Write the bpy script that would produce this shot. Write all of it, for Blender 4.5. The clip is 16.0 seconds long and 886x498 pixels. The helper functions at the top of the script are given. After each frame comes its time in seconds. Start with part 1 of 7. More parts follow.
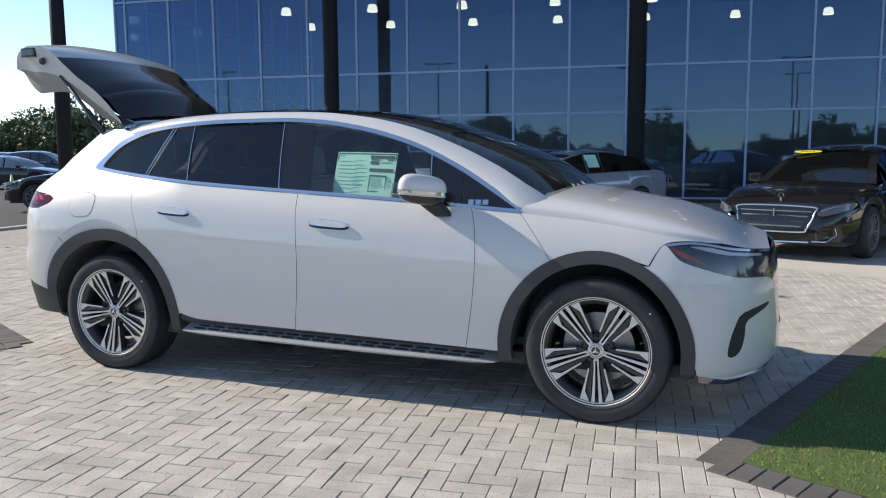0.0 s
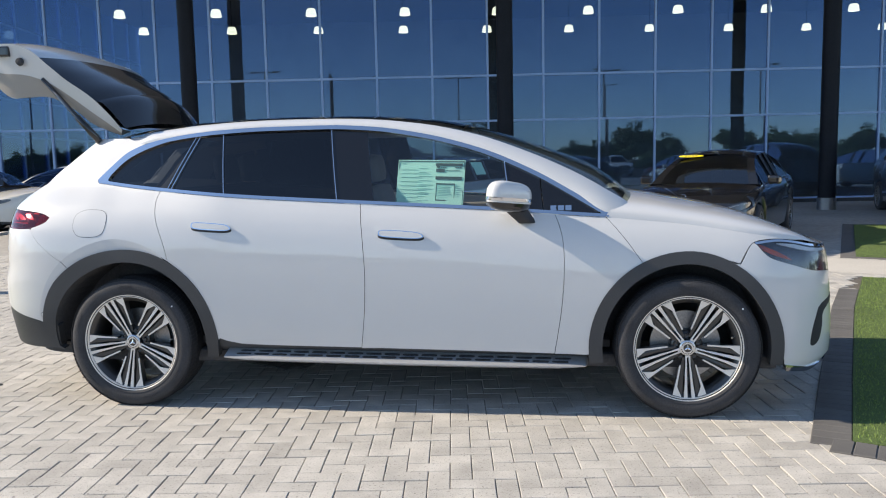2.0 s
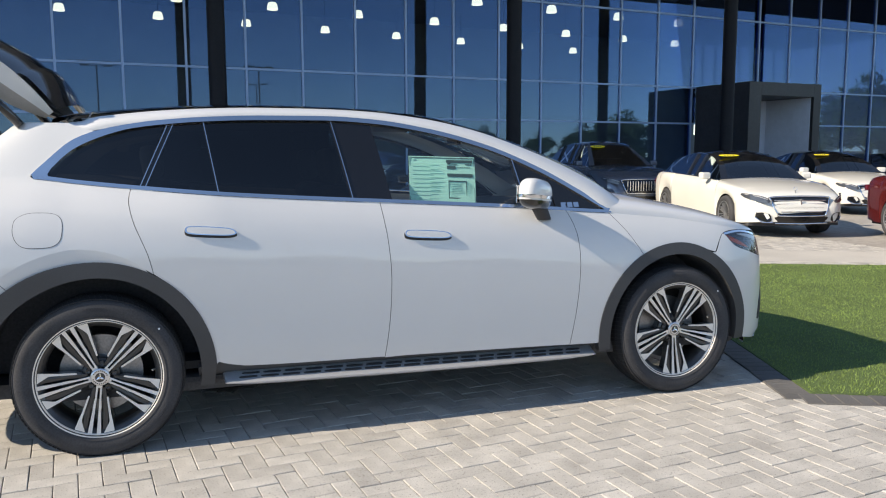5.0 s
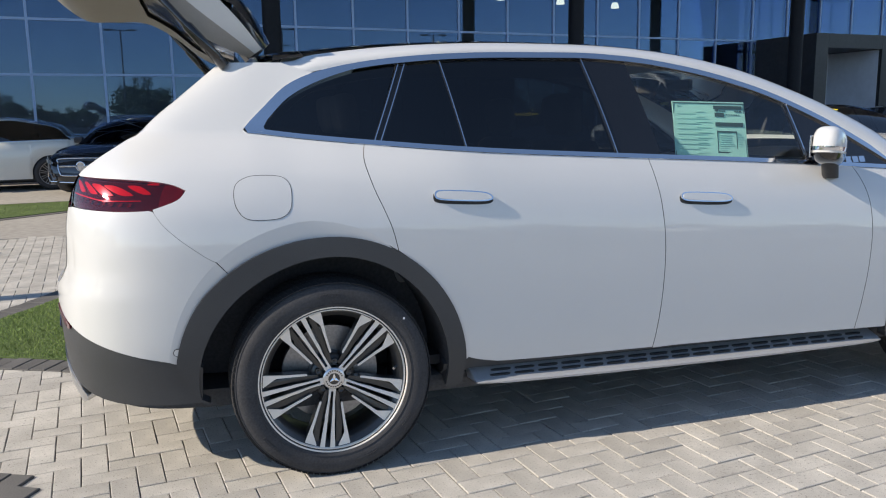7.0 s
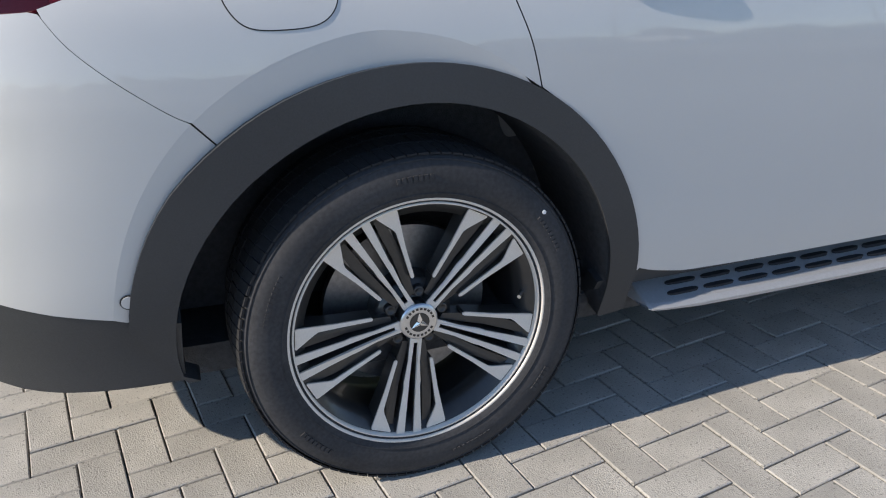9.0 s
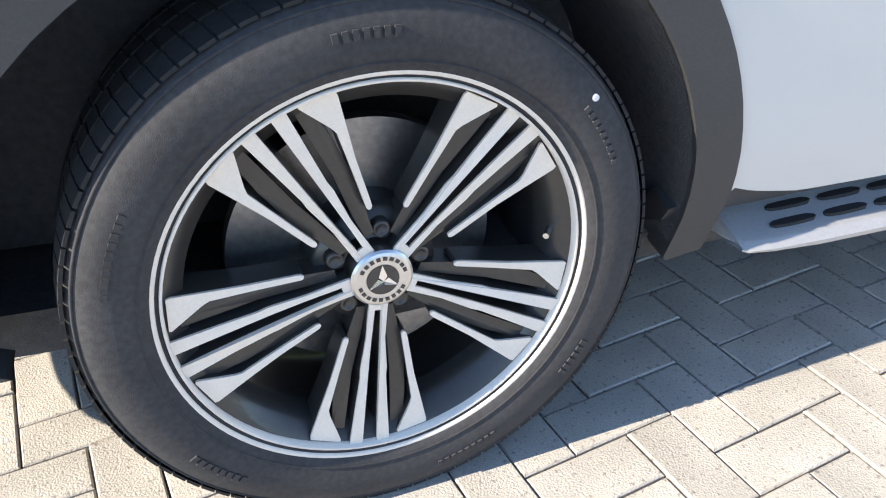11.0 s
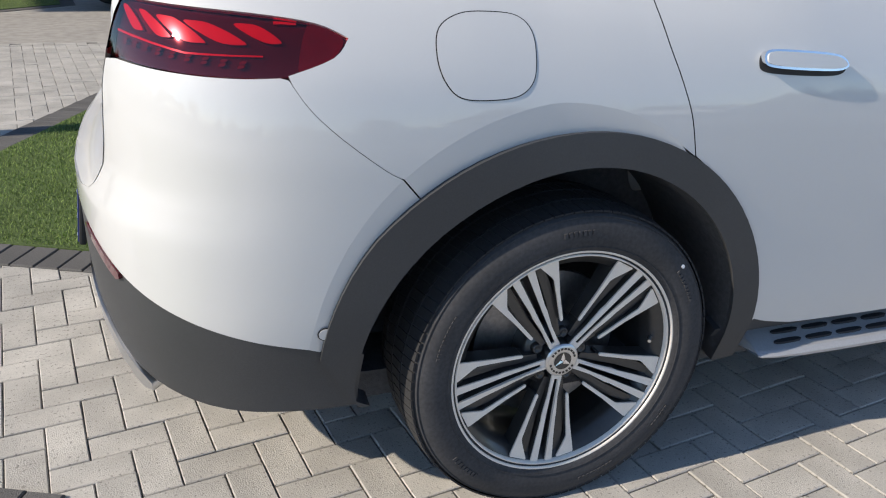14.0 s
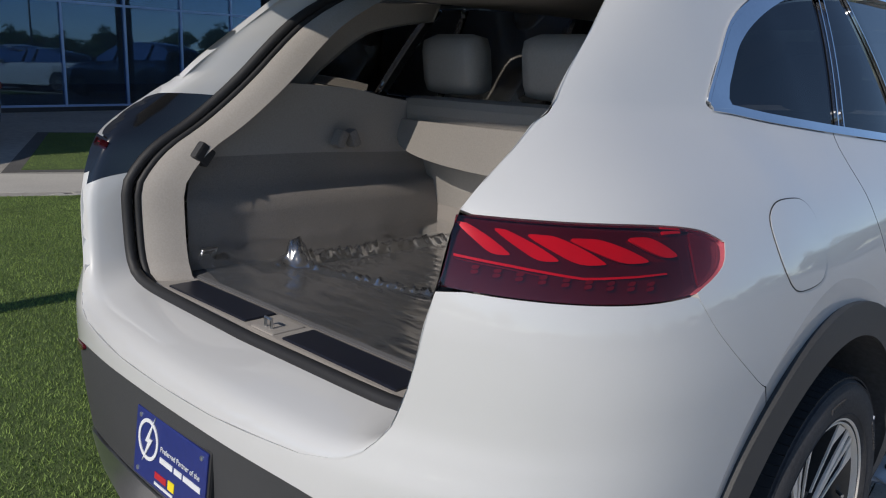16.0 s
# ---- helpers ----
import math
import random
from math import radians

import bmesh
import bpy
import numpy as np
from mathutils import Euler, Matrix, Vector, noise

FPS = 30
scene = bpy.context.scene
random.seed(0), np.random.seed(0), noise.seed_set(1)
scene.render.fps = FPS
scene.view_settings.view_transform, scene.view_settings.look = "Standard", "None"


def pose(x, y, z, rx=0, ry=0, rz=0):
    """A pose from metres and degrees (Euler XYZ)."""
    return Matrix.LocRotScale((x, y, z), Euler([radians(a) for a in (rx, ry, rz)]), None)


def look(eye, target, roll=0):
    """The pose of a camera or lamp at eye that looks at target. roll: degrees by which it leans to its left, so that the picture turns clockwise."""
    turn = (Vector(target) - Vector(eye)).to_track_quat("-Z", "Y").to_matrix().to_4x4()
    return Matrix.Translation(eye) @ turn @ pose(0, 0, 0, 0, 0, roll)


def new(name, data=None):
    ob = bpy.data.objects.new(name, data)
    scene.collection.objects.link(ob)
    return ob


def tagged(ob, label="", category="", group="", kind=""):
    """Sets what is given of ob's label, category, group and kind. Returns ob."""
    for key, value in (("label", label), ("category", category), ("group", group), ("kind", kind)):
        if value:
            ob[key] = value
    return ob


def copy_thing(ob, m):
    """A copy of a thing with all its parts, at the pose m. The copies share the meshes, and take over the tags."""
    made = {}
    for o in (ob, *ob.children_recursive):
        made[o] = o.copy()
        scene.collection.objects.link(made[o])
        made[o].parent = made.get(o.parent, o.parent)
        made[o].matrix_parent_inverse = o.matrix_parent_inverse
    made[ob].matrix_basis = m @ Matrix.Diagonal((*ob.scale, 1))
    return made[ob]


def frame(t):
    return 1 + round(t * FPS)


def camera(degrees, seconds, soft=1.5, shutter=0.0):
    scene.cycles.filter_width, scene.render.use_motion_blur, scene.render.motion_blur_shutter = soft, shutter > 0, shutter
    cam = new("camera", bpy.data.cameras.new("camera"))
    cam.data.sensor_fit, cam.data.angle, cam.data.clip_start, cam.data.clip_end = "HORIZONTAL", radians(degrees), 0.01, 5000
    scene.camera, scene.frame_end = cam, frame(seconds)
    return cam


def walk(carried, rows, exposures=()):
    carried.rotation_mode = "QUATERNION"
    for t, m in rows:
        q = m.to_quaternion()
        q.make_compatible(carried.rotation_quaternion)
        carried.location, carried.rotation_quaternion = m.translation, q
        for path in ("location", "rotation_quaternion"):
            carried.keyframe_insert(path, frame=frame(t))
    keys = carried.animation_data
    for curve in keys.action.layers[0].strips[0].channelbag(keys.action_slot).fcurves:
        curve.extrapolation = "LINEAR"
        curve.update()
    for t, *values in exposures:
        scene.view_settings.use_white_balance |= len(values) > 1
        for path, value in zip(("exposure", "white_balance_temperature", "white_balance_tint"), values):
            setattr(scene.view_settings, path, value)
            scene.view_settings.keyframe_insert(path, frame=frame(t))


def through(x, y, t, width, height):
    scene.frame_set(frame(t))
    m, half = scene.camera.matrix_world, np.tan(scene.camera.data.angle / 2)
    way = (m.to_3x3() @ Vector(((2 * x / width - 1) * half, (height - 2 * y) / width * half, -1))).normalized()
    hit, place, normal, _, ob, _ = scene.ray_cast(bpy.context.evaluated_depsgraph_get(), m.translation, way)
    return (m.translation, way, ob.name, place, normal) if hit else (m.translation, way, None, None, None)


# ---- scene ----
cam = camera(58.6, 16.0, soft=1.1)
PATH = [
    (0, (2.304, -4.997, 1.42), (1.595, -3.142, 1.179), -0.4),
    (0.5, (1.963, -5.087, 1.437), (1.339, -3.201, 1.198), -0.8),
    (1, (1.586, -5.225, 1.44), (1.077, -3.305, 1.205), -0.9),
    (1.5, (1.228, -5.255, 1.423), (0.848, -3.305, 1.193), -1.2),
    (2, (0.871, -5.272, 1.427), (0.601, -3.303, 1.203), -1.2),
    (2.5, (0.448, -5.315, 1.443), (0.327, -3.332, 1.214), -1.0),
    (3, (0.12, -5.243, 1.443), (0.153, -3.256, 1.21), -0.9),
    (3.5, (-0.227, -5.206, 1.435), (0.019, -3.235, 1.201), -0.6),
    (3.7, (-0.395, -5.204, 1.445), (-0.059, -3.247, 1.213), -0.4),
    (5.8, (-1.541, -4.593, 1.429), (-0.89, -2.717, 1.188), -0.3),
    (6, (-1.622, -4.485, 1.419), (-1.007, -2.596, 1.186), -0.6),
    (6.5, (-1.885, -4.2, 1.407), (-1.306, -2.306, 1.127), -0.7),
    (7, (-2.06, -3.868, 1.376), (-1.478, -1.983, 1.047), -0.9),
    (7.5, (-2.13, -3.482, 1.365), (-1.544, -1.606, 0.997), -1.1),
    (8, (-2.205, -3.084, 1.333), (-1.614, -1.23, 0.872), -1.2),
    (8.5, (-2.153, -2.714, 1.282), (-1.523, -0.918, 0.669), -1.1),
    (9, (-2.079, -2.361, 1.214), (-1.438, -0.646, 0.41), -1.1),
    (9.5, (-1.993, -2.037, 1.114), (-1.341, -0.403, 0.163), -0.4),
    (9.7, (-1.933, -1.92, 1.077), (-1.302, -0.308, 0.075), -0.6),
    (11.8, (-1.821, -1.762, 0.967), (-1.251, -0.176, -0.109), -0.5),
    (12, (-1.84, -1.799, 0.993), (-1.273, -0.213, -0.086), -0.5),
    (12.5, (-1.936, -1.952, 1.081), (-1.356, -0.374, -0.001), -0.4),
    (13, (-2.024, -2.16, 1.212), (-1.388, -0.58, 0.162), 1.2),
    (13.5, (-2.133, -2.324, 1.289), (-1.488, -0.705, 0.308), 2.0),
    (14, (-2.461, -2.343, 1.344), (-1.796, -0.625, 0.565), 2.1),
    (14.5, (-2.727, -2.213, 1.367), (-2.049, -0.464, 0.675), 2.1),
    (15, (-2.952, -1.962, 1.385), (-2.079, -0.245, 0.846), 2.4),
    (15.5, (-3.211, -1.733, 1.399), (-2.032, -0.199, 0.892), 2.7),
    (16, (-3.324, -1.464, 1.397), (-1.937, -0.097, 0.943), 2.1),
]
walk(cam, [(t, look(eye, target, roll)) for t, eye, target, roll in PATH],
     [(t, stops, kelvin, 10) for t, stops, kelvin in ((0.0, 0.57, 7300), (2.5, 0.86, 7500), (3.7, 0.82, 7700), (6.0, 0.72, 7400), (7.5, 0.50, 7200), (8.5, 0.38, 7000), (9.0, 0.40, 7000), (9.5, 0.88, 7150), (9.7, 1.03, 7150), (11.8, 1.55, 7500), (12.5, 1.42, 7400), (13.0, 1.05, 7250), (13.5, 0.74, 7150), (14.0, 0.48, 7100), (14.5, 0.22, 7000), (15.0, 0.0, 6950), (15.5, -0.2, 6800), (16.0, -0.3, 6700))])

# ---- light: low clear sun from behind the car, blue sky ----
SUN_ELEV, SUN_FROM = 32.4, 182.0          # degrees; the sun stands towards -x, a little towards the camera's side
world = bpy.data.worlds.new("sky")
scene.world = world
world.use_nodes = True
wn = world.node_tree
sky = wn.nodes.new("ShaderNodeTexSky")
sky.sky_type, sky.sun_disc = "NISHITA", False
sky.sun_elevation, sky.sun_rotation = radians(SUN_ELEV), radians(90 - SUN_FROM)
sky.air_density, sky.dust_density, sky.ozone_density = 1.0, 0.05, 3.0
sky.altitude = 2500
wn.nodes["Background"].inputs[1].default_value = 0.15
wn.links.new(sky.outputs[0], wn.nodes["Background"].inputs[0])
sun_dir = Vector((math.cos(radians(SUN_FROM)) * math.cos(radians(SUN_ELEV)), math.sin(radians(SUN_FROM)) * math.cos(radians(SUN_ELEV)), math.sin(radians(SUN_ELEV))))
sun = new("sun", bpy.data.lights.new("sun", "SUN"))
sun.data.energy, sun.data.angle, sun.data.color = 4.0, radians(0.53), (1.0, 0.94, 0.86)
sun.matrix_world = look(sun_dir * 60, (0, 0, 0))
scene.view_settings.exposure = 0.0

# ---- materials ----
def material(name, colour, rough=0.5, metal=0.0, coat=0.0, spec=0.5, vary=0.0, scale=30.0, bump=0.0, bump_scale=200.0, blotch=0.0, blotch_scale=2.0, per_object=0.0, per_island=0.0, rough_vary=0.0, pits=0.0, pit_scale=120.0):
    """A surface with grain (vary, scale), stains (blotch), fine relief (bump) and a change of shade from piece to piece."""
    m = bpy.data.materials.new(name)
    m.use_nodes = True
    nt = m.node_tree
    b = nt.nodes["Principled BSDF"]
    b.inputs["Base Color"].default_value = (*colour, 1)
    b.inputs["Roughness"].default_value = rough
    b.inputs["Metallic"].default_value = metal
    b.inputs["Coat Weight"].default_value = coat
    b.inputs["Coat Roughness"].default_value = 0.03
    b.inputs["Specular IOR Level"].default_value = spec
    co = nt.nodes.new("ShaderNodeTexCoord")
    last = None

    def noise_tex(size, detail=4.0):
        n = nt.nodes.new("ShaderNodeTexNoise")
        n.inputs["Scale"].default_value = size
        n.inputs["Detail"].default_value = detail
        nt.links.new(co.outputs["Object"], n.inputs["Vector"])
        return n.outputs["Fac"]

    def span(fac, low, high):
        r = nt.nodes.new("ShaderNodeMapRange")
        r.inputs["From Min"].default_value, r.inputs["From Max"].default_value = 0.3, 0.7
        r.inputs["To Min"].default_value, r.inputs["To Max"].default_value = low, high
        nt.links.new(fac, r.inputs["Value"])
        return r.outputs["Result"]

    def times(a, c):
        if a is None:
            return c
        n = nt.nodes.new("ShaderNodeMath")
        n.operation = "MULTIPLY"
        nt.links.new(a, n.inputs[0])
        nt.links.new(c, n.inputs[1])
        return n.outputs[0]

    if vary:
        last = times(last, span(noise_tex(scale), 1 - vary, 1 + vary))
    if blotch:
        last = times(last, span(noise_tex(blotch_scale, 6.0), 1 - blotch, 1 + blotch * 0.6))
    if pits:
        n = nt.nodes.new("ShaderNodeMapRange")
        n.inputs["From Min"].default_value, n.inputs["From Max"].default_value = 0.60, 0.70
        n.inputs["To Min"].default_value, n.inputs["To Max"].default_value = 1.0, 1 - pits
        nt.links.new(noise_tex(pit_scale, 2.0), n.inputs["Value"])
        last = times(last, n.outputs["Result"])
    for amount, node, out in ((per_object, "ShaderNodeObjectInfo", "Random"), (per_island, "ShaderNodeNewGeometry", "Random Per Island")):
        if amount:
            info = nt.nodes.new(node)
            r = nt.nodes.new("ShaderNodeMapRange")
            r.inputs["To Min"].default_value, r.inputs["To Max"].default_value = 1 - amount, 1 + amount
            nt.links.new(info.outputs[out], r.inputs["Value"])
            last = times(last, r.outputs["Result"])
    if last is not None:
        mix = nt.nodes.new("ShaderNodeVectorMath")
        mix.operation = "SCALE"
        mix.inputs[0].default_value = colour
        nt.links.new(last, mix.inputs["Scale"])
        nt.links.new(mix.outputs[0], b.inputs["Base Color"])
    if rough_vary:
        nt.links.new(span(noise_tex(scale * 0.5), rough - rough_vary, rough + rough_vary), b.inputs["Roughness"])
    if bump:
        bn = nt.nodes.new("ShaderNodeBump")
        bn.inputs["Strength"].default_value = bump
        bn.inputs["Distance"].default_value = 0.01
        nt.links.new(noise_tex(bump_scale, 3.0), bn.inputs["Height"])
        nt.links.new(bn.outputs[0], b.inputs["Normal"])
    return m


def emitting(name, colour, strength):
    m = bpy.data.materials.new(name)
    m.use_nodes = True
    b = m.node_tree.nodes["Principled BSDF"]
    b.inputs["Base Color"].default_value = (*colour, 1)
    b.inputs["Emission Color"].default_value = (*colour, 1)
    b.inputs["Emission Strength"].default_value = strength
    return m


def pane_glass(name, tint, low, high, rough=0.0):
    """Window glass: it lets tinted light through and mirrors, more at a flat angle (low to high)."""
    m = bpy.data.materials.new(name)
    m.use_nodes = True
    nt = m.node_tree
    nt.nodes.remove(nt.nodes["Principled BSDF"])
    out = nt.nodes["Material Output"]
    see, mirror, mix = nt.nodes.new("ShaderNodeBsdfTransparent"), nt.nodes.new("ShaderNodeBsdfGlossy"), nt.nodes.new("ShaderNodeMixShader")
    fres, ran = nt.nodes.new("ShaderNodeFresnel"), nt.nodes.new("ShaderNodeMapRange")
    fres.inputs["IOR"].default_value = 1.5
    ran.inputs["From Min"].default_value, ran.inputs["From Max"].default_value = 0.04, 1.0
    ran.inputs["To Min"].default_value, ran.inputs["To Max"].default_value = low, high
    see.inputs["Color"].default_value = (*tint, 1)
    mirror.inputs["Color"].default_value = (1, 1, 1, 1)
    mirror.inputs["Roughness"].default_value = rough
    nt.links.new(fres.outputs[0], ran.inputs["Value"])
    nt.links.new(ran.outputs["Result"], mix.inputs["Fac"])
    nt.links.new(see.outputs[0], mix.inputs[1])
    nt.links.new(mirror.outputs[0], mix.inputs[2])
    nt.links.new(mix.outputs[0], out.inputs["Surface"])
    return m


WHITE = material("white_paint", (0.61, 0.61, 0.605), 0.42, coat=1.0, vary=0.012, scale=900, blotch=0.012, blotch_scale=3)
GAP = material("shut_gap", (0.02, 0.02, 0.022), 0.7)
CLAD = material("grey_black_plastic", (0.048, 0.049, 0.052), 0.55, vary=0.1, scale=300, bump=0.12, bump_scale=900, blotch=0.12)
GLOSSBLACK = material("gloss_black", (0.008, 0.008, 0.009), 0.12, coat=0.6, vary=0.1, scale=60)
RUBBER = material("tyre_rubber", (0.052, 0.052, 0.056), 0.78, spec=0.3, vary=0.18, scale=120, bump=0.2, bump_scale=700, blotch=0.25, blotch_scale=6)
# Tyre rubber again but darker: the wheel arch's shade is in this colour.
TREAD_SHADED = material("tread_rubber", (0.028, 0.028, 0.030), 0.8, spec=0.3, vary=0.15, scale=120, bump=0.15, bump_scale=500)
LINER = material("arch_liner", (0.066, 0.066, 0.070), 0.95, vary=0.2, scale=80, bump=0.3, bump_scale=300)
ALLOY = material("machined_alloy", (0.80, 0.74, 0.67), 0.42, metal=0.12, vary=0.04, scale=300, rough_vary=0.05)
RIMBLACK = material("black_alloy", (0.040, 0.038, 0.037), 0.30, coat=0.3, vary=0.1, scale=90)
CHROME = material("chrome", (0.80, 0.81, 0.83), 0.09, metal=1.0, vary=0.02, scale=100)
SATIN = material("satin_aluminium", (0.66, 0.67, 0.69), 0.28, metal=1.0, vary=0.04, scale=120)
STEEL = material("brake_steel", (0.32, 0.32, 0.33), 0.38, metal=0.9, vary=0.15, scale=90)
BEIGE = material("beige_trim", (0.33, 0.305, 0.28), 0.75, vary=0.06, scale=200, bump=0.15, bump_scale=500, blotch=0.06)
GREYTRIM = material("taupe_carpet", (0.235, 0.215, 0.20), 0.95, vary=0.14, scale=350, bump=0.35, bump_scale=700, blotch=0.1)
DARKTRIM = material("dark_trim", (0.03, 0.03, 0.033), 0.7, vary=0.12, scale=200, bump=0.1)
SEAT = material("light_grey_leather", (0.26, 0.245, 0.23), 0.5, vary=0.05, scale=150, bump=0.15, bump_scale=400, blotch=0.08)
REDLENS = material("red_lens", (0.10, 0.003, 0.010), 0.06, coat=1.0, vary=0.15, scale=30)
REDDARK = material("dark_red_lens", (0.045, 0.003, 0.007), 0.06, coat=1.0, vary=0.15, scale=30)
REDGLOW = material("red_light_guide", (0.52, 0.006, 0.03), 0.2, coat=1.0, vary=0.06, scale=40)
AMBER = material("amber_reflector", (0.42, 0.07, 0.02), 0.2, coat=1.0, vary=0.1, scale=60)
LAMPGREY = material("lamp_inside", (0.06, 0.065, 0.075), 0.15, coat=0.8, vary=0.25, scale=40)
PRIVACY = pane_glass("privacy_glass", (0.05, 0.055, 0.06), 0.06, 0.75)
CLEAR = pane_glass("door_glass", (0.78, 0.86, 0.86), 0.08, 0.8)
SCREEN = pane_glass("windscreen_glass", (0.42, 0.52, 0.52), 0.10, 0.85)
ROOFGLASS = pane_glass("roof_glass", (0.04, 0.045, 0.05), 0.10, 0.9)
FILM = pane_glass("clear_wrap", (0.84, 0.85, 0.87), 0.20, 0.65, 0.18)
LENS = pane_glass("clear_lens", (0.86, 0.88, 0.9), 0.06, 0.8)
PAPER = material("pale_green_sticker", (0.46, 0.80, 0.70), 0.6, vary=0.03, scale=90, blotch=0.05)
INK = material("sticker_ink", (0.05, 0.09, 0.09), 0.7, vary=0.1, scale=200)
INKPALE = material("sticker_pale_ink", (0.405, 0.705, 0.62), 0.7, vary=0.08, scale=200)
PLATEBLUE = material("plate_blue", (0.018, 0.03, 0.17), 0.35, vary=0.06, scale=80)
PLATEWHITE = material("plate_white", (0.75, 0.76, 0.78), 0.4, vary=0.03, scale=90)
PLATERED = material("plate_red", (0.5, 0.02, 0.03), 0.4, vary=0.05, scale=90)
YELLOW = material("yellow_sticker", (0.86, 0.68, 0.02), 0.5, vary=0.03, scale=60)

TAUPE = material("taupe_cover", (0.22, 0.205, 0.19), 0.85, vary=0.08, scale=250, bump=0.2, bump_scale=600, blotch=0.08)
CARGOMAT = material("dark_grey_cargo_carpet", (0.10, 0.10, 0.105), 0.95, vary=0.15, scale=300, bump=0.3, bump_scale=600, blotch=0.1)
SEALBLACK = material("seal_rubber", (0.016, 0.016, 0.018), 0.6, vary=0.12, scale=150)
BOARD = material("brushed_board", (0.47, 0.48, 0.50), 0.34, metal=0.4, vary=0.05, scale=160)
PLATEDARK = material("dark_blue_sill_plate", (0.012, 0.014, 0.024), 0.35, vary=0.1, scale=120)

# ---- building helpers ----
def mesh_object(name, bm, mat, parent=None, label="", smooth=False):
    me = bpy.data.meshes.new(name)
    bm.to_mesh(me)
    bm.free()
    for m in mat if isinstance(mat, (list, tuple)) else [mat]:
        me.materials.append(m)
    if smooth:
        me.shade_smooth()
    ob = new(name, me)
    if parent:
        ob.parent = parent
    if label:
        ob["label"] = label
    return ob


def part(name, bm, mat, parent, label="", smooth=False):
    return mesh_object(name, bm, mat, parent, label, smooth)


def thing(name, m, label, category, group="", kind=""):
    ob = new(name)
    ob.matrix_world = m
    return tagged(ob, label, category, group, kind)


def add_box(bm, lo, hi, bevel=0.0, m=None, index=0):
    """A box from corner to corner, with its edges broken by bevel."""
    r = bmesh.ops.create_cube(bm, size=1.0, matrix=Matrix.Translation([(a + b) / 2 for a, b in zip(lo, hi)]) @ Matrix.Diagonal((*[abs(b - a) for a, b in zip(lo, hi)], 1)))
    vs = r["verts"]
    if bevel:
        es = list({e for v in vs for e in v.link_edges})
        out = bmesh.ops.bevel(bm, geom=es, offset=bevel, segments=2, profile=0.6, affect="EDGES")
        vs = list({v for f in out["faces"] for v in f.verts} | {v for v in vs if v.is_valid})
    if m is not None:
        bmesh.ops.transform(bm, matrix=m, verts=vs)
    if index:
        for f in {f for v in vs for f in v.link_faces}:
            f.material_index = index
    return vs


def box(lo, hi, bevel=0.0, m=None):
    bm = bmesh.new()
    add_box(bm, lo, hi, bevel, m)
    return bm


def add_tube(bm, path, radius, n=10, caps=True):
    """A round bar along a list of places; radius may be a list."""
    path = [Vector(p) for p in path]
    rad = radius if isinstance(radius, (list, tuple)) else [radius] * len(path)
    rings, side = [], None
    for i, p in enumerate(path):
        d = (path[min(i + 1, len(path) - 1)] - path[max(i - 1, 0)]).normalized()
        if side is None:
            side = d.orthogonal().normalized()
        side = (side - d * side.dot(d)).normalized()
        up = d.cross(side)
        rings.append([bm.verts.new(p + (side * math.cos(a) + up * math.sin(a)) * rad[i]) for a in (2 * math.pi * k / n for k in range(n))])
    for a, b in zip(rings, rings[1:]):
        for k in range(n):
            bm.faces.new((a[k], a[(k + 1) % n], b[(k + 1) % n], b[k]))
    if caps:
        bm.faces.new(rings[0][::-1])
        bm.faces.new(rings[-1])
    return rings


def tube(path, radius, n=10):
    bm = bmesh.new()
    add_tube(bm, path, radius, n)
    return bm


def add_lathe(bm, profile, n=48, axis="y", m=None, closed=False):
    """Turns a list of (radius, height) about an axis."""
    rings = []
    for r, h in profile:
        ring = []
        for k in range(n):
            a = 2 * math.pi * k / n
            p = Vector((r * math.cos(a), h, r * math.sin(a))) if axis == "y" else Vector((r * math.cos(a), r * math.sin(a), h))
            ring.append(bm.verts.new(m @ p if m is not None else p))
        rings.append(ring)
    pairs = list(zip(rings, rings[1:])) + ([(rings[-1], rings[0])] if closed else [])
    for a, b in pairs:
        for k in range(n):
            bm.faces.new((a[k], a[(k + 1) % n], b[(k + 1) % n], b[k]))
    return rings


def lathe(profile, n=48, axis="y", m=None, closed=False):
    bm = bmesh.new()
    add_lathe(bm, profile, n, axis, m, closed)
    return bm


def add_prism(bm, outline, h0, h1, put):
    """A flat outline given thickness; put(a, b, h) gives the place."""
    low, high = [bm.verts.new(put(a, b, h0)) for a, b in outline], [bm.verts.new(put(a, b, h1)) for a, b in outline]
    n = len(outline)
    bm.faces.new(low[::-1])
    bm.faces.new(high)
    for k in range(n):
        bm.faces.new((low[k], low[(k + 1) % n], high[(k + 1) % n], high[k]))


def prism(outline, h0, h1, put=lambda a, b, h: (a, b, h)):
    bm = bmesh.new()
    add_prism(bm, outline, h0, h1, put)
    bmesh.ops.recalc_face_normals(bm, faces=bm.faces)
    return bm


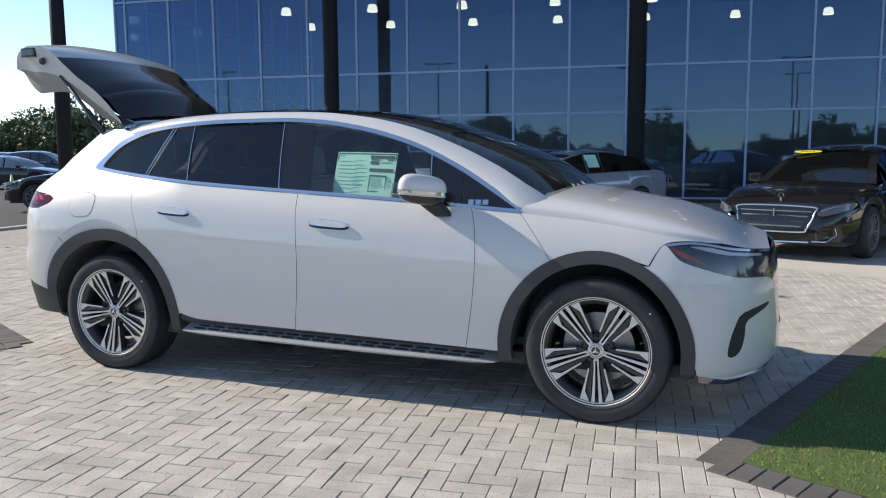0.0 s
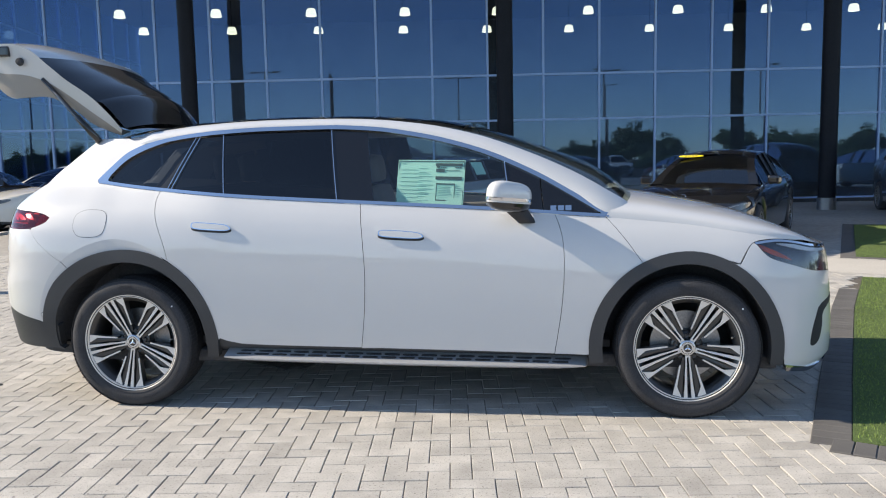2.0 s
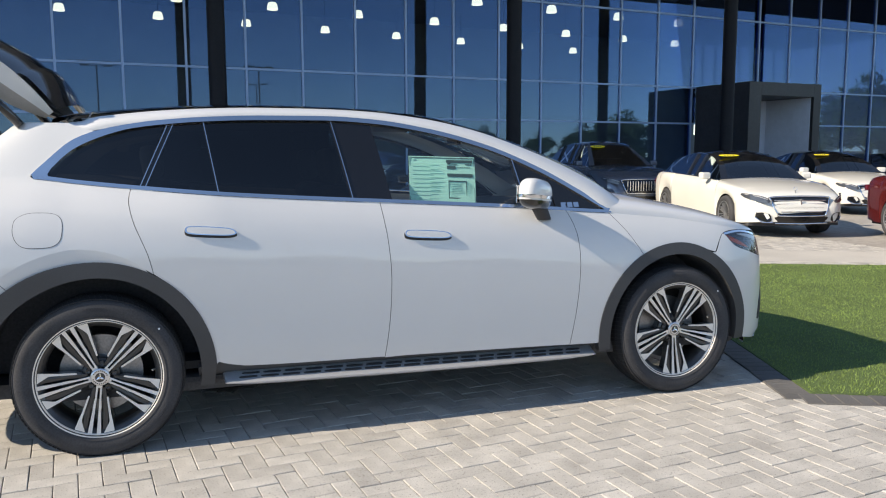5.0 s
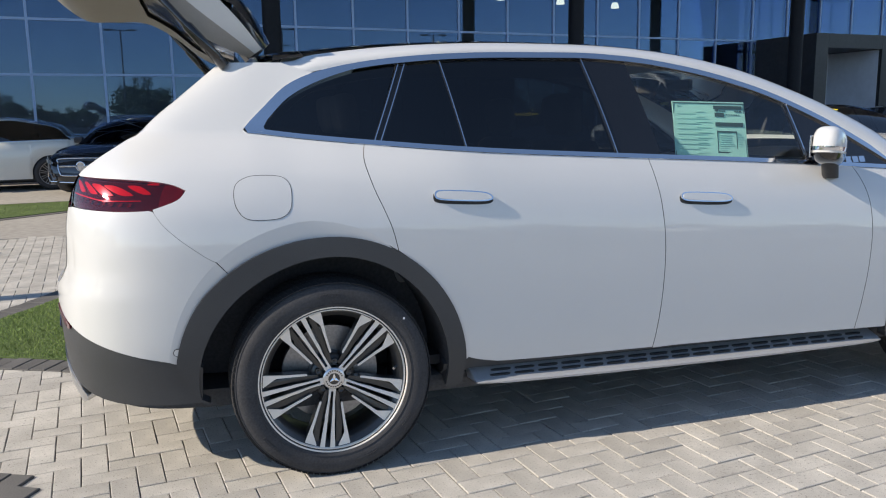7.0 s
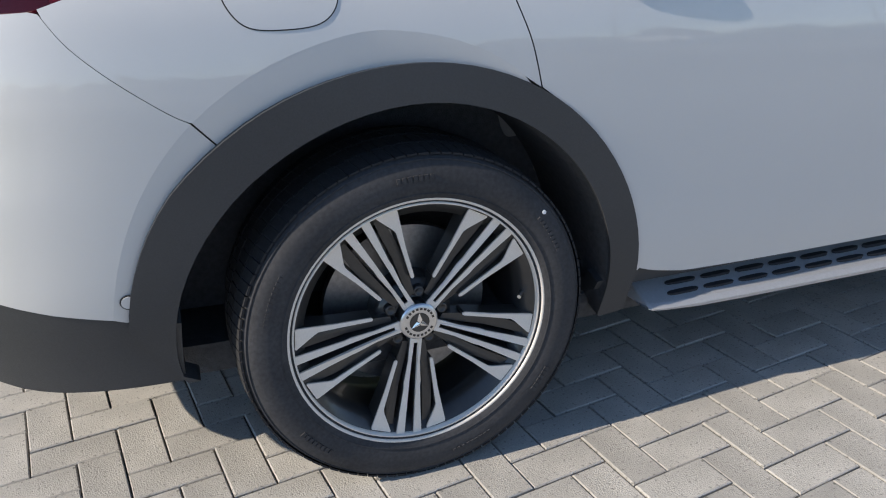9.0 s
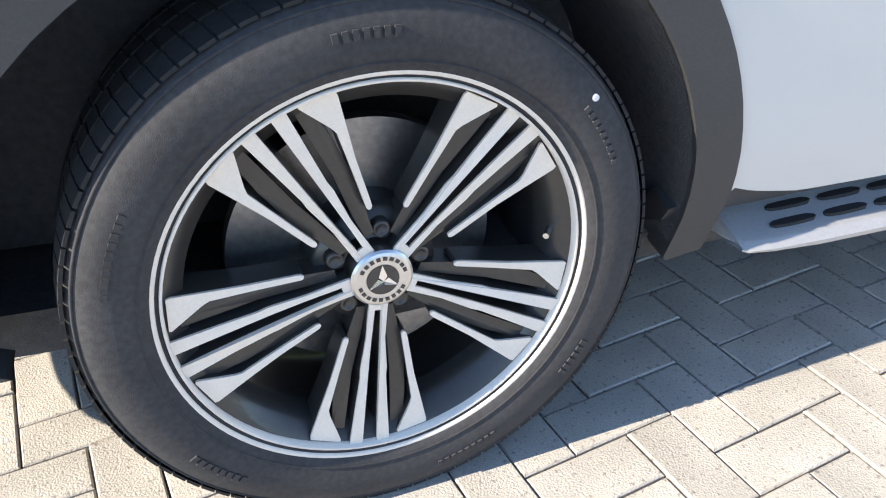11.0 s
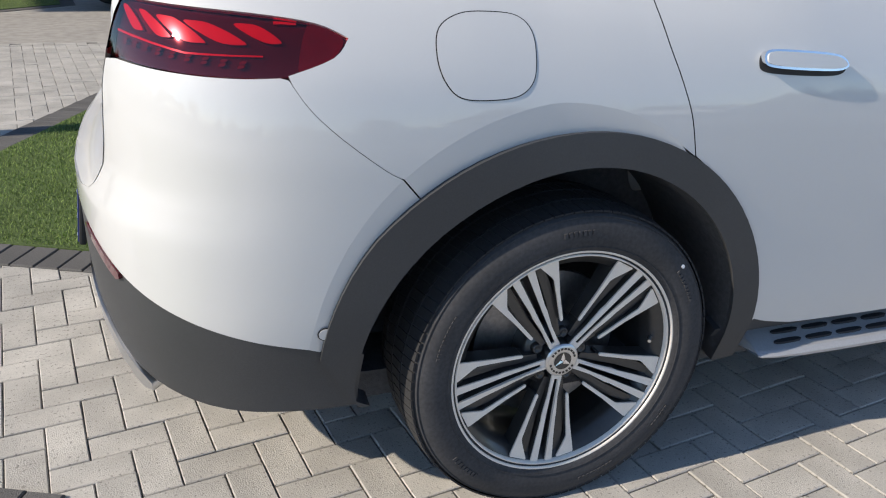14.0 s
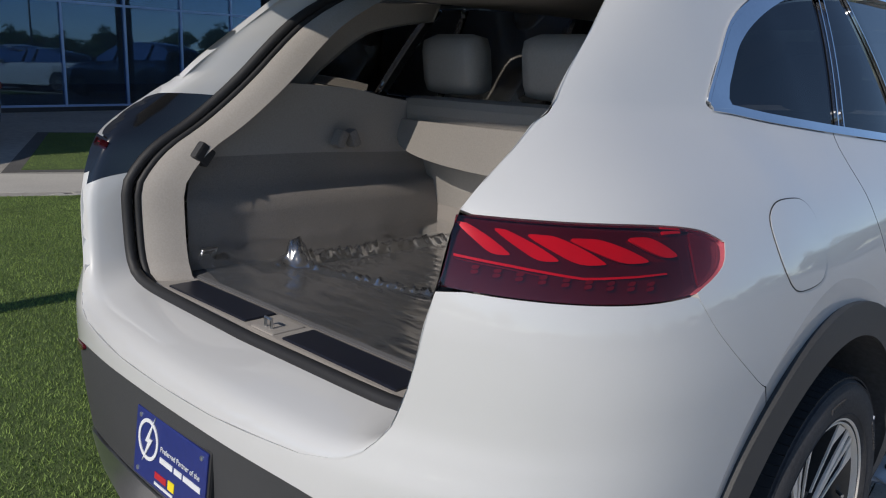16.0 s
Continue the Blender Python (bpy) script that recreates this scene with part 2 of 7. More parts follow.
def curve(*pts):
    """A smooth function through points (x, y), with no overshoot."""
    xs, ys = np.array([p[0] for p in pts], float), np.array([p[1] for p in pts], float)
    h, d = np.diff(xs), np.diff(ys) / np.diff(xs)
    m = np.zeros(len(xs))
    m[0], m[-1] = d[0], d[-1]
    for i in range(1, len(xs) - 1):
        if d[i - 1] * d[i] > 0:
            w1, w2 = 2 * h[i] + h[i - 1], h[i] + 2 * h[i - 1]
            m[i] = (w1 + w2) / (w1 / d[i - 1] + w2 / d[i])

    def f(x):
        x = min(max(x, xs[0]), xs[-1])
        i = min(int(np.searchsorted(xs, x, "right")) - 1, len(xs) - 2)
        t = (x - xs[i]) / h[i]
        return float((1 + 2 * t) * (1 - t) ** 2 * ys[i] + t * (1 - t) ** 2 * h[i] * m[i] + t * t * (3 - 2 * t) * ys[i + 1] + t * t * (t - 1) * h[i] * m[i + 1])

    return f


def rounded(pts, n=6, closed=False):
    """A flowing line through points (Catmull-Rom)."""
    out, k = [], len(pts)
    for i in range(k if closed else k - 1):
        p = [Vector(pts[j % k] if closed else pts[min(max(j, 0), k - 1)]) for j in (i - 1, i, i + 1, i + 2)]
        for s in range(n):
            t = s / n
            out.append(tuple(0.5 * (2 * p[1] + (p[2] - p[0]) * t + (2 * p[0] - 5 * p[1] + 4 * p[2] - p[3]) * t * t + (3 * p[1] - p[0] - 3 * p[2] + p[3]) * t ** 3)))
    if not closed:
        out.append(tuple(pts[-1]))
    return out


# ---- ground, beds, paving ----
ASPHALT = material("asphalt", (0.055, 0.055, 0.057), 0.9, vary=0.25, scale=60, bump=0.4, bump_scale=120, blotch=0.2, blotch_scale=0.3)
FARPAVE = material("far_paving", (0.36, 0.335, 0.30), 0.85, vary=0.16, scale=9, bump=0.2, bump_scale=60, blotch=0.14, blotch_scale=0.6)
PAVER = material("concrete_paver", (0.46, 0.435, 0.395), 0.9, vary=0.13, scale=260, bump=0.35, bump_scale=260, blotch=0.20, blotch_scale=5.0, pits=0.45, pit_scale=90, per_object=0.10)
PAVERS = material("concrete_pavers", (0.46, 0.435, 0.395), 0.9, vary=0.13, scale=260, bump=0.35, bump_scale=260, blotch=0.20, blotch_scale=5.0, pits=0.45, pit_scale=90, per_island=0.10)
JOINT = material("joint_sand", (0.12, 0.105, 0.09), 0.95, vary=0.3, scale=200, bump=0.5, bump_scale=300)
BORDER = material("charcoal_paver", (0.115, 0.11, 0.105), 0.85, vary=0.15, scale=160, bump=0.4, bump_scale=260, blotch=0.15, per_object=0.12)
CONCRETE = material("pale_concrete", (0.50, 0.47, 0.42), 0.85, vary=0.08, scale=40, bump=0.2, bump_scale=150, blotch=0.12, blotch_scale=0.8)
TURF = material("turf_base", (0.085, 0.13, 0.035), 0.95, vary=0.35, scale=90, bump=0.7, bump_scale=160, blotch=0.2, blotch_scale=1.5)
BLADES = material("turf_blades", (0.185, 0.27, 0.06), 0.7, vary=0.2, scale=60, blotch=0.25, blotch_scale=1.2, per_island=0.4)

BED_U, BED_V = Vector((0.895, -0.446, 0)), Vector((0.446, 0.895, 0))


def bed(u, v, z=0.0):
    """A place in the frame of the planting beds."""
    return BED_U * u + BED_V * v + Vector((0, 0, z))


def to_bed(x, y):
    return x * 0.895 - y * 0.446, x * 0.446 + y * 0.895


bm = bmesh.new()
bmesh.ops.create_grid(bm, x_segments=40, y_segments=40, size=1500)
bmesh.ops.translate(bm, vec=(0, 0, -0.05), verts=bm.verts)
tagged(mesh_object("ground", bm, ASPHALT), "wide asphalt car park reaching to the horizon", "ground", kind="structure")

# the forecourt's far paving, round the near laid stones
bm = bmesh.new()
add_prism(bm, [(-11, -14), (30, -14), (30, 21), (-11, 16.5)], -0.06, -0.009, lambda a, b, h: (a, b, h))
bmesh.ops.recalc_face_normals(bm, faces=bm.faces)
forecourt = tagged(mesh_object("pavement", bm, JOINT), "sandy bedding under the paved forecourt", "paving", kind="structure")

# bed outlines in (u, v): outer edge of the stone border, clockwise
FRONT_BED = [(2.50, -0.30), (2.32, 1.18), (2.04, 3.62), (1.86, 5.85), (7.5, 6.05), (7.9, -0.1)]
REAR_BED = [(-4.35, -0.53), (-4.30, 0.9), (-4.42, 3.2), (-4.55, 5.85), (-0.9, 5.85), (-0.7, -0.53)]
LEFT_BED = [(-2.10, -1.75), (-2.16, -6.5), (-7.0, -6.5), (-7.0, -1.75)]
FAR_BED = [(1.6, 7.45), (0.9, 13.0), (3.0, 13.45), (4.1, 7.5)]
FAR_BED_C = [to_bed(x, y) for x, y in ((-6.1, 7.75), (-4.85, 8.85), (-3.95, 9.65), (-3.25, 10.3), (-3.35, 11.3), (-4.3, 11.6), (-5.3, 11.5), (-6.4, 11.4))]
FAR_BED_B = [(-4.25, 7.45), (-4.6, 12.6), (-3.1, 12.6), (-1.4, 7.5)]


def inside(p, poly):
    hit = False
    for (ax, ay), (bx, by) in zip(poly, poly[1:] + poly[:1]):
        if (ay > p[1]) != (by > p[1]) and p[0] < (bx - ax) * (p[1] - ay) / (by - ay) + ax:
            hit = not hit
    return hit


def inset(poly, d):
    """The outline drawn in by d."""
    n, out = len(poly), []
    area = sum(a[0] * b[1] - b[0] * a[1] for a, b in zip(poly, poly[1:] + poly[:1]))
    sign = 1 if area > 0 else -1
    for i in range(n):
        p, a, b = Vector(poly[i]), Vector(poly[i - 1]), Vector(poly[(i + 1) % n])
        n1, n2 = (p - a).normalized().orthogonal() * sign, (b - p).normalized().orthogonal() * sign
        k = (n1 + n2).normalized()
        out.append(tuple(p + k * d / max(k.dot(n1), 0.3)))
    return out


def turf(name, poly, label, blades, seed, near):
    rng = np.random.default_rng(seed)
    inner = inset(poly, 0.19)
    bm = bmesh.new()
    add_prism(bm, inner, -0.05, 0.012, lambda a, b, h: bed(a, b, h))
    bmesh.ops.recalc_face_normals(bm, faces=bm.faces)
    base = tagged(mesh_object(name, bm, TURF), label, "lawn", kind="structure")
    us, vs = [p[0] for p in inner], [p[1] for p in inner]
    verts, faces = [], []
    core = inset(inner, 0.012)
    u0, u1, v0, v1 = near
    while len(faces) < blades:
        u, v = rng.uniform(max(min(us), u0), min(max(us), u1)), rng.uniform(max(min(vs), v0), min(max(vs), v1))
        if not inside((u, v), core):
            continue
        p = bed(u, v, 0.01)
        a, h, w = rng.uniform(0, 6.28), rng.uniform(0.008, 0.021), rng.uniform(0.0014, 0.0030)
        lean = rng.normal(0, 0.008, 2)
        dx, dy = math.cos(a) * w, math.sin(a) * w
        k = len(verts)
        verts += [(p.x - dx, p.y - dy, p.z), (p.x + dx, p.y + dy, p.z), (p.x + lean[0], p.y + lean[1], p.z + h)]
        faces.append((k, k + 1, k + 2))
    me = bpy.data.meshes.new(name + "_blades")
    me.from_pydata(verts, [], faces)
    me.materials.append(BLADES)
    ob = new("grass", me)
    tagged(ob, "short dense green artificial grass", "grass", kind="stuff")
    return base


turf("lawn_front", FRONT_BED, "bright green lawn bed in front of the car", 100000, 1, (2.0, 6.4, -0.4, 6))
turf("lawn_rear", REAR_BED, "green lawn bed behind the car", 140000, 2, (-4.6, -1.8, -0.4, 6))
turf("lawn_near", LEFT_BED, "green lawn bed edged with dark stones", 3000, 3, (-7, -2, -7, 0))
turf("lawn_far", FAR_BED, "narrow green lawn bed beyond the walk", 18000, 4, (0, 5, 7, 14))
turf("lawn_far_rear", FAR_BED_B, "narrow green lawn bed near the showroom", 18000, 5, (-5, -1, 7, 13))
turf("lawn_far_corner", FAR_BED_C, "small green lawn bed beside the parked cars", 9000, 6, (-12, -6, 4, 10))


def stone_mesh(name, w, d, h, bevel, mat):
    """One block: soft upper edges, open below."""
    bm = bmesh.new()
    a, b = [(-w / 2, -d / 2), (w / 2, -d / 2), (w / 2, d / 2), (-w / 2, d / 2)], bevel
    low = [bm.verts.new((x, y, -h)) for x, y in a]
    mid = [bm.verts.new((x, y, -b)) for x, y in a]
    top = [bm.verts.new((x - math.copysign(b, x), y - math.copysign(b, y), 0)) for x, y in a]
    for lo, hi in ((low, mid), (mid, top)):
        for k in range(4):
            bm.faces.new((lo[k], lo[(k + 1) % 4], hi[(k + 1) % 4], hi[k]))
    bm.faces.new(top)
    me = bpy.data.meshes.new(name)
    bm.to_mesh(me)
    bm.free()
    me.materials.append(mat)
    return me


def border(name, poly, label, limit=9.0):
    """Soldier-course stones round a bed."""
    me = stone_mesh("border_stone", 0.096, 0.186, 0.05, 0.004, BORDER)
    rng = random.Random(name)
    bm = bmesh.new()
    add_prism(bm, poly, -0.05, -0.012, lambda a, b, h: bed(a, b, h))
    bmesh.ops.recalc_face_normals(bm, faces=bm.faces)
    base = tagged(mesh_object(name, bm, JOINT), label, "edging", kind="structure")
    mid = inset(poly, 0.095)
    for (ax, ay), (bx, by) in zip(mid, mid[1:] + mid[:1]):
        a, b = Vector((ax, ay)), Vector((bx, by))
        n = int((b - a).length / 0.1)
        for k in range(n):
            p = a.lerp(b, (k + 0.5) / n)
            w = bed(p.x, p.y)
            if w.xy.length > limit:
                continue
            d = bed(b.x, b.y) - bed(a.x, a.y)
            ob = new("stone", me)
            ob.parent = base
            ob.matrix_basis = pose(w.x, w.y, 0.009 + rng.uniform(-0.002, 0.002), rng.uniform(-0.5, 0.5), rng.uniform(-0.5, 0.5), math.degrees(math.atan2(d.y, d.x)) + rng.uniform(-0.6, 0.6))
    return base


border("edging_front", FRONT_BED, "charcoal stone edging round the front lawn", 5.2)
border("edging_rear", REAR_BED, "charcoal stone edging round the rear lawn", 6.0)
border("edging_near", LEFT_BED, "charcoal stone edging round the near lawn", 4.2)
for nm, poly in (("edging_far", FAR_BED), ("edging_far_rear", FAR_BED_B), ("edging_far_corner", FAR_BED_C)):
    bm = bmesh.new()
    add_prism(bm, poly, -0.05, 0.003, lambda a, b, h: bed(a, b, h))
    bmesh.ops.recalc_face_normals(bm, faces=bm.faces)
    tagged(mesh_object(nm, bm, BORDER), "charcoal stone edging of the far lawn", "edging", kind="structure")

# pale concrete walk that crosses the forecourt beyond the beds
bm = bmesh.new()
add_prism(bm, [(-4.6, 5.95), (8.2, 6.15), (8.2, 7.35), (-4.6, 7.3)], -0.05, 0.001, lambda a, b, h: bed(a, b, h))
bmesh.ops.recalc_face_normals(bm, faces=bm.faces)
tagged(mesh_object("walkway", bm, CONCRETE), "pale concrete walkway between the lawn beds", "walkway", kind="structure")


for poly in ([(-11, -14), (30, -14), (30, -5.2), (-11, -5.2)], [(-11, -5.2), (-8.5, -5.2), (-8.5, 6.8), (-11, 6.8)], [(9, -5.2), (30, -5.2), (30, 6.8), (9, 6.8)], [(-11, 6.8), (30, 6.8), (30, 21.4), (-11, 16.7)]):
    bm = bmesh.new()
    add_prism(bm, poly, -0.045, -0.003, lambda a, b, h: (a, b, h))
    bmesh.ops.recalc_face_normals(bm, faces=bm.faces)
    tagged(mesh_object("forecourt", bm, FARPAVE), "pale paved forecourt in front of the showroom", "paving", kind="structure")

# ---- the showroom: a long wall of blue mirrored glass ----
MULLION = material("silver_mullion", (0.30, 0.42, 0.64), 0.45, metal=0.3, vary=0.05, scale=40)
BLACKSTEEL = material("black_steel", (0.012, 0.013, 0.017), 0.6, spec=0.2, vary=0.15, scale=20, blotch=0.15)
BLACKPANEL = material("black_cladding", (0.028, 0.028, 0.030), 0.45, vary=0.2, scale=12, blotch=0.2)
INSIDE = material("showroom_wall", (0.30, 0.33, 0.36), 0.8, vary=0.1, scale=3, blotch=0.2, blotch_scale=0.5)
INFLOOR = material("showroom_floor", (0.22, 0.22, 0.23), 0.3, vary=0.1, scale=3)
INCEIL = material("showroom_ceiling", (0.16, 0.17, 0.19), 0.9, vary=0.1, scale=3)
PALEPANEL = material("pale_panel", (0.62, 0.66, 0.74), 0.4, vary=0.04, scale=6, blotch=0.05)
SHADE = emitting("lamp_shade_glow", (1.0, 0.88, 0.62), 2.2)
SOFFIT = material("soffit", (0.30, 0.30, 0.31), 0.8, vary=0.06, scale=4)


def mirror_glass(name, tint, through, low, high):
    m = pane_glass(name, through, low, high)
    for n in m.node_tree.nodes:
        if n.type == "BSDF_GLOSSY":
            n.inputs["Color"].default_value = (*tint, 1)
    return m


CURTAIN = mirror_glass("blue_mirror_glass", (0.27, 0.47, 0.80), (0.52, 0.60, 0.68), 0.115, 0.95)
WALL0, WALLTURN = Vector((0.69, 18.1, 0)), math.degrees(math.atan(0.114))
WALLM = Matrix.Translation(WALL0) @ pose(0, 0, 0, 0, 0, WALLTURN)
STEP, K0, K1 = 1.602, -11, 24
L0, L1 = K0 * STEP - 0.35, K1 * STEP
ROWS_Z = (0.12, 2.53, 3.82, 6.35, 8.3)
PORTAL0, PORTAL1 = 16.2, 19.6

showroom = thing("showroom", WALLM, "long two-storey showroom with a wall of blue mirrored glass", "building")
for r in range(4):
    z0, z1 = ROWS_Z[r], ROWS_Z[r + 1]
    for k in range(K0 - 1, K1):
        a, b = max(k * STEP, L0), (k + 1) * STEP
        if r == 0 and PORTAL0 - 0.2 < (a + b) / 2 < PORTAL1 + 0.2:
            continue
        rng = random.Random(r * 100 + k)
        t1, t2 = rng.uniform(-0.0025, 0.0025), rng.uniform(-0.0025, 0.0025)
        bm = bmesh.new()
        add_box(bm, (a + 0.02, -0.012, z0 + 0.02), (b - 0.02, 0.012, z1 - 0.02))
        for v in bm.verts:
            v.co.y += (v.co.x - (a + b) / 2) * t1 + (v.co.z - (z0 + z1) / 2) * t2
        ob = part("pane", bm, CURTAIN, showroom)
        ob.visible_shadow = False
for k in range(K0, K1 + 1):
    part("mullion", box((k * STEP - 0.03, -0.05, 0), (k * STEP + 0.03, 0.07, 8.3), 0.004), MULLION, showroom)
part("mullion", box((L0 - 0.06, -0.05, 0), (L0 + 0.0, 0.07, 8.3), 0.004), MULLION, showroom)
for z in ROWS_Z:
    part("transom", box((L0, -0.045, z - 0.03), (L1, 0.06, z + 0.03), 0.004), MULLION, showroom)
part("sill", box((L0 - 0.1, -0.12, -0.05), (L1, 0.2, 0.10), 0.01), BLACKPANEL, showroom)
# end wall with its own panes
for k in range(10):
    for r in range(4):
        ob = part("pane", box((L0 - 0.012, 0.05 + k * 1.6, ROWS_Z[r] + 0.02), (L0 + 0.012, 0.05 + (k + 1) * 1.6 - 0.04, ROWS_Z[r + 1] - 0.02)), CURTAIN, showroom)
        ob.visible_shadow = False
    part("mullion", box((L0 - 0.06, 0.0 + (k + 1) * 1.6, 0), (L0 + 0.05, 0.06 + (k + 1) * 1.6, 8.3), 0.004), MULLION, showroom)
for z in ROWS_Z:
    part("transom", box((L0 - 0.05, 0.07, z - 0.03), (L0 + 0.05, 16.1, z + 0.03), 0.004), MULLION, showroom)
part("floor_slab", box((L0, 0.07, -0.05), (L1, 15.9, 0.02)), INFLOOR, showroom)
part("back_wall", box((L0 + 0.1, 15.6, 0), (19 * STEP, 15.8, 8.3)), INSIDE, showroom)
part("back_wall", box((19 * STEP, 15.6, 0), (L1, 15.8, 2.6)), INSIDE, showroom)
for k in range(8):
    part("back_mullion", box((31 + k * 1.0, 15.56, 2.6), (31.1 + k * 1.0, 15.75, 8.3)), BLACKSTEEL, showroom)
part("back_transom", box((19 * STEP, 15.57, 4.9), (L1, 15.75, 5.05)), BLACKSTEEL, showroom)
part("roof", box((L0 - 0.4, -7.0, 8.3), (L1, 16.4, 8.9), 0.02), SOFFIT, showroom)
part("ceiling_deck", box((L0, 0.1, 8.1), (L1, 15.6, 8.28)), INCEIL, showroom)

# pendant lamps inside, three rows
SHADEPROFILE = [(r * 0.92, h * 0.92) for r, h in [(0.04, 0.30), (0.13, 0.29), (0.175, 0.25), (0.205, 0.12), (0.22, 0.0), (0.205, 0.0), (0.15, 0.22), (0.04, 0.27)]]
lamp = thing("pendant_lamp", Matrix.Identity(4), "glowing warm white bell-shaped pendant lamp in the showroom", "pendant lamp", "showroom pendants")
part("shade", lathe(SHADEPROFILE, 20, "z"), SHADE, lamp, smooth=True)
part("cord", tube([(0, 0, 0.2), (0, 0, 2.0)], 0.012, 6), BLACKSTEEL, lamp)
ROW_A = [(-14.6 + 3.41 * i, 5.7 + 0.29 * i, 6.75) for i in range(12)]
ROW_B = [(-15.2 + 3.50 * i, 9.4 + 0.38 * i, 6.75) for i in range(11)]
ROW_C = [(-4.3 + 3.30 * i, 2.2 + 0.25 * i, 6.75) for i in range(9)]
for i, p in enumerate(ROW_A + ROW_B + ROW_C):
    m = WALLM @ Matrix.Translation(p)
    if i:
        copy_thing(lamp, m)
    else:
        lamp.matrix_world = m

# entrance portal
portal = thing("entrance_portal", WALLM, "projecting black entrance portal with glass doors", "entrance")
P0, P1, PD, PH = PORTAL0, PORTAL1, -2.6, 3.85
part("side_wall", box((P0, PD, 0), (P0 + 0.55, -0.06, PH), 0.01), BLACKPANEL, portal)
part("side_wall", box((P1 - 0.35, PD, 0), (P1, -0.06, PH), 0.01), BLACKPANEL, portal)
part("lintel", box((P0 + 0.55, PD, PH - 0.45), (P1 - 0.35, -0.06, PH), 0.01), BLACKPANEL, portal)
part("white_return", box((P1 - 0.37, PD + 0.12, 0), (P1 - 0.352, -0.1, PH - 0.46)), PALEPANEL, portal, "pale blue-white side panel")
part("white_screen", box((P1 - 1.5, -0.5, 0), (P1 - 0.372, -0.42, PH - 0.46)), PALEPANEL, portal, "pale blue-white side panel")
for k in range(3):
    a = P0 + 0.6 + k * 0.75
    part("door_leaf", box((a, -0.35, 0.02), (a + 0.7, -0.31, 2.3)), CURTAIN, portal)
    part("door_frame", box((a + 0.7, -0.38, 0), (a + 0.75, -0.28, PH - 0.45)), MULLION, portal)
part("door_head", box((P0 + 0.56, -0.38, 2.3), (P1 - 1.52, -0.28, 2.36)), MULLION, portal)

# free-standing black columns in front of the glass
column = thing("column", pose(-8.5, 14.71, 0), "tall round black steel column with a metal foot", "column", "columns along the showroom")
part("shaft", lathe([(0.205, 0.3), (0.205, 8.28)], 32, "z"), BLACKSTEEL, column, smooth=True)
part("foot", lathe([(0.0, 0.30), (0.215, 0.30), (0.225, 0.29), (0.225, -0.03)], 32, "z"), STEEL, column, "brushed metal foot")
for x, y in ((-0.24, 14.88), (7.72, 15.6), (15.5, 16.45), (23.6, 17.4)):
    copy_thing(column, pose(x, y, 0))

# dark pole beyond the rear lawn
pole = thing("pole", pose(-6.05, 3.0, -0.05), "tall slim dark metal pole", "pole")
part("shaft", tube([(0, 0, 0.25), (0, 0, 5.6)], [0.105, 0.075], 20), BLACKSTEEL, pole, smooth=True)
part("base", lathe([(0.0, 0.30), (0.12, 0.30), (0.19, 0.25), (0.19, 0.0)], 24, "z"), BLACKSTEEL, pole)

# ---- the white electric SUV ----
# Body surface: half width over (s, z); s runs along the side and round both ends.
ZBELT = curve((-2.7, 1.36), (-1.88, 1.334), (-1.68, 1.309), (-1.4, 1.279), (-0.95, 1.239), (-0.4, 1.204), (0.19, 1.17), (0.58, 1.145), (0.85, 1.125), (1.12, 1.105), (1.3, 1.095), (2.6, 1.05))
BSEC = curve((-1.1, 0.89), (-0.95, 0.915), (-0.85, 0.94), (-0.75, 0.956), (-0.6, 0.966), (-0.45, 0.970), (-0.33, 0.968), (-0.22, 0.956), (-0.14, 0.937), (-0.07, 0.908), (0.0, 0.868), (0.1, 0.822), (0.2, 0.773), (0.3, 0.718), (0.4, 0.658), (0.5, 0.59), (0.6, 0.50))
PULL = curve((-2.7, 0.2), (-2.1, 0.16), (-1.86, 0.125), (-1.5, 0.06), (-1.0, 0.0), (2.7, 0.0))
PULLZ = curve((-1.0, 0.0), (-0.45, 0.0), (-0.3, 0.1), (-0.16, 0.42), (0.0, 1.0), (1.0, 1.0))
REAR_D = curve((0.15, 0.82), (0.2, 0.93), (0.3, 1.02), (0.4, 1.045), (0.48, 1.05), (0.56, 1.055), (0.66, 1.055), (0.74, 1.052), (0.80, 1.035), (0.85, 1.022), (0.90, 1.02), (1.0, 1.02), (1.08, 1.012), (1.18, 0.995), (1.25, 0.945), (1.30, 0.905), (1.36, 0.86), (1.46, 0.715), (1.56, 0.545), (1.63, 0.41), (1.72, 0.22))
FRONT_D = curve((0.15, 0.74), (0.25, 0.86), (0.33, 0.925), (0.45, 0.925), (0.6, 0.915), (0.75, 0.905), (0.88, 0.885), (0.96, 0.84), (1.05, 0.70), (1.15, 0.5), (1.3, 0.3))
RW, FW, HUBZ = -1.605, 1.605, 0.385
RO, RI, FO, FI = (0.540, 0.557), (0.466, 0.484), (0.530, 0.530), (0.456, 0.462)      # wheel arches, outer and inner edge
XR, XF, PR, QR, PF, QF = -1.6, 1.6, 6.5, 2.3, 5.0, 2.2


def _arc(p, q):
    """Length along one end's plan curve, with the shares of depth and width there."""
    t = np.r_[np.linspace(0, 0.93, 900), np.sin(np.linspace(math.asin(0.93 ** (p / 2)), math.pi / 2, 600)) ** (2 / p)]
    w = np.maximum(1 - np.minimum(t, 1) ** p, 0) ** (1 / q)
    return np.r_[0, np.cumsum(np.hypot(np.diff(t) * 0.98, np.diff(w) * 0.965))], t, w


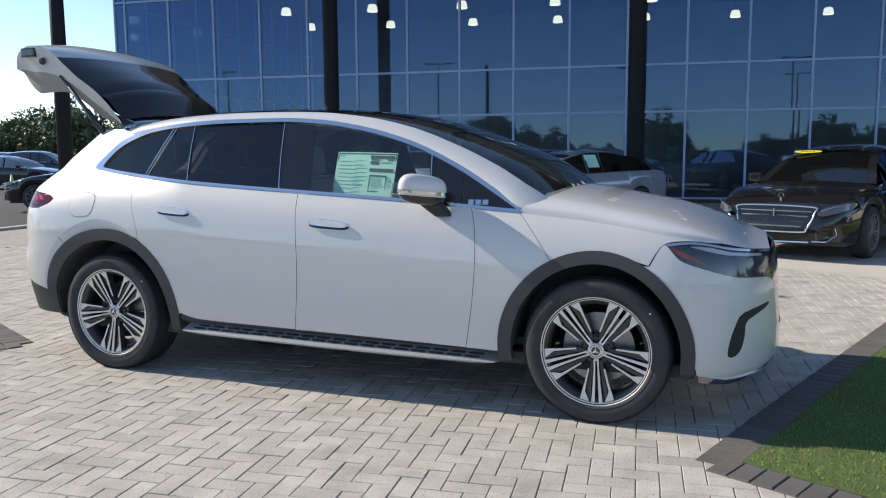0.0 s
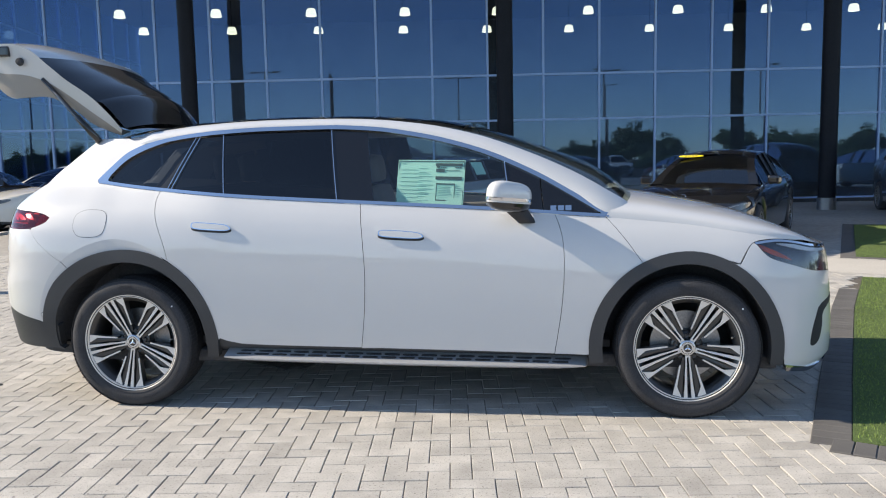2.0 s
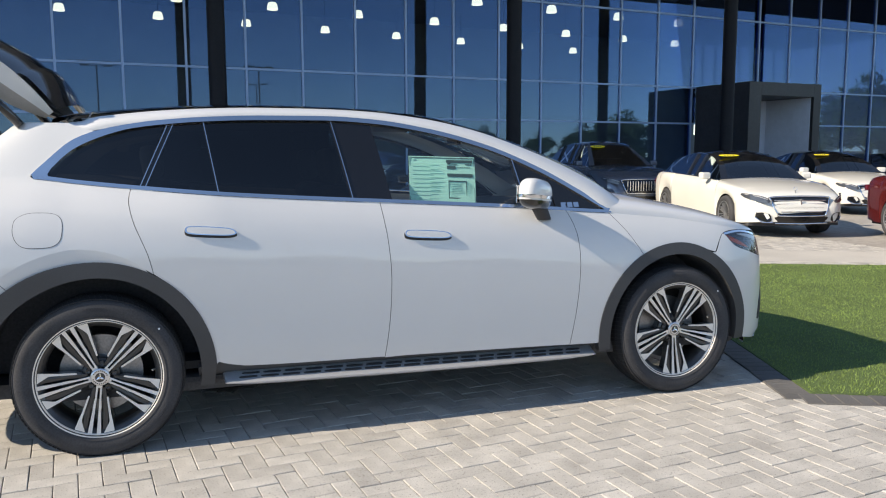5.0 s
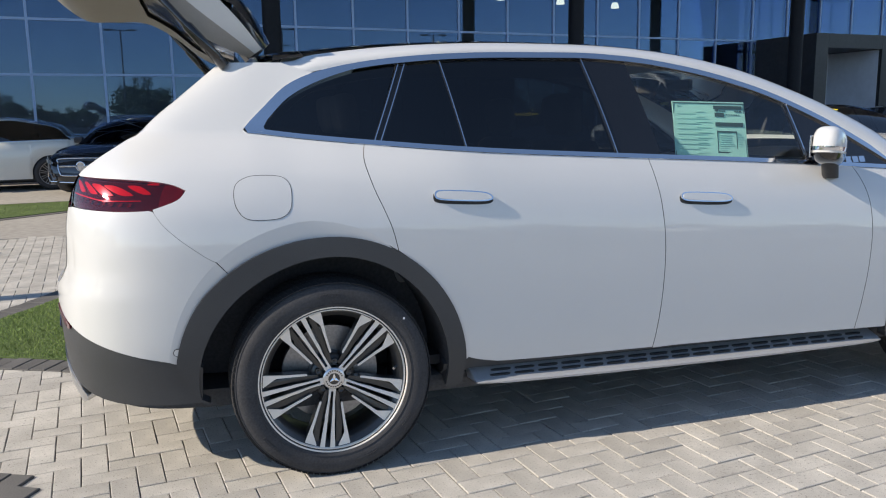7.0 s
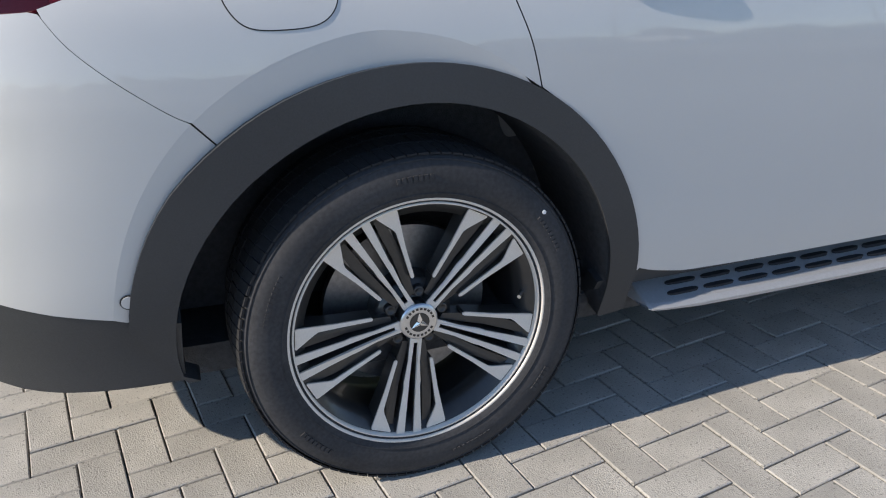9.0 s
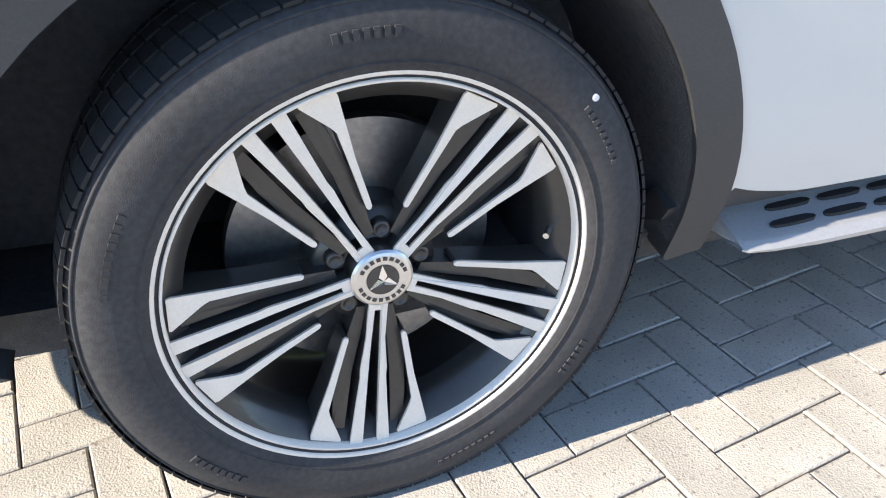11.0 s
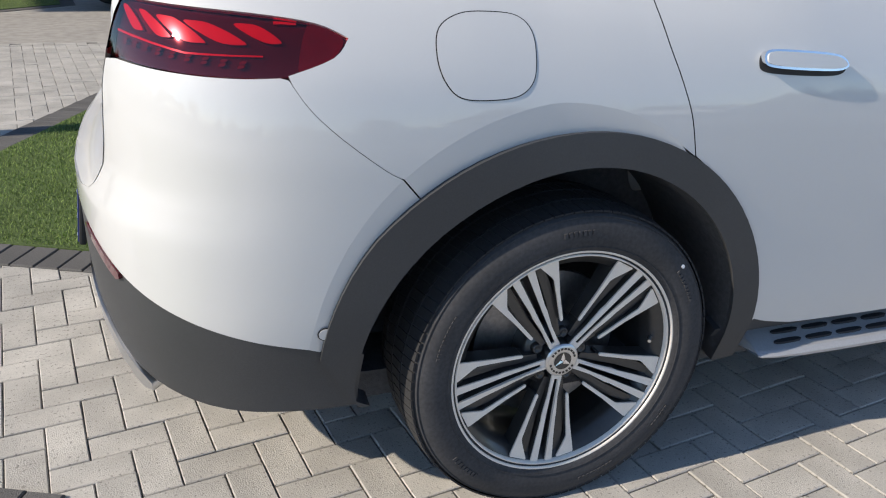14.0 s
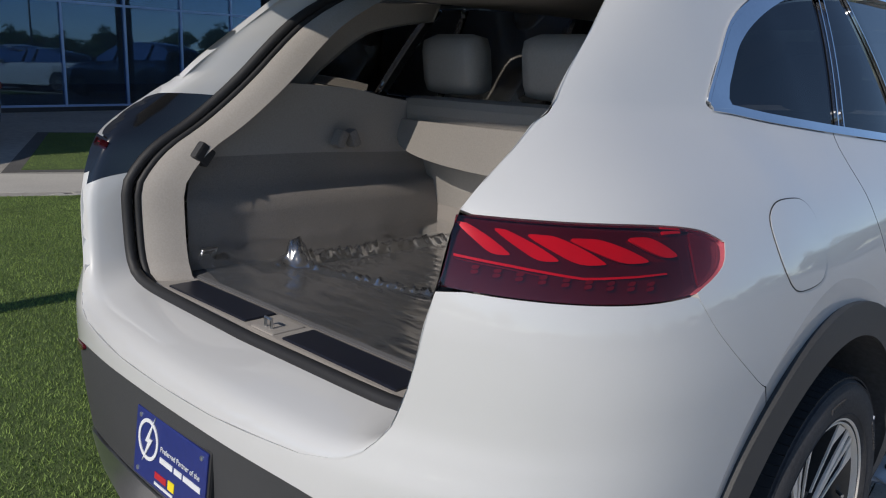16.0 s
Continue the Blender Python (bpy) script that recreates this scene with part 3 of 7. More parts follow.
RARC, FARC = _arc(PR, QR), _arc(PF, QF)
SREAR, SFRONT = XR - RARC[0][-1], XF + FARC[0][-1]


def plan(s, z):
    """x and the width's share at s."""
    if s < XR:
        return XR - REAR_D(z) * float(np.interp(XR - s, RARC[0], RARC[1])), float(np.interp(XR - s, RARC[0], RARC[2]))
    if s > XF:
        return XF + FRONT_D(z) * float(np.interp(s - XF, FARC[0], FARC[1])), float(np.interp(s - XF, FARC[0], FARC[2]))
    return s, 1.0


FLARE = 0.12                      # width of the turned-in band over the rear arch, as a share of its radius
flare_on = [False]


def arch_dip(x, z):
    """How far the band over the rear arch lies inside the body's surface."""
    if not flare_on[0]:
        return 0.0
    u, v = (x - RW) / RO[0], (z - HUBZ) / RO[1]
    k = 1 + 0.036 * math.exp(-((math.degrees(math.atan2(v, u)) - 134) / 27) ** 2)
    return 0.011 * (flare_edge(math.degrees(math.atan2(v, u))) - math.hypot(u, v) / k) / FLARE


def flare_edge(a):
    """Outer edge of that band at the angle a; it runs out towards the door."""
    return 1 + FLARE * min(1.0, max(0.0, (a - 64) / 34)) ** 0.7


def skin(s, z):
    """A place on the right-hand body surface."""
    x, share = plan(s, z)
    d = z - ZBELT(x)
    return Vector((x, -(BSEC(d) - PULL(x) * PULLZ(d)) * share + arch_dip(x, z), z))


def skin_normal(s, z):
    e = 0.004
    a = skin(s + e, z) - skin(s - e, z)
    b = skin(s, z + e) - skin(s, z - e)
    n = a.cross(b)
    return n.normalized() if n.length > 1e-9 else Vector((0, -1, 0))


def s_at_x(x, z):
    if XR <= x <= XF:
        return x
    lo, hi = (SREAR, XR) if x < XR else (XF, SFRONT)
    for _ in range(40):
        mid = (lo + hi) / 2
        if plan(mid, z)[0] < x:
            lo = mid
        else:
            hi = mid
    return (lo + hi) / 2


def s_at_y(y, z, rear=True):
    """The s of an end's surface at the side distance y (positive)."""
    lo, hi = (SREAR, XR) if rear else (XF, SFRONT)
    for _ in range(40):
        mid = (lo + hi) / 2
        wide = -skin(mid, z).y > y
        if rear:
            lo, hi = (lo, mid) if wide else (mid, hi)
        else:
            lo, hi = (mid, hi) if wide else (lo, mid)
    return (lo + hi) / 2


def XZ(*pts):
    return [(s_at_x(x, z), z) for x, z in pts]


def YZ(*pts, rear=True):
    return [(s_at_y(y, z, rear), z) for y, z in pts]


def panel(name, outline, mat, parent, label="", off=0.0, depth=0.014, cell=0.05, both=True, rim=None):
    """A body panel: an outline in (s, z) laid on the body surface, with its edge turned in. Made for both sides of the car."""
    made = []
    for side in ((1, -1) if both else (1,)):
        bm = bmesh.new()
        pts = [p for p, q in zip(outline, outline[1:] + outline[:1]) if (Vector(p) - Vector(q)).length > 0.0004]
        if sum(a[0] * b[1] - b[0] * a[1] for a, b in zip(pts, pts[1:] + pts[:1])) < 0:
            pts = pts[::-1]
        bm.faces.new([bm.verts.new((a, b, 0)) for a, b in pts])
        for axis in (0, 1):
            lo, hi = min(p[axis] for p in pts), max(p[axis] for p in pts)
            n = int((hi - lo) / cell)
            for k in range(1, n + 1):
                c = [0, 0, 0]
                c[axis] = lo + (hi - lo) * k / (n + 1)
                no = [0, 0, 0]
                no[axis] = 1
                bmesh.ops.bisect_plane(bm, geom=bm.verts[:] + bm.edges[:] + bm.faces[:], plane_co=c, plane_no=no, dist=1e-6)
        bmesh.ops.triangulate(bm, faces=[f for f in bm.faces if len(f.verts) > 4])
        edge = [e for e in bm.edges if e.is_boundary]
        normals, loops = {}, [(e.verts[0], e.verts[1]) for e in edge]
        flip = Vector((1, side, 1))
        for v in bm.verts:
            s, z = v.co.x, v.co.y
            n = skin_normal(s, z)
            normals[v] = n * flip
            v.co = (skin(s, z) + n * (off(s, z) if callable(off) else off)) * flip
        inner = {}
        front = len(bm.faces)
        for a, b in loops:
            for v in (a, b):
                if v not in inner:
                    inner[v] = (bm.verts.new(v.co), bm.verts.new(v.co - normals[v] * depth))
        for a, b in loops:
            bm.faces.new((inner[b][0], inner[a][0], inner[a][1], inner[b][1])).material_index = 1
        if side < 0:
            bmesh.ops.reverse_faces(bm, faces=bm.faces)
        bm.verts.index_update()
        table = {v.index: tuple(n) for v, n in normals.items()}
        me = bpy.data.meshes.new(name)
        count = len(bm.verts)
        bm.normal_update()
        rest = {v.index: tuple(v.normal) for v in bm.verts}
        bm.to_mesh(me)
        bm.free()
        me.materials.append(mat)
        me.materials.append(rim or mat)
        me.shade_smooth()
        me.normals_split_custom_set_from_vertices([table.get(i, rest[i]) for i in range(count)])
        ob = new(name, me)
        ob.parent = parent
        if label:
            ob["label"] = label
        made.append(ob)
    return made


suv = thing("electric_suv", Matrix.Identity(4), "white electric SUV with open tailgate and black wheel-arch cladding", "car")


def arch_at(cx, rx, rz, a, cz=0.385):
    """A place on a wheel arch; the rear arch reaches out a little behind its top."""
    k = 1 + (0.036 * math.exp(-((a - 134) / 27) ** 2) if cx < -1 and rx > 0.5 else 0.0)
    return cx + rx * k * math.cos(radians(a)), cz + rz * k * math.sin(radians(a))


def arch(cx, rx, rz, a0, a1, n=26, cz=0.385):
    return [arch_at(cx, rx, rz, a0 + (a1 - a0) * k / n, cz) for k in range(n + 1)]


def angle_at(x, cx, rx):
    return math.degrees(math.acos(max(-1, min(1, (x - cx) / rx))))


belt = lambda x: ZBELT(x) - 0.006
SILLTOP = curve((-1.1, 0.42), (-1.01, 0.398), (-0.9, 0.380), (-0.2, 0.368), (0.88, 0.349), (1.1, 0.342))
G = 0.0015                        # half a shut gap
REAR_EDGE = [(-1.432, 1.283), (-1.443, 1.235), (-1.440, 1.188), (-1.420, 1.11), (-1.391, 1.037), (-1.362, 0.96), (-1.342, 0.875)]
MID_EDGE = [(-0.203, 1.19), (-0.192, 1.09), (-0.181, 1.0), (-0.168, 0.815), (-0.174, 0.62), (-0.188, 0.48), (-0.204, 0.366)]
FORE_EDGE = [(0.893, 1.12), (0.915, 1.07), (0.939, 0.968), (0.945, 0.812), (0.932, 0.625), (0.912, 0.48), (0.89, 0.349)]
HOOD_EDGE = [(1.17, 1.100), (1.22, 1.045), (1.285, 0.965), (1.36, 0.858)]
shift = lambda pts, d: [(a + d, b) for a, b in pts]
beltline = lambda x0, x1, n=12: [(x0 + (x1 - x0) * k / n, belt(x0 + (x1 - x0) * k / n)) for k in range(n + 1)]
sill = lambda x0, x1, n=10: [(x0 + (x1 - x0) * k / n, SILLTOP(x0 + (x1 - x0) * k / n) + 0.002) for k in range(n + 1)]

# rear door
a_top, a_low = angle_at(-1.342, RW, RO[0]), 2.0
panel("rear_door", rounded(shift(REAR_EDGE, G), 4) + arch(RW, *RO, a_top - 1, a_low, 16)[1:] + rounded([(-1.055, 0.415), (-1.01, 0.400), (-0.93, 0.384)], 3) + sill(-0.9, -0.206)[0:] + rounded(shift(MID_EDGE, -G), 4)[::-1] + beltline(-0.206, -1.425)[1:-1], WHITE, suv, rim=GAP, cell=0.03)
# front door
panel("front_door", rounded(shift(MID_EDGE, G), 4) + sill(-0.2, 0.886)[1:] + rounded(shift(FORE_EDGE, -G), 4)[::-1] + beltline(0.888, -0.198)[1:-1], WHITE, suv, rim=GAP)
# fender
a0 = angle_at(1.36, FW, FO[0])
panel("fender", rounded(shift(FORE_EDGE, G), 4) + sill(0.896, 1.06, 3)[1:] + arch(FW, *FO, 184, a0 + 1, 16) + rounded(shift(HOOD_EDGE, -G), 4)[::-1] + beltline(1.16, 0.9)[1:-1], WHITE, suv, rim=GAP, cell=0.02)
# quarter panel with the rear pillar
DLO_REAR = XZ((-1.60, 1.560), (-1.70, 1.512), (-1.80, 1.426), (-1.862, 1.366), (-1.882, 1.342), (-1.866, 1.328))
APER = YZ((0.665, 1.188), (0.668, 1.23), (0.665, 1.275), (0.655, 1.31), (0.655, 1.335), (0.635, 1.40), (0.61, 1.48), (0.58, 1.56), (0.56, 1.60))
LAMP_TOP = XZ((-2.104, 1.131), (-2.16, 1.155), (-2.267, 1.170), (-2.40, 1.178)) + YZ((0.662, 1.182))
LAMP_LOW = XZ((-2.104, 1.131), (-2.135, 1.098), (-2.219, 1.069), (-2.30, 1.066), (-2.40, 1.068)) + YZ((0.666, 1.076))
SEAM = XZ((-2.219, 1.064), (-2.185, 1.012), (-2.13, 0.958), (-2.05, 0.895), (-1.965, 0.826))
a_seam, a_end = 130.8, 168.4
flare_arc = lambda a0, a1, n: [arch_at(RW, RO[0] * flare_edge(a), RO[1] * flare_edge(a), a) for a in np.linspace(a0, a1, n + 1)]
SEAM = SEAM[:4] + XZ(flare_arc(a_seam, a_seam, 1)[0])
panel("quarter_panel", rounded(shift(REAR_EDGE, -G), 4) + XZ(*flare_arc(a_top + 1, a_seam - 0.15, 18)[1:]) + rounded([(a, b + 0.0008) for a, b in SEAM], 4)[::-1][1:-1] + rounded([(a, b + G) for a, b in LAMP_LOW[:3]], 4)[::-1] + rounded([(a, b + G) for a, b in LAMP_TOP], 4)[1:-1] + rounded(APER, 4) + XZ((-1.72, 1.60)) + rounded(DLO_REAR, 4) + XZ(*beltline(-1.84, -1.44)[:-1]), WHITE, suv, cell=0.02)
# rear bumper
LOWLINE = XZ((-2.085, 0.482), (-2.14, 0.493), (-2.30, 0.535), (-2.47, 0.592)) + YZ((0.62, 0.655), (0.45, 0.688), (0.2, 0.700)) + [(SREAR, 0.702)]
a_b = 180 - math.degrees(math.asin((0.482 - HUBZ) / RO[1]))
panel("rear_bumper", rounded([(a, b - 0.0008) for a, b in SEAM], 4)[:-1] + XZ(*flare_arc(a_seam + 0.15, a_end, 14)) + rounded(LOWLINE[2:], 5) + [(SREAR, 0.738)] + YZ((0.2, 0.740), (0.45, 0.752)) + rounded(YZ((0.525, 0.766), (0.575, 0.795), (0.61, 0.845), (0.63, 0.90), (0.645, 0.96), (0.655, 1.02), (0.664, 1.068)), 3) + rounded([(a, b - G) for a, b in LAMP_LOW[2:]], 4)[::-1][1:-1], WHITE, suv, cell=0.02)
# turned-in white band over the rear arch, parted by the bumper seam
flare_on[0] = True
for nm, a0, a1, b1 in (("quarter_flare", a_top + 1, a_seam - 0.15, a_seam - 0.15), ("bumper_flare", a_seam + 0.15, a_end, a_b)):
    for side in (1, -1):
        bm, norms, grid = bmesh.new(), [], []
        for q in np.linspace(0, 1, 36):
            row = []
            for f in np.linspace(0, 1, 7):
                a = a0 + ((a1 - a0) * (1 - f) + (b1 - a0) * f) * q
                r = flare_edge(a) + (0.985 - flare_edge(a)) * f
                x, z = arch_at(RW, RO[0] * r, RO[1] * r, a)
                sv = s_at_x(x, z)
                row.append(bm.verts.new(skin(sv, z) * Vector((1, side, 1))))
                norms.append(tuple(skin_normal(sv, z) * Vector((1, side, 1))))
            grid.append(row)
        for g0, g1 in zip(grid, grid[1:]):
            for k in range(6):
                bm.faces.new((g0[k], g0[k + 1], g1[k + 1], g1[k])[::-side])
        ob = part(nm, bm, WHITE, suv, "white turned-in paint over the wheel arch", smooth=True)
        ob.data.normals_split_custom_set_from_vertices(norms)
flare_on[0] = False
# dark lower bumper and its bright skid
LOWEND = XZ((-2.093, 0.334), (-2.25, 0.336), (-2.40, 0.345)) + YZ((0.64, 0.385), (0.5, 0.44), (0.3, 0.465)) + [(SREAR, 0.47)]
panel("lower_bumper", rounded([(a, b - 0.002) for a, b in LOWLINE], 5) + rounded(LOWEND, 5)[::-1], CLAD, suv, "dark grey plastic lower bumper", off=-0.004, depth=0.05)
SKID = YZ((0.70, 0.352), (0.63, 0.388), (0.5, 0.438), (0.3, 0.463)) + [(SREAR, 0.468), (SREAR, 0.30)] + YZ((0.3, 0.290), (0.5, 0.288), (0.62, 0.30), (0.69, 0.325))
panel("skid_trim", SKID, SATIN, suv, "bright satin metal skid trim", off=0.002, depth=0.04)
panel("reflector", rounded(YZ((0.70, 0.630), (0.60, 0.658), (0.50, 0.676), (0.49, 0.664), (0.60, 0.636), (0.685, 0.610)), 2, True), REDLENS, suv, "red rear reflector", off=0.004, depth=0.01)

# arch cladding
part_r = arch(RW, *RO, a_b + 0.0, 2.0, 40)
panel("arch_trim", part_r + [(-1.068, 0.39), (-1.078, 0.300), (-1.142, 0.292)] + arch(RW, *RI, -10, 184, 40) + XZ((-2.066, 0.334), (-2.090, 0.333)), CLAD, suv, "dark grey plastic wheel-arch trim", off=0.006, depth=0.05)
panel("arch_trim", arch(FW, *FO, 190, -6, 40) + XZ((2.10, 0.30), (2.03, 0.30)) + arch(FW, *FI, -6, 190, 40), CLAD, suv, "dark grey plastic wheel-arch trim", off=0.006, depth=0.05)
# sill under the doors
panel("sill", [(x, z - 0.004) for x, z in sill(-1.07, 1.07, 14)] + [(1.085, 0.255), (0.6, 0.245), (-0.6, 0.245), (-1.15, 0.27), (-1.155, 0.385), (-1.08, 0.40)], CLAD, suv, "dark grey plastic sill", off=lambda a, z: -0.012 - 0.085 * min(1.0, max(0.0, (0.362 - z) / 0.07)), depth=0.05, cell=0.03)
for side in (-1, 1):
    bm = bmesh.new()
    path = [(-1.035, 0.885, 0.306), (-1.02, 0.94, 0.306), (-0.98, 0.975, 0.305), (-0.5, 0.982, 0.296), (0.0, 0.982, 0.288), (0.5, 0.980, 0.283), (1.0, 0.965, 0.279), (1.06, 0.935, 0.278), (1.075, 0.89, 0.278)]
    prev = None
    for x, y, z in rounded(path, 4):
        thin = max(0.2, min(1.0, (x + 1.04) / 0.16, (1.085 - x) / 0.12))
        row = [bm.verts.new((x, side * v, z + dz * (thin if dz < 0 else 1.0))) for v, dz in ((0.84, 0.046), (y - 0.018, 0.011), (y, 0.003), (y - 0.002, -0.006), (y - 0.05, -0.024), (0.84, -0.026))]
        if prev:
            for k in range(6):
                bm.faces.new((prev[k], prev[(k + 1) % 6], row[(k + 1) % 6], row[k]))
        else:
            bm.faces.new(row)
        prev = row
    bm.faces.new(prev[::-1])
    bmesh.ops.recalc_face_normals(bm, faces=bm.faces)
    step = part("running_board", bm, BOARD, suv, "polished aluminium running board")
    for k in range(18):
        x = -0.90 + k * 0.108
        zz = 0.306 - (x + 1) * 0.0135 + 0.012
        for row in (0, 1):
            y = side * (0.900 + row * 0.034)
            part("rubber_stud", prism(rounded([(x - 0.038 - row * 0.015, y - 0.007), (x - 0.034 - row * 0.015, y + 0.007), (x + 0.034 - row * 0.015, y + 0.007), (x + 0.038 - row * 0.015, y - 0.007)], 3, True), zz + (0.957 - abs(y)) * 0.29 - 0.006, zz + (0.957 - abs(y)) * 0.29 + 0.003), GAP, step, "dark rubber slot")

# ---- side glass ----
ZTOP = curve((-1.88, 1.338), (-1.86, 1.36), (-1.80, 1.420), (-1.70, 1.507), (-1.60, 1.550), (-1.50, 1.576), (-1.30, 1.608), (-1.06, 1.628), (-0.8, 1.638), (-0.45, 1.640), (-0.19, 1.626), (0.1, 1.583), (0.45, 1.492), (0.78, 1.352), (1.0, 1.228), (1.2, 1.106))
TRIM = 0.020


def dlo(x0t, x0b, x1t, x1b, low=0.014, high=TRIM):
    """Outline of a pane between two slanting posts."""
    n = 14
    top = [(x0t + (x1t - x0t) * k / n, ZTOP(x0t + (x1t - x0t) * k / n) - high) for k in range(n + 1)]
    bot = [(x1b + (x0b - x1b) * k / n, ZBELT(x1b + (x0b - x1b) * k / n) + low) for k in range(n + 1)]
    return top + bot


quarter = XZ(*[(x, ZTOP(x) - 0.010 - 0.03 * max(0.0, (-1.4 - x) / 0.4)) for x in np.linspace(-1.80, -1.262, 20)]) + [(-1.397, ZBELT(-1.397) + 0.014)] + XZ(*[(x, ZBELT(x) + 0.014) for x in np.linspace(-1.5, -1.81, 8)])
for nm, outline, mat, lab in (("quarter_window", quarter, PRIVACY, "dark tinted rear quarter window"),
                              ("rear_side_window", dlo(-1.218, -1.358, -1.086, -1.031), PRIVACY, "dark tinted fixed window"),
                              ("rear_door_window", dlo(-1.074, -1.019, -0.428, -0.356), PRIVACY, "dark tinted rear door window"),
                              ("front_door_window", dlo(-0.20, -0.13, 0.60, 0.64), CLEAR, "clear front door window")):
    for ob in panel(nm, outline, mat, suv, lab, off=-0.010, depth=0.004):
        ob.visible_shadow = False
panel("pillar_trim", dlo(-0.428, -0.356, -0.20, -0.13), GLOSSBLACK, suv, "gloss black door pillar", off=-0.008)
panel("pillar_trim", dlo(-1.262, -1.397, -1.218, -1.358), GLOSSBLACK, suv, "gloss black door pillar", off=-0.008)
panel("pillar_trim", dlo(-1.086, -1.031, -1.074, -1.019), GLOSSBLACK, suv, "gloss black door pillar", off=-0.008)
panel("mirror_patch", dlo(0.60, 0.64, 0.812, 0.83), GLOSSBLACK, suv, "gloss black corner panel", off=-0.008)
panel("corner_patch", [(x, ZTOP(x) - TRIM) for x in np.linspace(0.818, 1.13, 10)] + [(x, ZBELT(x) + 0.014) for x in np.linspace(1.12, 0.836, 8)], GLOSSBLACK, suv, "gloss black corner panel", off=-0.006)
for xa, xb, w in ((-0.418, -0.345, 0.0024), (-1.255, -1.39, 0.0022), (-1.228, -1.366, 0.0022), (-1.080, -1.025, 0.0022), (0.612, 0.65, 0.003)):
    panel("post_strip", [(xa - w, ZTOP(xa) - TRIM), (xa + w, ZTOP(xa) - TRIM), (xb + w, ZBELT(xb) + 0.014), (xb - w, ZBELT(xb) + 0.014)], CHROME, suv, "thin chrome strip", off=-0.002, depth=0.006)


def ribbon(name, pts, width, mat, parent, label, off=0.004, depth=0.012):
    """A narrow strip along a line in (s, z)."""
    left, right = [], []
    for i, p in enumerate(pts):
        d = (Vector(pts[min(i + 1, len(pts) - 1)]) - Vector(pts[max(i - 1, 0)])).normalized()
        n = Vector((-d.y, d.x)) * width / 2
        left.append(tuple(Vector(p) + n))
        right.append(tuple(Vector(p) - n))
    return panel(name, left + right[::-1], mat, parent, label, off=off, depth=depth, cell=0.06)


top_line = XZ(*[(x, ZTOP(x) - 0.006) for x in list(np.linspace(-1.872, -1.62, 20)) + list(np.linspace(-1.58, 1.19, 50))])
ribbon("window_trim", top_line, 0.024, CHROME, suv, "bright chrome window surround")
ribbon("window_trim", XZ(*[(x, ZBELT(x) + 0.004) for x in np.linspace(-1.868, 1.17, 50)]), 0.018, CHROME, suv, "bright chrome window surround")
panel("window_trim", XZ(*[(x, ZTOP(x) - 0.004) for x in np.linspace(-1.874, -1.42, 24)]) + XZ(*[(x, ZTOP(x) - 0.014 - 0.04 * max(0.0, (-1.4 - x) / 0.4)) for x in np.linspace(-1.42, -1.79, 18)]) + XZ((-1.806, 1.350), (-1.80, 1.332), (-1.868, 1.331)), CHROME, suv, "bright chrome window surround", off=0.0045, cell=0.03)

# ---- roof, screens and hood ----
ZMID = curve((-1.95, 1.615), (-1.8, 1.655), (-1.6, 1.685), (-1.2, 1.718), (-0.75, 1.732), (-0.3, 1.725), (0.1, 1.697), (0.4, 1.645), (0.7, 1.555), (1.0, 1.445), (1.3, 1.315), (1.5, 1.22))
RAILZ = curve((-1.95, 1.50), (-1.8, 1.535), (-1.72, 1.555), (-1.60, 1.565), (-1.50, 1.580), (-1.30, 1.608), (-1.06, 1.628), (-0.8, 1.638), (-0.45, 1.640), (-0.19, 1.626), (0.1, 1.583), (0.45, 1.492), (0.78, 1.352), (1.0, 1.228), (1.2, 1.106), (1.5, 1.09))


def roof_point(x, v):
    """v: 0 at the side rail, 1 on the middle line."""
    zr, zm = RAILZ(x), ZMID(x)
    d = zr - ZBELT(x)
    yr = BSEC(d) - PULL(x) * PULLZ(d)
    c, s = math.cos(v * math.pi / 2), math.sin(v * math.pi / 2)
    return Vector((x, yr * c ** 0.78, zr + (zm - zr) * s ** 0.92))


def loft(name, fn, us, vs, mat, label="", parent=suv):
    """A smooth sheet over both sides: fn(u, v) gives the right-hand half with y positive."""
    bm = bmesh.new()
    grid = []
    for u in us:
        row = []
        for side, seq in ((-1, vs), (1, vs[::-1])):
            for v in seq:
                p = fn(u, v)
                if side == 1 and abs(p.y) < 1e-4:
                    continue
                row.append(bm.verts.new((p.x, side * p.y, p.z)))
        grid.append(row)
    for a, b in zip(grid, grid[1:]):
        for k in range(len(a) - 1):
            bm.faces.new((a[k], a[k + 1], b[k + 1], b[k]))
    bmesh.ops.recalc_face_normals(bm, faces=bm.faces)
    if sum(f.normal.z for f in bm.faces) < 0:
        bmesh.ops.reverse_faces(bm, faces=bm.faces)
    return part(name, bm, mat, parent, label, smooth=True)


def half_loft(name, fn, us, vs, mat, label=""):
    """The same, each side a sheet of its own."""
    for side in (-1, 1):
        bm = bmesh.new()
        grid = [[bm.verts.new((p.x, side * p.y, p.z)) for p in (fn(u, v) for v in vs)] for u in us]
        for a, b in zip(grid, grid[1:]):
            for k in range(len(a) - 1):
                bm.faces.new((a[k], a[k + 1], b[k + 1], b[k]))
        bmesh.ops.recalc_face_normals(bm, faces=bm.faces)
        if sum(f.normal.z for f in bm.faces) < 0:
            bmesh.ops.reverse_faces(bm, faces=bm.faces)
        part(name, bm, mat, suv, label, smooth=True)


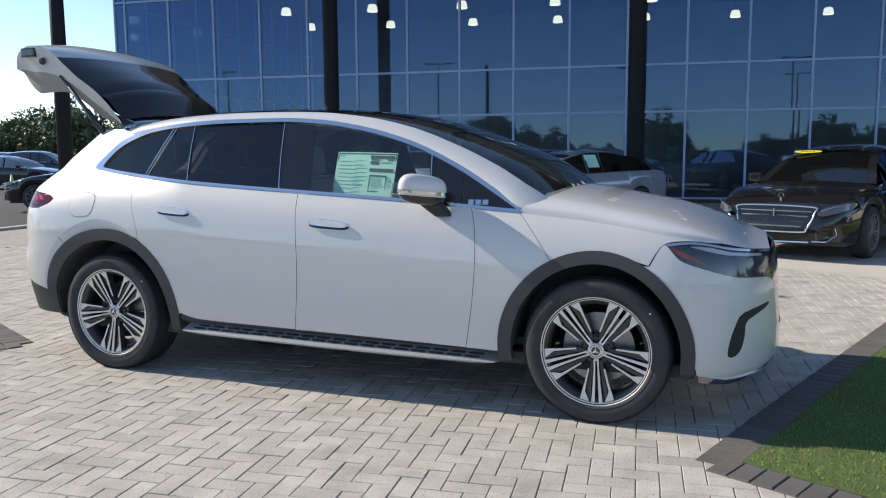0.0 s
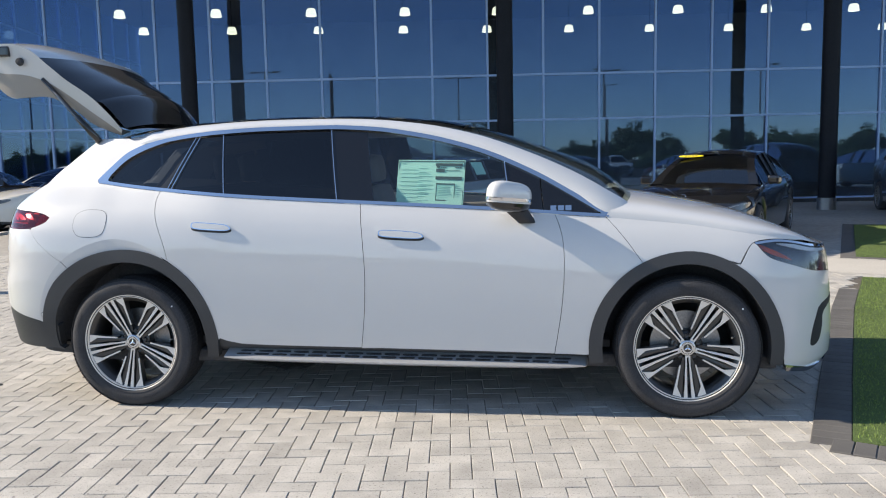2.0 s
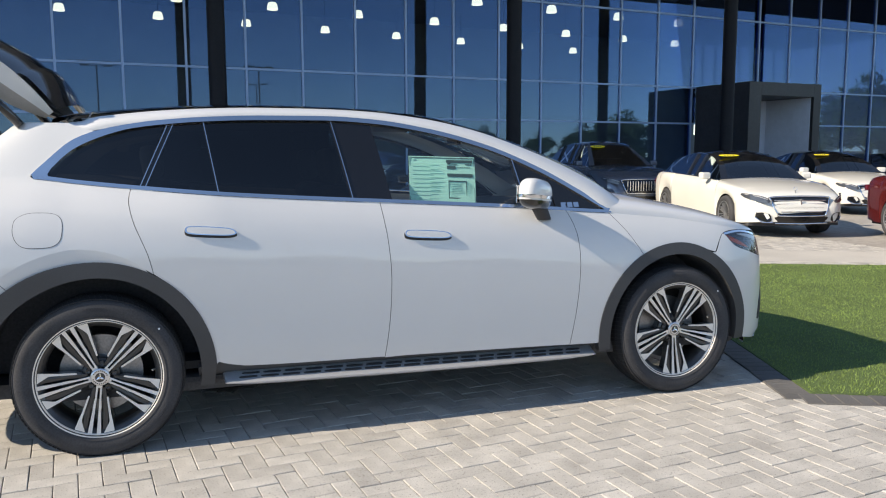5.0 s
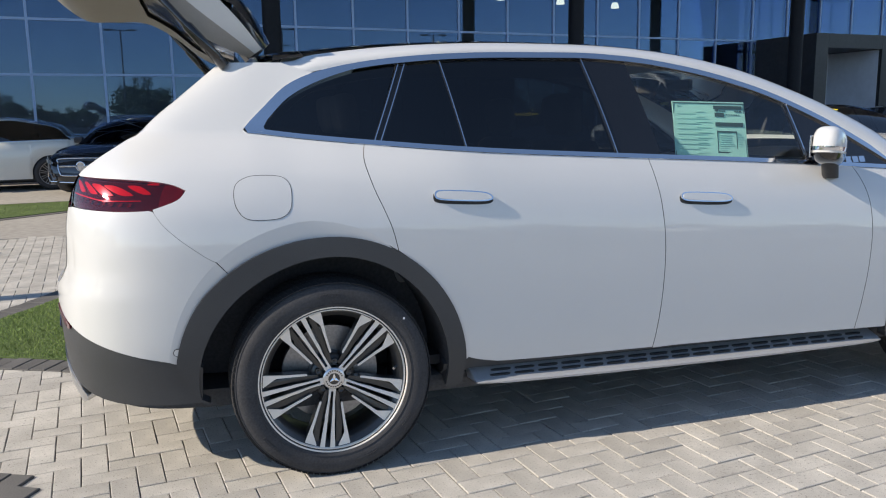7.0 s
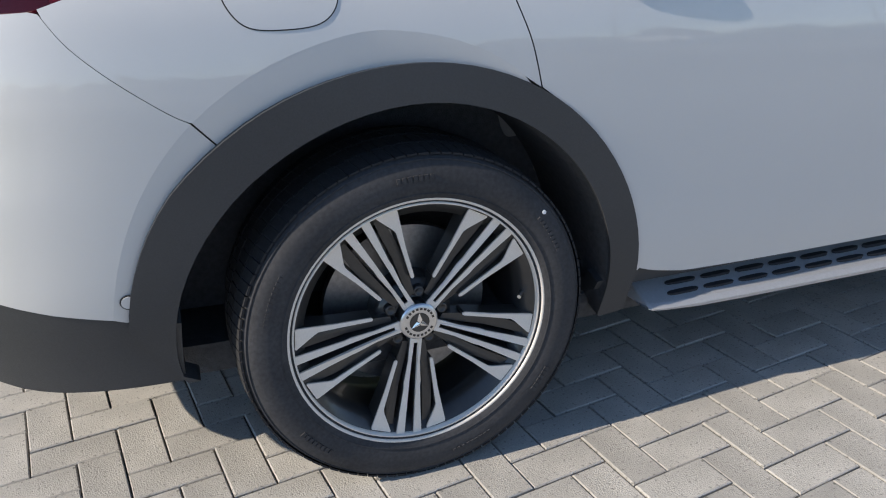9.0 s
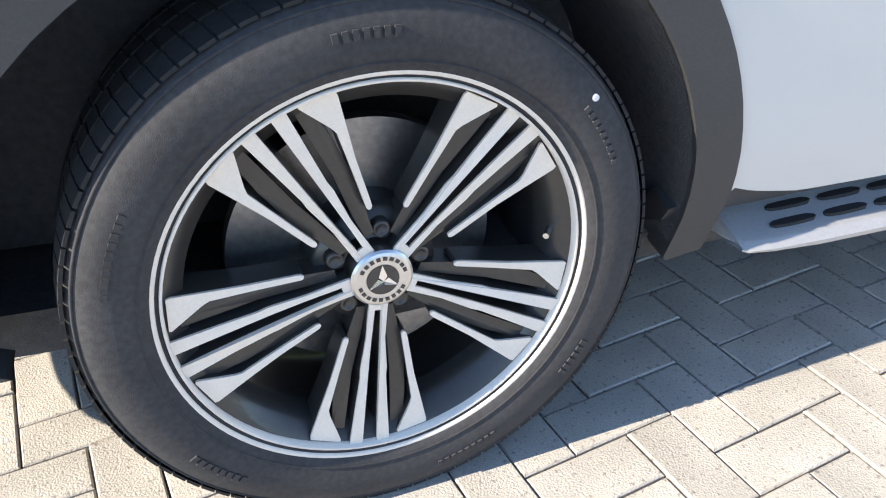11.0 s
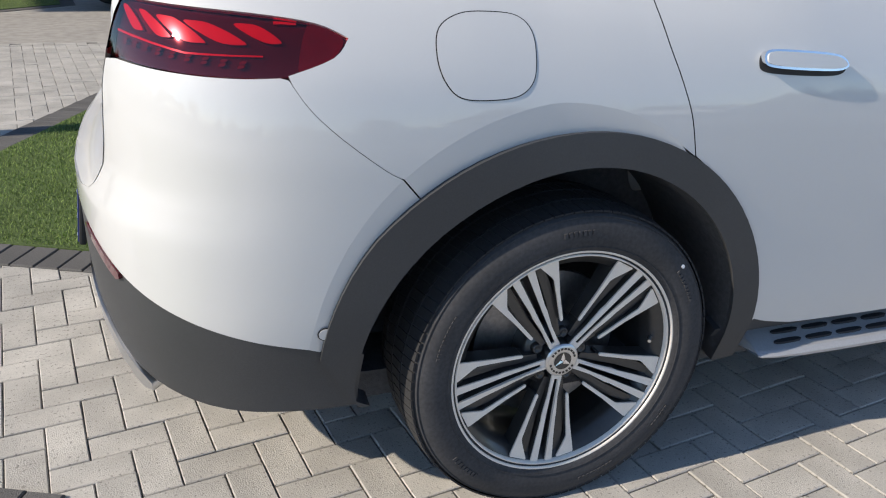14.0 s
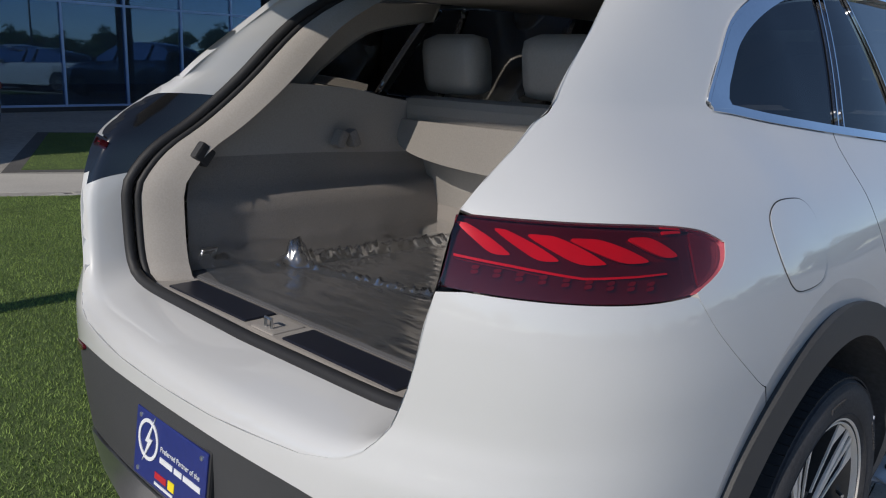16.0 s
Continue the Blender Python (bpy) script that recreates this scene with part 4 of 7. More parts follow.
RAILV = 0.36
sink = lambda x: Vector((0, 0, 0.035 * max(0.0, (x - 1.12) / 0.15) ** 1.5 + 0.016 * min(1.0, max(0.0, (-1.60 - x) / 0.06))))
half_loft("roof_rail", lambda u, v: roof_point(u, v) - sink(u), list(np.linspace(-1.83, 1.38, 76)), list(np.linspace(0, RAILV, 9)), WHITE, "white roof side rail")
loft("roof_glass", lambda u, v: roof_point(u, v) - Vector((0, 0, 0.004)), list(np.linspace(-1.62, 0.36, 40)), list(np.linspace(RAILV + 0.01, 1, 12)), ROOFGLASS, "dark panoramic glass roof")
loft("roof_header", lambda u, v: roof_point(u, v) - Vector((0, 0, 0.002)), list(np.linspace(-1.80, -1.628, 6)), list(np.linspace(RAILV, 1, 12)), GLOSSBLACK, "gloss black rear roof edge")
loft("windscreen", lambda u, v: roof_point(u, v) - Vector((0, 0, 0.006)) - sink(u), list(np.linspace(0.37, 1.40, 32)), list(np.linspace(RAILV + 0.01, 1, 12)), SCREEN, "raked windscreen").visible_shadow = False
HOODZ = curve((1.1, 1.248), (1.28, 1.226), (1.45, 1.202), (1.6, 1.174), (1.92, 1.110), (2.2, 1.012), (2.33, 0.94), (2.5, 0.86))
SHOULDER = curve((1.1, 1.105), (1.3, 1.085), (1.6, 1.055), (1.95, 1.0), (2.2, 0.963), (2.35, 0.925), (2.5, 0.893))
HOODNOSE = curve((0.0, 2.475), (0.3, 2.46), (0.55, 2.395), (0.75, 2.26), (0.9, 2.02), (0.96, 1.9))


def hood_point(u, v):
    """u: 0 at the screen, 1 at the nose; v: 0 at the shoulder, 1 in the middle."""
    c, s = math.cos(v * math.pi / 2), math.sin(v * math.pi / 2)
    x = 1.17 + u * (2.44 - 1.17) + (1 - u) * 0.16 * s - 0.0 * s
    zs = SHOULDER(x)
    side = -skin(s_at_x(min(x, 2.43), zs), zs).y
    y = side * c ** 0.85
    return Vector((x, y, zs + (max(HOODZ(x), zs + 0.004) - zs) * s ** 0.72))


loft("hood", hood_point, list(np.linspace(0, 1, 36)), list(np.linspace(0, 1, 18)), WHITE, "white clamshell hood")
HOODFRONT = XZ((1.865, 0.850), (1.90, 0.915), (1.945, 0.962), (2.05, 0.975), (2.147, 0.966))
panel("hood_side", rounded(shift(HOOD_EDGE, G), 4) + arch(FW, *FO, a0 - 1, angle_at(1.865, FW, FO[0]), 14)[1:-1] + rounded(HOODFRONT, 4) + [(s_at_x(x, SHOULDER(x) + 0.002), SHOULDER(x) + 0.002) for x in np.linspace(2.22, 1.2, 14)], WHITE, suv, rim=GAP)

# front bumper, lamps, black front mask
LAMP_LOWER = XZ((1.945, 0.957), (1.99, 0.905), (2.034, 0.873), (2.15, 0.835), (2.282, 0.797)) + YZ((0.56, 0.765), (0.45, 0.70), rear=False)
LAMP_UPPER = XZ((1.945, 0.960), (2.05, 0.972), (2.147, 0.962), (2.26, 0.938)) + YZ((0.60, 0.915), (0.45, 0.90), rear=False)
af = angle_at(1.865, FW, FO[0])
panel("front_bumper", XZ((1.87, 0.846)) + rounded(XZ((1.905, 0.915), (1.94, 0.955)) + [(a, b - G) for a, b in LAMP_LOWER[1:]], 4) + YZ((0.42, 0.60), (0.38, 0.5), (0.3, 0.47), rear=False) + [(SFRONT, 0.46), (SFRONT, 0.30)] + YZ((0.4, 0.29), (0.62, 0.285), rear=False) + XZ((2.25, 0.275), (2.11, 0.30)) + arch(FW, *FO, -5, af, 18), WHITE, suv, rim=GAP)
panel("front_mask", [(a, b + G) for a, b in YZ((0.45, 0.70), (0.42, 0.60), (0.38, 0.5), (0.3, 0.47), rear=False)] + [(SFRONT, 0.462), (SFRONT, 0.905)] + YZ((0.45, 0.898), rear=False), GLOSSBLACK, suv, "gloss black closed front mask", off=-0.004)
panel("headlamp", rounded(LAMP_UPPER, 4) + rounded([(a, b + G) for a, b in LAMP_LOWER], 4)[::-1], LAMPGREY, suv, "dark headlamp unit", off=-0.012)
panel("side_marker", rounded(XZ((1.962, 0.948), (2.00, 0.938), (2.10, 0.890), (2.14, 0.862), (2.07, 0.882), (1.99, 0.915)), 2, True), AMBER, suv, "amber side marker", off=-0.006)
panel("light_guide", rounded(XZ((2.06, 0.952), (2.16, 0.945), (2.26, 0.92)) + YZ((0.62, 0.898), (0.62, 0.886), rear=False) + XZ((2.25, 0.905), (2.14, 0.93)), 2, True), PLATEWHITE, suv, "white daytime light strip", off=-0.006)
panel("lamp_brow", rounded(LAMP_UPPER, 3) + [(a, b - 0.012) for a, b in rounded(LAMP_UPPER, 3)][::-1], CHROME, suv, "thin bright brow over the headlamp", off=0.0, depth=0.006)
for ob in panel("headlamp_lens", rounded(LAMP_UPPER, 4) + rounded([(a, b + G) for a, b in LAMP_LOWER], 4)[::-1], LENS, suv, "clear headlamp lens", off=-0.001, depth=0.006):
    ob.visible_shadow = False
panel("side_vent", rounded(XZ((2.255, 0.40), (2.262, 0.47), (2.285, 0.55), (2.325, 0.615)) + YZ((0.62, 0.64), (0.60, 0.625), rear=False) + XZ((2.345, 0.575), (2.33, 0.50), (2.315, 0.43), (2.285, 0.395)), 3, True), GAP, suv, "black curved air-curtain vent", off=0.002)
panel("front_lip", XZ((2.115, 0.30), (2.25, 0.275)) + YZ((0.62, 0.285), (0.4, 0.29), rear=False) + [(SFRONT, 0.30), (SFRONT, 0.27)] + YZ((0.4, 0.262), (0.64, 0.255), rear=False) + XZ((2.25, 0.245), (2.12, 0.262)), CHROME, suv, "chrome front lip", off=0.006, depth=0.03)
panel("parking_sensor", arch(s_at_x(-2.168, 0.548), 0.016, 0.016, 0, 345, 16, 0.548), GAP, suv, "round parking sensor", off=0.0006, depth=0.002, both=True)
panel("parking_sensor", arch(s_at_x(-2.168, 0.548), 0.0135, 0.0135, 0, 345, 16, 0.548), WHITE, suv, "round parking sensor", off=0.0016, depth=0.002, both=True)

# fuel-flap line: a thin dark ring in the quarter panel
flap = rounded(XZ((-1.941, 1.100), (-1.930, 1.148), (-1.883, 1.173), (-1.820, 1.176), (-1.763, 1.168), (-1.735, 1.140), (-1.732, 1.093), (-1.742, 1.048), (-1.775, 1.022), (-1.835, 1.016), (-1.898, 1.023), (-1.930, 1.055)), 5, True)
mid = Vector((sum(p[0] for p in flap) / len(flap), sum(p[1] for p in flap) / len(flap)))
grow = lambda d: [tuple(Vector(p) + (Vector(p) - mid).normalized() * d) for p in flap]
panel("charge_flap", grow(0.0), GAP, suv, "round-cornered charge flap", off=0.0008, depth=0.003)
panel("charge_flap", grow(-0.0022), WHITE, suv, "round-cornered charge flap", off=0.0016, depth=0.003)

# ---- wheels ----
def tyre_profile():
    # (radius, y): y runs from the outer face (negative) to the inner
    return [(0.276, -0.118), (0.286, -0.128), (0.300, -0.137), (0.325, -0.1425), (0.350, -0.141), (0.368, -0.134), (0.379, -0.122), (0.386, -0.10), (0.388, -0.06), (0.388, 0.045), (0.386, 0.075), (0.379, 0.096), (0.36, 0.110), (0.32, 0.116), (0.29, 0.11), (0.276, 0.10)]


def spoke(bm, pts, y0, y1, angle, index=1):
    """A flat machined face on a black rib: outline (radius along, across), turned to its angle."""
    c, s = math.cos(angle), math.sin(angle)
    put = lambda a, b, h: (a * c - b * s, h, a * s + b * c)
    n = len(pts)
    dish = lambda a, h: h - 0.02 * max(0.0, (a - 0.05) / 0.23) ** 1.5
    top = [bm.verts.new(put(a, b, dish(a, y0))) for a, b in pts]
    low = [bm.verts.new(put(a, b * 1.0, dish(a, y0) + 0.004)) for a, b in pts]
    root = [bm.verts.new(put(a, b * 1.0, y1)) for a, b in pts]
    f = bm.faces.new(top)
    f.material_index = index
    for a, b, mi in ((top, low, index), (low, root, 0)):
        for k in range(n):
            bm.faces.new((a[k], a[(k + 1) % n], b[(k + 1) % n], b[k])).material_index = mi


def make_wheel(name, m, turn=0.0):
    w = new(name)
    w.parent = suv
    w.matrix_basis = m
    bm = bmesh.new()
    add_lathe(bm, tyre_profile(), 96)
    tyre = part("tyre", bm, RUBBER, w, "black road tyre", smooth=True)
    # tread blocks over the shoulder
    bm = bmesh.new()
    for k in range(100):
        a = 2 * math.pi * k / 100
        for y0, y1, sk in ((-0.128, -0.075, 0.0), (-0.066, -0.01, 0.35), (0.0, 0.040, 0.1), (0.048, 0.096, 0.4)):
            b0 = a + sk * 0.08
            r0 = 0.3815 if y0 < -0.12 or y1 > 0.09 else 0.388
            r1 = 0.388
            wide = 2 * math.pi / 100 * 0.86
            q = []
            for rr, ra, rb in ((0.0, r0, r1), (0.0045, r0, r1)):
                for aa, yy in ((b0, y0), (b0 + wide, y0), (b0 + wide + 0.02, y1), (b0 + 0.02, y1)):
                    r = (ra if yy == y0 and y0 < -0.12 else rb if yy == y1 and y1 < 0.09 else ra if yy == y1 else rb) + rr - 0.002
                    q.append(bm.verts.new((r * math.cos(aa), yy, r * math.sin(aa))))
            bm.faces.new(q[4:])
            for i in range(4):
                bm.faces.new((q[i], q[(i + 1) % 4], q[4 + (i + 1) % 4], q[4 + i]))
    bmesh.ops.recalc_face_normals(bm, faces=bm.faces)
    part("tread", bm, TREAD_SHADED, tyre, "clean black tread")
    # raised rings and plain bars of lettering on the sidewall
    bm = bmesh.new()
    for r in (0.302, 0.3715):
        add_lathe(bm, [(r - 0.002, -0.1375 if r < 0.33 else -0.1320), (r, -0.1398 if r < 0.33 else -0.1345), (r + 0.002, -0.1378 if r < 0.33 else -0.1310)], 96)
    part("sidewall_ring", bm, RUBBER, tyre, smooth=True)
    rng = random.Random(8)
    bm = bmesh.new()
    for start, count in ((0.4, 9), (1.5, 7), (2.6, 10), (3.75, 8), (4.9, 9), (5.6, 6)):
        for k in range(count):
            a = start + k * 0.034
            h = 0.006 if count < 9 else 0.004
            add_box(bm, (0.338 - h, -0.1446, -0.0035), (0.338 + h, -0.140, 0.0035), 0.0, pose(0, 0, 0, 0, -math.degrees(a), 0))
    tagged(part("sidewall_lettering", bm, RUBBER, tyre), kind="stuff")
    # barrel and lip
    bm = bmesh.new()
    add_lathe(bm, [(0.282, -0.112), (0.276, -0.106), (0.262, -0.098), (0.255, -0.06), (0.25, 0.03), (0.262, 0.11), (0.285, 0.125)], 72)
    part("barrel", bm, RIMBLACK, w, "gloss black rim barrel", smooth=True)
    bm = bmesh.new()
    add_lathe(bm, [(0.2925, -0.1245), (0.2925, -0.1295), (0.2905, -0.1305), (0.2865, -0.1305), (0.2845, -0.1285), (0.2835, -0.112)], 96)
    add_lathe(bm, [(0.2795, -0.1150), (0.2790, -0.1265), (0.2755, -0.1265), (0.2745, -0.105)], 96)
    part("lip", bm, ALLOY, w, "bright machined rim lip", smooth=True)
    bm = bmesh.new()
    add_lathe(bm, [(0.2836, -0.122), (0.2795, -0.120)], 96)
    add_lathe(bm, [(0.2747, -0.113), (0.250, -0.098), (0.246, -0.05)], 96)
    part("rim_ring", bm, RIMBLACK, w, smooth=True)
    for g in range(5):
        base = radians(-90 + 72 * g) + turn
        bm = bmesh.new()
        for sgn in (-1, 1):
            spoke(bm, [(0.030, sgn * 0.005), (0.060, sgn * 0.0045), (0.10, sgn * 0.0060), (0.150, sgn * 0.0075), (0.21, sgn * 0.0090), (0.2845, sgn * 0.0110), (0.2835, sgn * 0.0310), (0.21, sgn * 0.0235), (0.165, sgn * 0.0190), (0.150, sgn * 0.0195), (0.10, sgn * 0.0138), (0.060, sgn * 0.0135), (0.030, sgn * 0.0135)][::-sgn], -0.100, -0.055, base)
        spoke(bm, [(0.030, -0.006), (0.054, -0.005), (0.054, 0.005), (0.030, 0.006)], -0.0998, -0.055, base)
        part("double_spoke", bm, [RIMBLACK, ALLOY], w, "machined double spoke")
        for sgn in (-1, 1):
            bm = bmesh.new()
            pts = [(0.100, 0.0380), (0.155, 0.0500), (0.212, 0.0622), (0.222, 0.0600), (0.2660, 0.0430), (0.2685, 0.0450), (0.2570, 0.0875), (0.252, 0.0880), (0.169, 0.0630), (0.106, 0.0478), (0.098, 0.0455), (0.0950, 0.0420), (0.0965, 0.0385)]
            spoke(bm, [(a, sgn * b) for a, b in pts][::-sgn], -0.098, -0.06, base)
            part("blade_spoke", bm, [RIMBLACK, ALLOY], w, "machined blade spoke")
        # black web that joins each pair to its blades
        bm = bmesh.new()
        for sgn in (-1, 1):
            spoke(bm, [(0.055, sgn * 0.013), (0.10, sgn * 0.018), (0.16, sgn * 0.028), (0.265, sgn * 0.036), (0.265, sgn * 0.054), (0.2, sgn * 0.054), (0.14, sgn * 0.048), (0.10, sgn * 0.038), (0.055, sgn * 0.026)][::-sgn], -0.086, -0.05, base, 0)
        part("web", bm, RIMBLACK, w)
        a = base + radians(36)
        bm = lathe([(0.0, -0.082), (0.007, -0.082), (0.008, -0.084), (0.012, -0.084), (0.013, -0.078), (0.015, -0.06)], 16, "y", Matrix.Translation((0.062 * math.cos(a), 0, 0.062 * math.sin(a))))
        part("wheel_bolt", bm, RIMBLACK, w, smooth=True)
    part("hub", lathe([(0.0, -0.07), (0.085, -0.07), (0.09, -0.05), (0.09, 0.0)], 40), RIMBLACK, w, smooth=True)
    bm = bmesh.new()
    add_lathe(bm, [(0.0, -0.108), (0.036, -0.108), (0.040, -0.1065), (0.043, -0.104), (0.044, -0.07)], 48)
    cap = part("hub_cap", bm, SATIN, w, "silver hub cap with a three-pointed shape", smooth=False)
    bm = bmesh.new()
    for k in range(22):
        if k % 11 not in (0, 10):
            add_box(bm, (0.0295, -0.1092, -0.0028), (0.0345, -0.1075, 0.0028), 0.0, pose(0, 0, 0, 0, -360 * k / 22, 0))
    tagged(part("cap_lettering", bm, RIMBLACK, cap), kind="stuff")
    part("cap_disc", lathe([(0.0, -0.1090), (0.0225, -0.1090)], 48), RIMBLACK, cap)
    bm = bmesh.new()
    for k in range(3):
        a = math.pi / 2 + k * 2 * math.pi / 3
        tip, left, right = (0.0235, 0.0), (0.005, 0.0058), (0.005, -0.0058)
        c, s = math.cos(a), math.sin(a)
        put = lambda p, h: bm.verts.new((p[0] * c - p[1] * s, h, p[0] * s + p[1] * c))
        top, cen = put((0.0, 0.0), -0.113), None
        v = [put(tip, -0.1095), put(left, -0.1095), put(right, -0.1095)]
        bm.faces.new((top, v[0], v[1]))
        bm.faces.new((top, v[2], v[0]))
    bmesh.ops.recalc_face_normals(bm, faces=bm.faces)
    part("cap_mark", bm, CHROME, cap)
    a = radians(12) + turn
    part("valve", tube([(0.250 * math.cos(a), -0.095, 0.250 * math.sin(a)), (0.236 * math.cos(a), -0.112, 0.236 * math.sin(a))], 0.0045, 10), SATIN, w)
    a = radians(39)
    part("paint_dot", lathe([(0.0, -0.1385), (0.0045, -0.1383), (0.0048, -0.134)], 14, "y", Matrix.Translation((0.355 * math.cos(a), -0.0035, 0.355 * math.sin(a)))), PLATEWHITE, tyre, "white paint dot")
    disc = part("brake_disc", lathe([(0.075, -0.012), (0.19, -0.012), (0.19, 0.012), (0.075, 0.012)], 64, "y", None, True), STEEL, w, "grey steel brake disc")
    return w


WHEELY = 0.832
for nm, cx, side, turn in (("wheel", RW, -1, -0.14), ("wheel", FW, -1, 0.045), ("wheel", RW, 1, 0.3), ("wheel", FW, 1, 0.9)):
    make_wheel(nm, pose(cx, side * WHEELY, HUBZ, 0, 0, 0 if side < 0 else 180), turn)
for cx, (rx, rz) in ((RW, RI), (FW, FI)):
    for side in (-1, 1):
        bm = bmesh.new()
        prev = None
        for k in range(33):
            a = radians(-8 + 190 * k / 32)
            px, pz = cx + rx * math.cos(a), HUBZ + rz * math.sin(a)
            rim_y = -skin(px, max(pz, 0.2)).y
            rim_x = plan(px, max(pz, 0.2))[0]
            row = [bm.verts.new((rim_x, side * y, pz)) for y in (rim_y - 0.004, rim_y - 0.05, 0.80, 0.64)]
            if prev:
                for i in range(3):
                    bm.faces.new((prev[i], prev[i + 1], row[i + 1], row[i]))
            prev = row
        vs = [v for v in bm.verts if abs(abs(v.co.y) - 0.64) < 1e-4]
        bm.faces.new(vs)
        part("arch_liner", bm, LINER, suv, "black felt wheel-arch liner")
part("underbody", box((-1.95, -0.86, 0.25), (2.1, 0.86, 0.33), 0.03), LINER, suv, "dark flat underbody")
# Tray added to block sun under the bumper and fill its ground shadow.
tray = [(skin(s, 0.36).x + 0.11, -skin(s, 0.36).y * 0.87) for s in np.linspace(SREAR, s_at_x(-2.0, 0.36), 40)]
tray = [(x, -y) for x, y in tray] + [(x, y) for x, y in tray[::-1]]
bm = bmesh.new()
add_prism(bm, tray, 0.275, 0.345, lambda a, b, h: (a, b, h))
bmesh.ops.recalc_face_normals(bm, faces=bm.faces)
part("rear_undertray", bm, LINER, suv, "dark tray under the rear bumper")

# ---- tail lamps ----
S_IN, S_TIP = s_at_y(0.664, 1.13), s_at_x(-2.104, 1.131)
lamp_outline = rounded([(a, b - 0.001) for a, b in LAMP_TOP], 4) + rounded([(a, b + 0.001) for a, b in LAMP_LOW], 4)[::-1]
REDPANE = pane_glass("red_outer_lens", (0.85, 0.16, 0.20), 0.05, 0.8)
f_at = lambda f, z: (S_IN + (S_TIP - S_IN) * f, z)
panel("tail_lamp", lamp_outline, REDDARK, suv, "dark red tail lamp with glowing leaf-shaped guides", off=-0.014, depth=0.02, cell=0.03)


def lamp_piece(name, pts, mat, label, off=-0.009):
    panel(name, pts, mat, suv, label, off=off, depth=0.004, cell=0.06)


for a, b, c, d, zt, zb in ((0.055, 0.10, 0.20, 0.145, 1.171, 1.132), (0.175, 0.225, 0.345, 0.285, 1.166, 1.127), (0.275, 0.37, 0.49, 0.41, 1.161, 1.123), (0.405, 0.51, 0.64, 0.56, 1.157, 1.123), (0.60, 0.685, 0.765, 0.715, 1.156, 1.126)):
    lamp_piece("light_guide", rounded([f_at(a, zt), f_at((a + b) / 2, zt + 0.002), f_at(b, zt - 0.001), f_at(b * 0.45 + c * 0.55, (zt + zb) / 2 + 0.003), f_at(c, zb + 0.004), f_at(c - 0.006, zb), f_at(d, zb + 0.001), f_at(a * 0.45 + d * 0.55, (zt + zb) / 2 - 0.004)], 3, True), REDGLOW, "bright red leaf-shaped light guide")
lamp_piece("light_bar", [f_at(0.02, 1.127), f_at(0.20, 1.119), f_at(0.41, 1.106), f_at(0.70, 1.106), f_at(0.70, 1.1035), f_at(0.41, 1.1025), f_at(0.20, 1.115), f_at(0.02, 1.123)], REDGLOW, "thin bright red light line")
lamp_piece("light_bar", [f_at(0.02, 1.121), f_at(0.20, 1.113), f_at(0.30, 1.106), f_at(0.30, 1.104), f_at(0.20, 1.111), f_at(0.02, 1.119)], REDLENS, "thin red light line")
lamp_piece("side_reflector", rounded([f_at(0.86, 1.158), f_at(0.93, 1.150), f_at(0.985, 1.131), f_at(0.94, 1.100), f_at(0.85, 1.082), f_at(0.82, 1.085)], 3, True), REDLENS, "solid red side reflector")
lamp_piece("light_bar", [f_at(0.74, 1.163), f_at(0.82, 1.161), f_at(0.82, 1.157), f_at(0.74, 1.159)], REDGLOW, "short bright red light line")
for k in range(9):
    f = 0.07 + k * 0.068
    z = 1.106 - 0.0022 * k
    for dz in (0.0, 0.007):
        lamp_piece("lens_mark", rounded([f_at(f + dz, z + dz), f_at(f + dz + 0.022, z + dz + 0.001), f_at(f + dz + 0.016, z + dz - 0.004), f_at(f + dz - 0.004, z + dz - 0.005)], 2, True), REDLENS, "small red lens facet")
for ob in panel("tail_lamp_lens", lamp_outline, REDPANE, suv, "red glossy outer lens", off=-0.001, depth=0.006, cell=0.03):
    ob.visible_shadow = False

# ---- door handles, badge, mirrors, sticker ----
for x0, z0, x1, z1 in ((-1.193, 1.078, -0.950, 1.062), (-0.090, 1.024, 0.170, 1.008)):
    mx, mz, hx = (x0 + x1) / 2, (z0 + z1) / 2, (x1 - x0) / 2
    tilt = (z1 - z0) / (x1 - x0)
    shape = lambda gx, gz: rounded([(mx + a * (hx + gx), mz + tilt * a * hx + b * (0.021 + gz)) for a, b in ((-1, -0.1), (-0.93, 0.75), (-0.6, 1), (0.3, 1), (0.8, 0.75), (1, 0.0), (0.95, -0.6), (0.6, -0.95), (-0.4, -1), (-0.9, -0.8))], 4, True)
    # Flat black plate set 7 mm low: the dark underside is painted, not hollow.
    panel("handle_recess", [(a, b - 0.007) for a, b in shape(0.001, 0.003)], GAP, suv, "black recess behind the handle", off=0.0012, depth=0.004)
    panel("door_handle", shape(-0.002, -0.001), CHROME, suv, "chrome flush door handle", off=0.014, depth=0.016, cell=0.03)
    panel("handle_face", shape(-0.010, -0.006), WHITE, suv, "white handle face", off=0.0165, depth=0.003, cell=0.03)

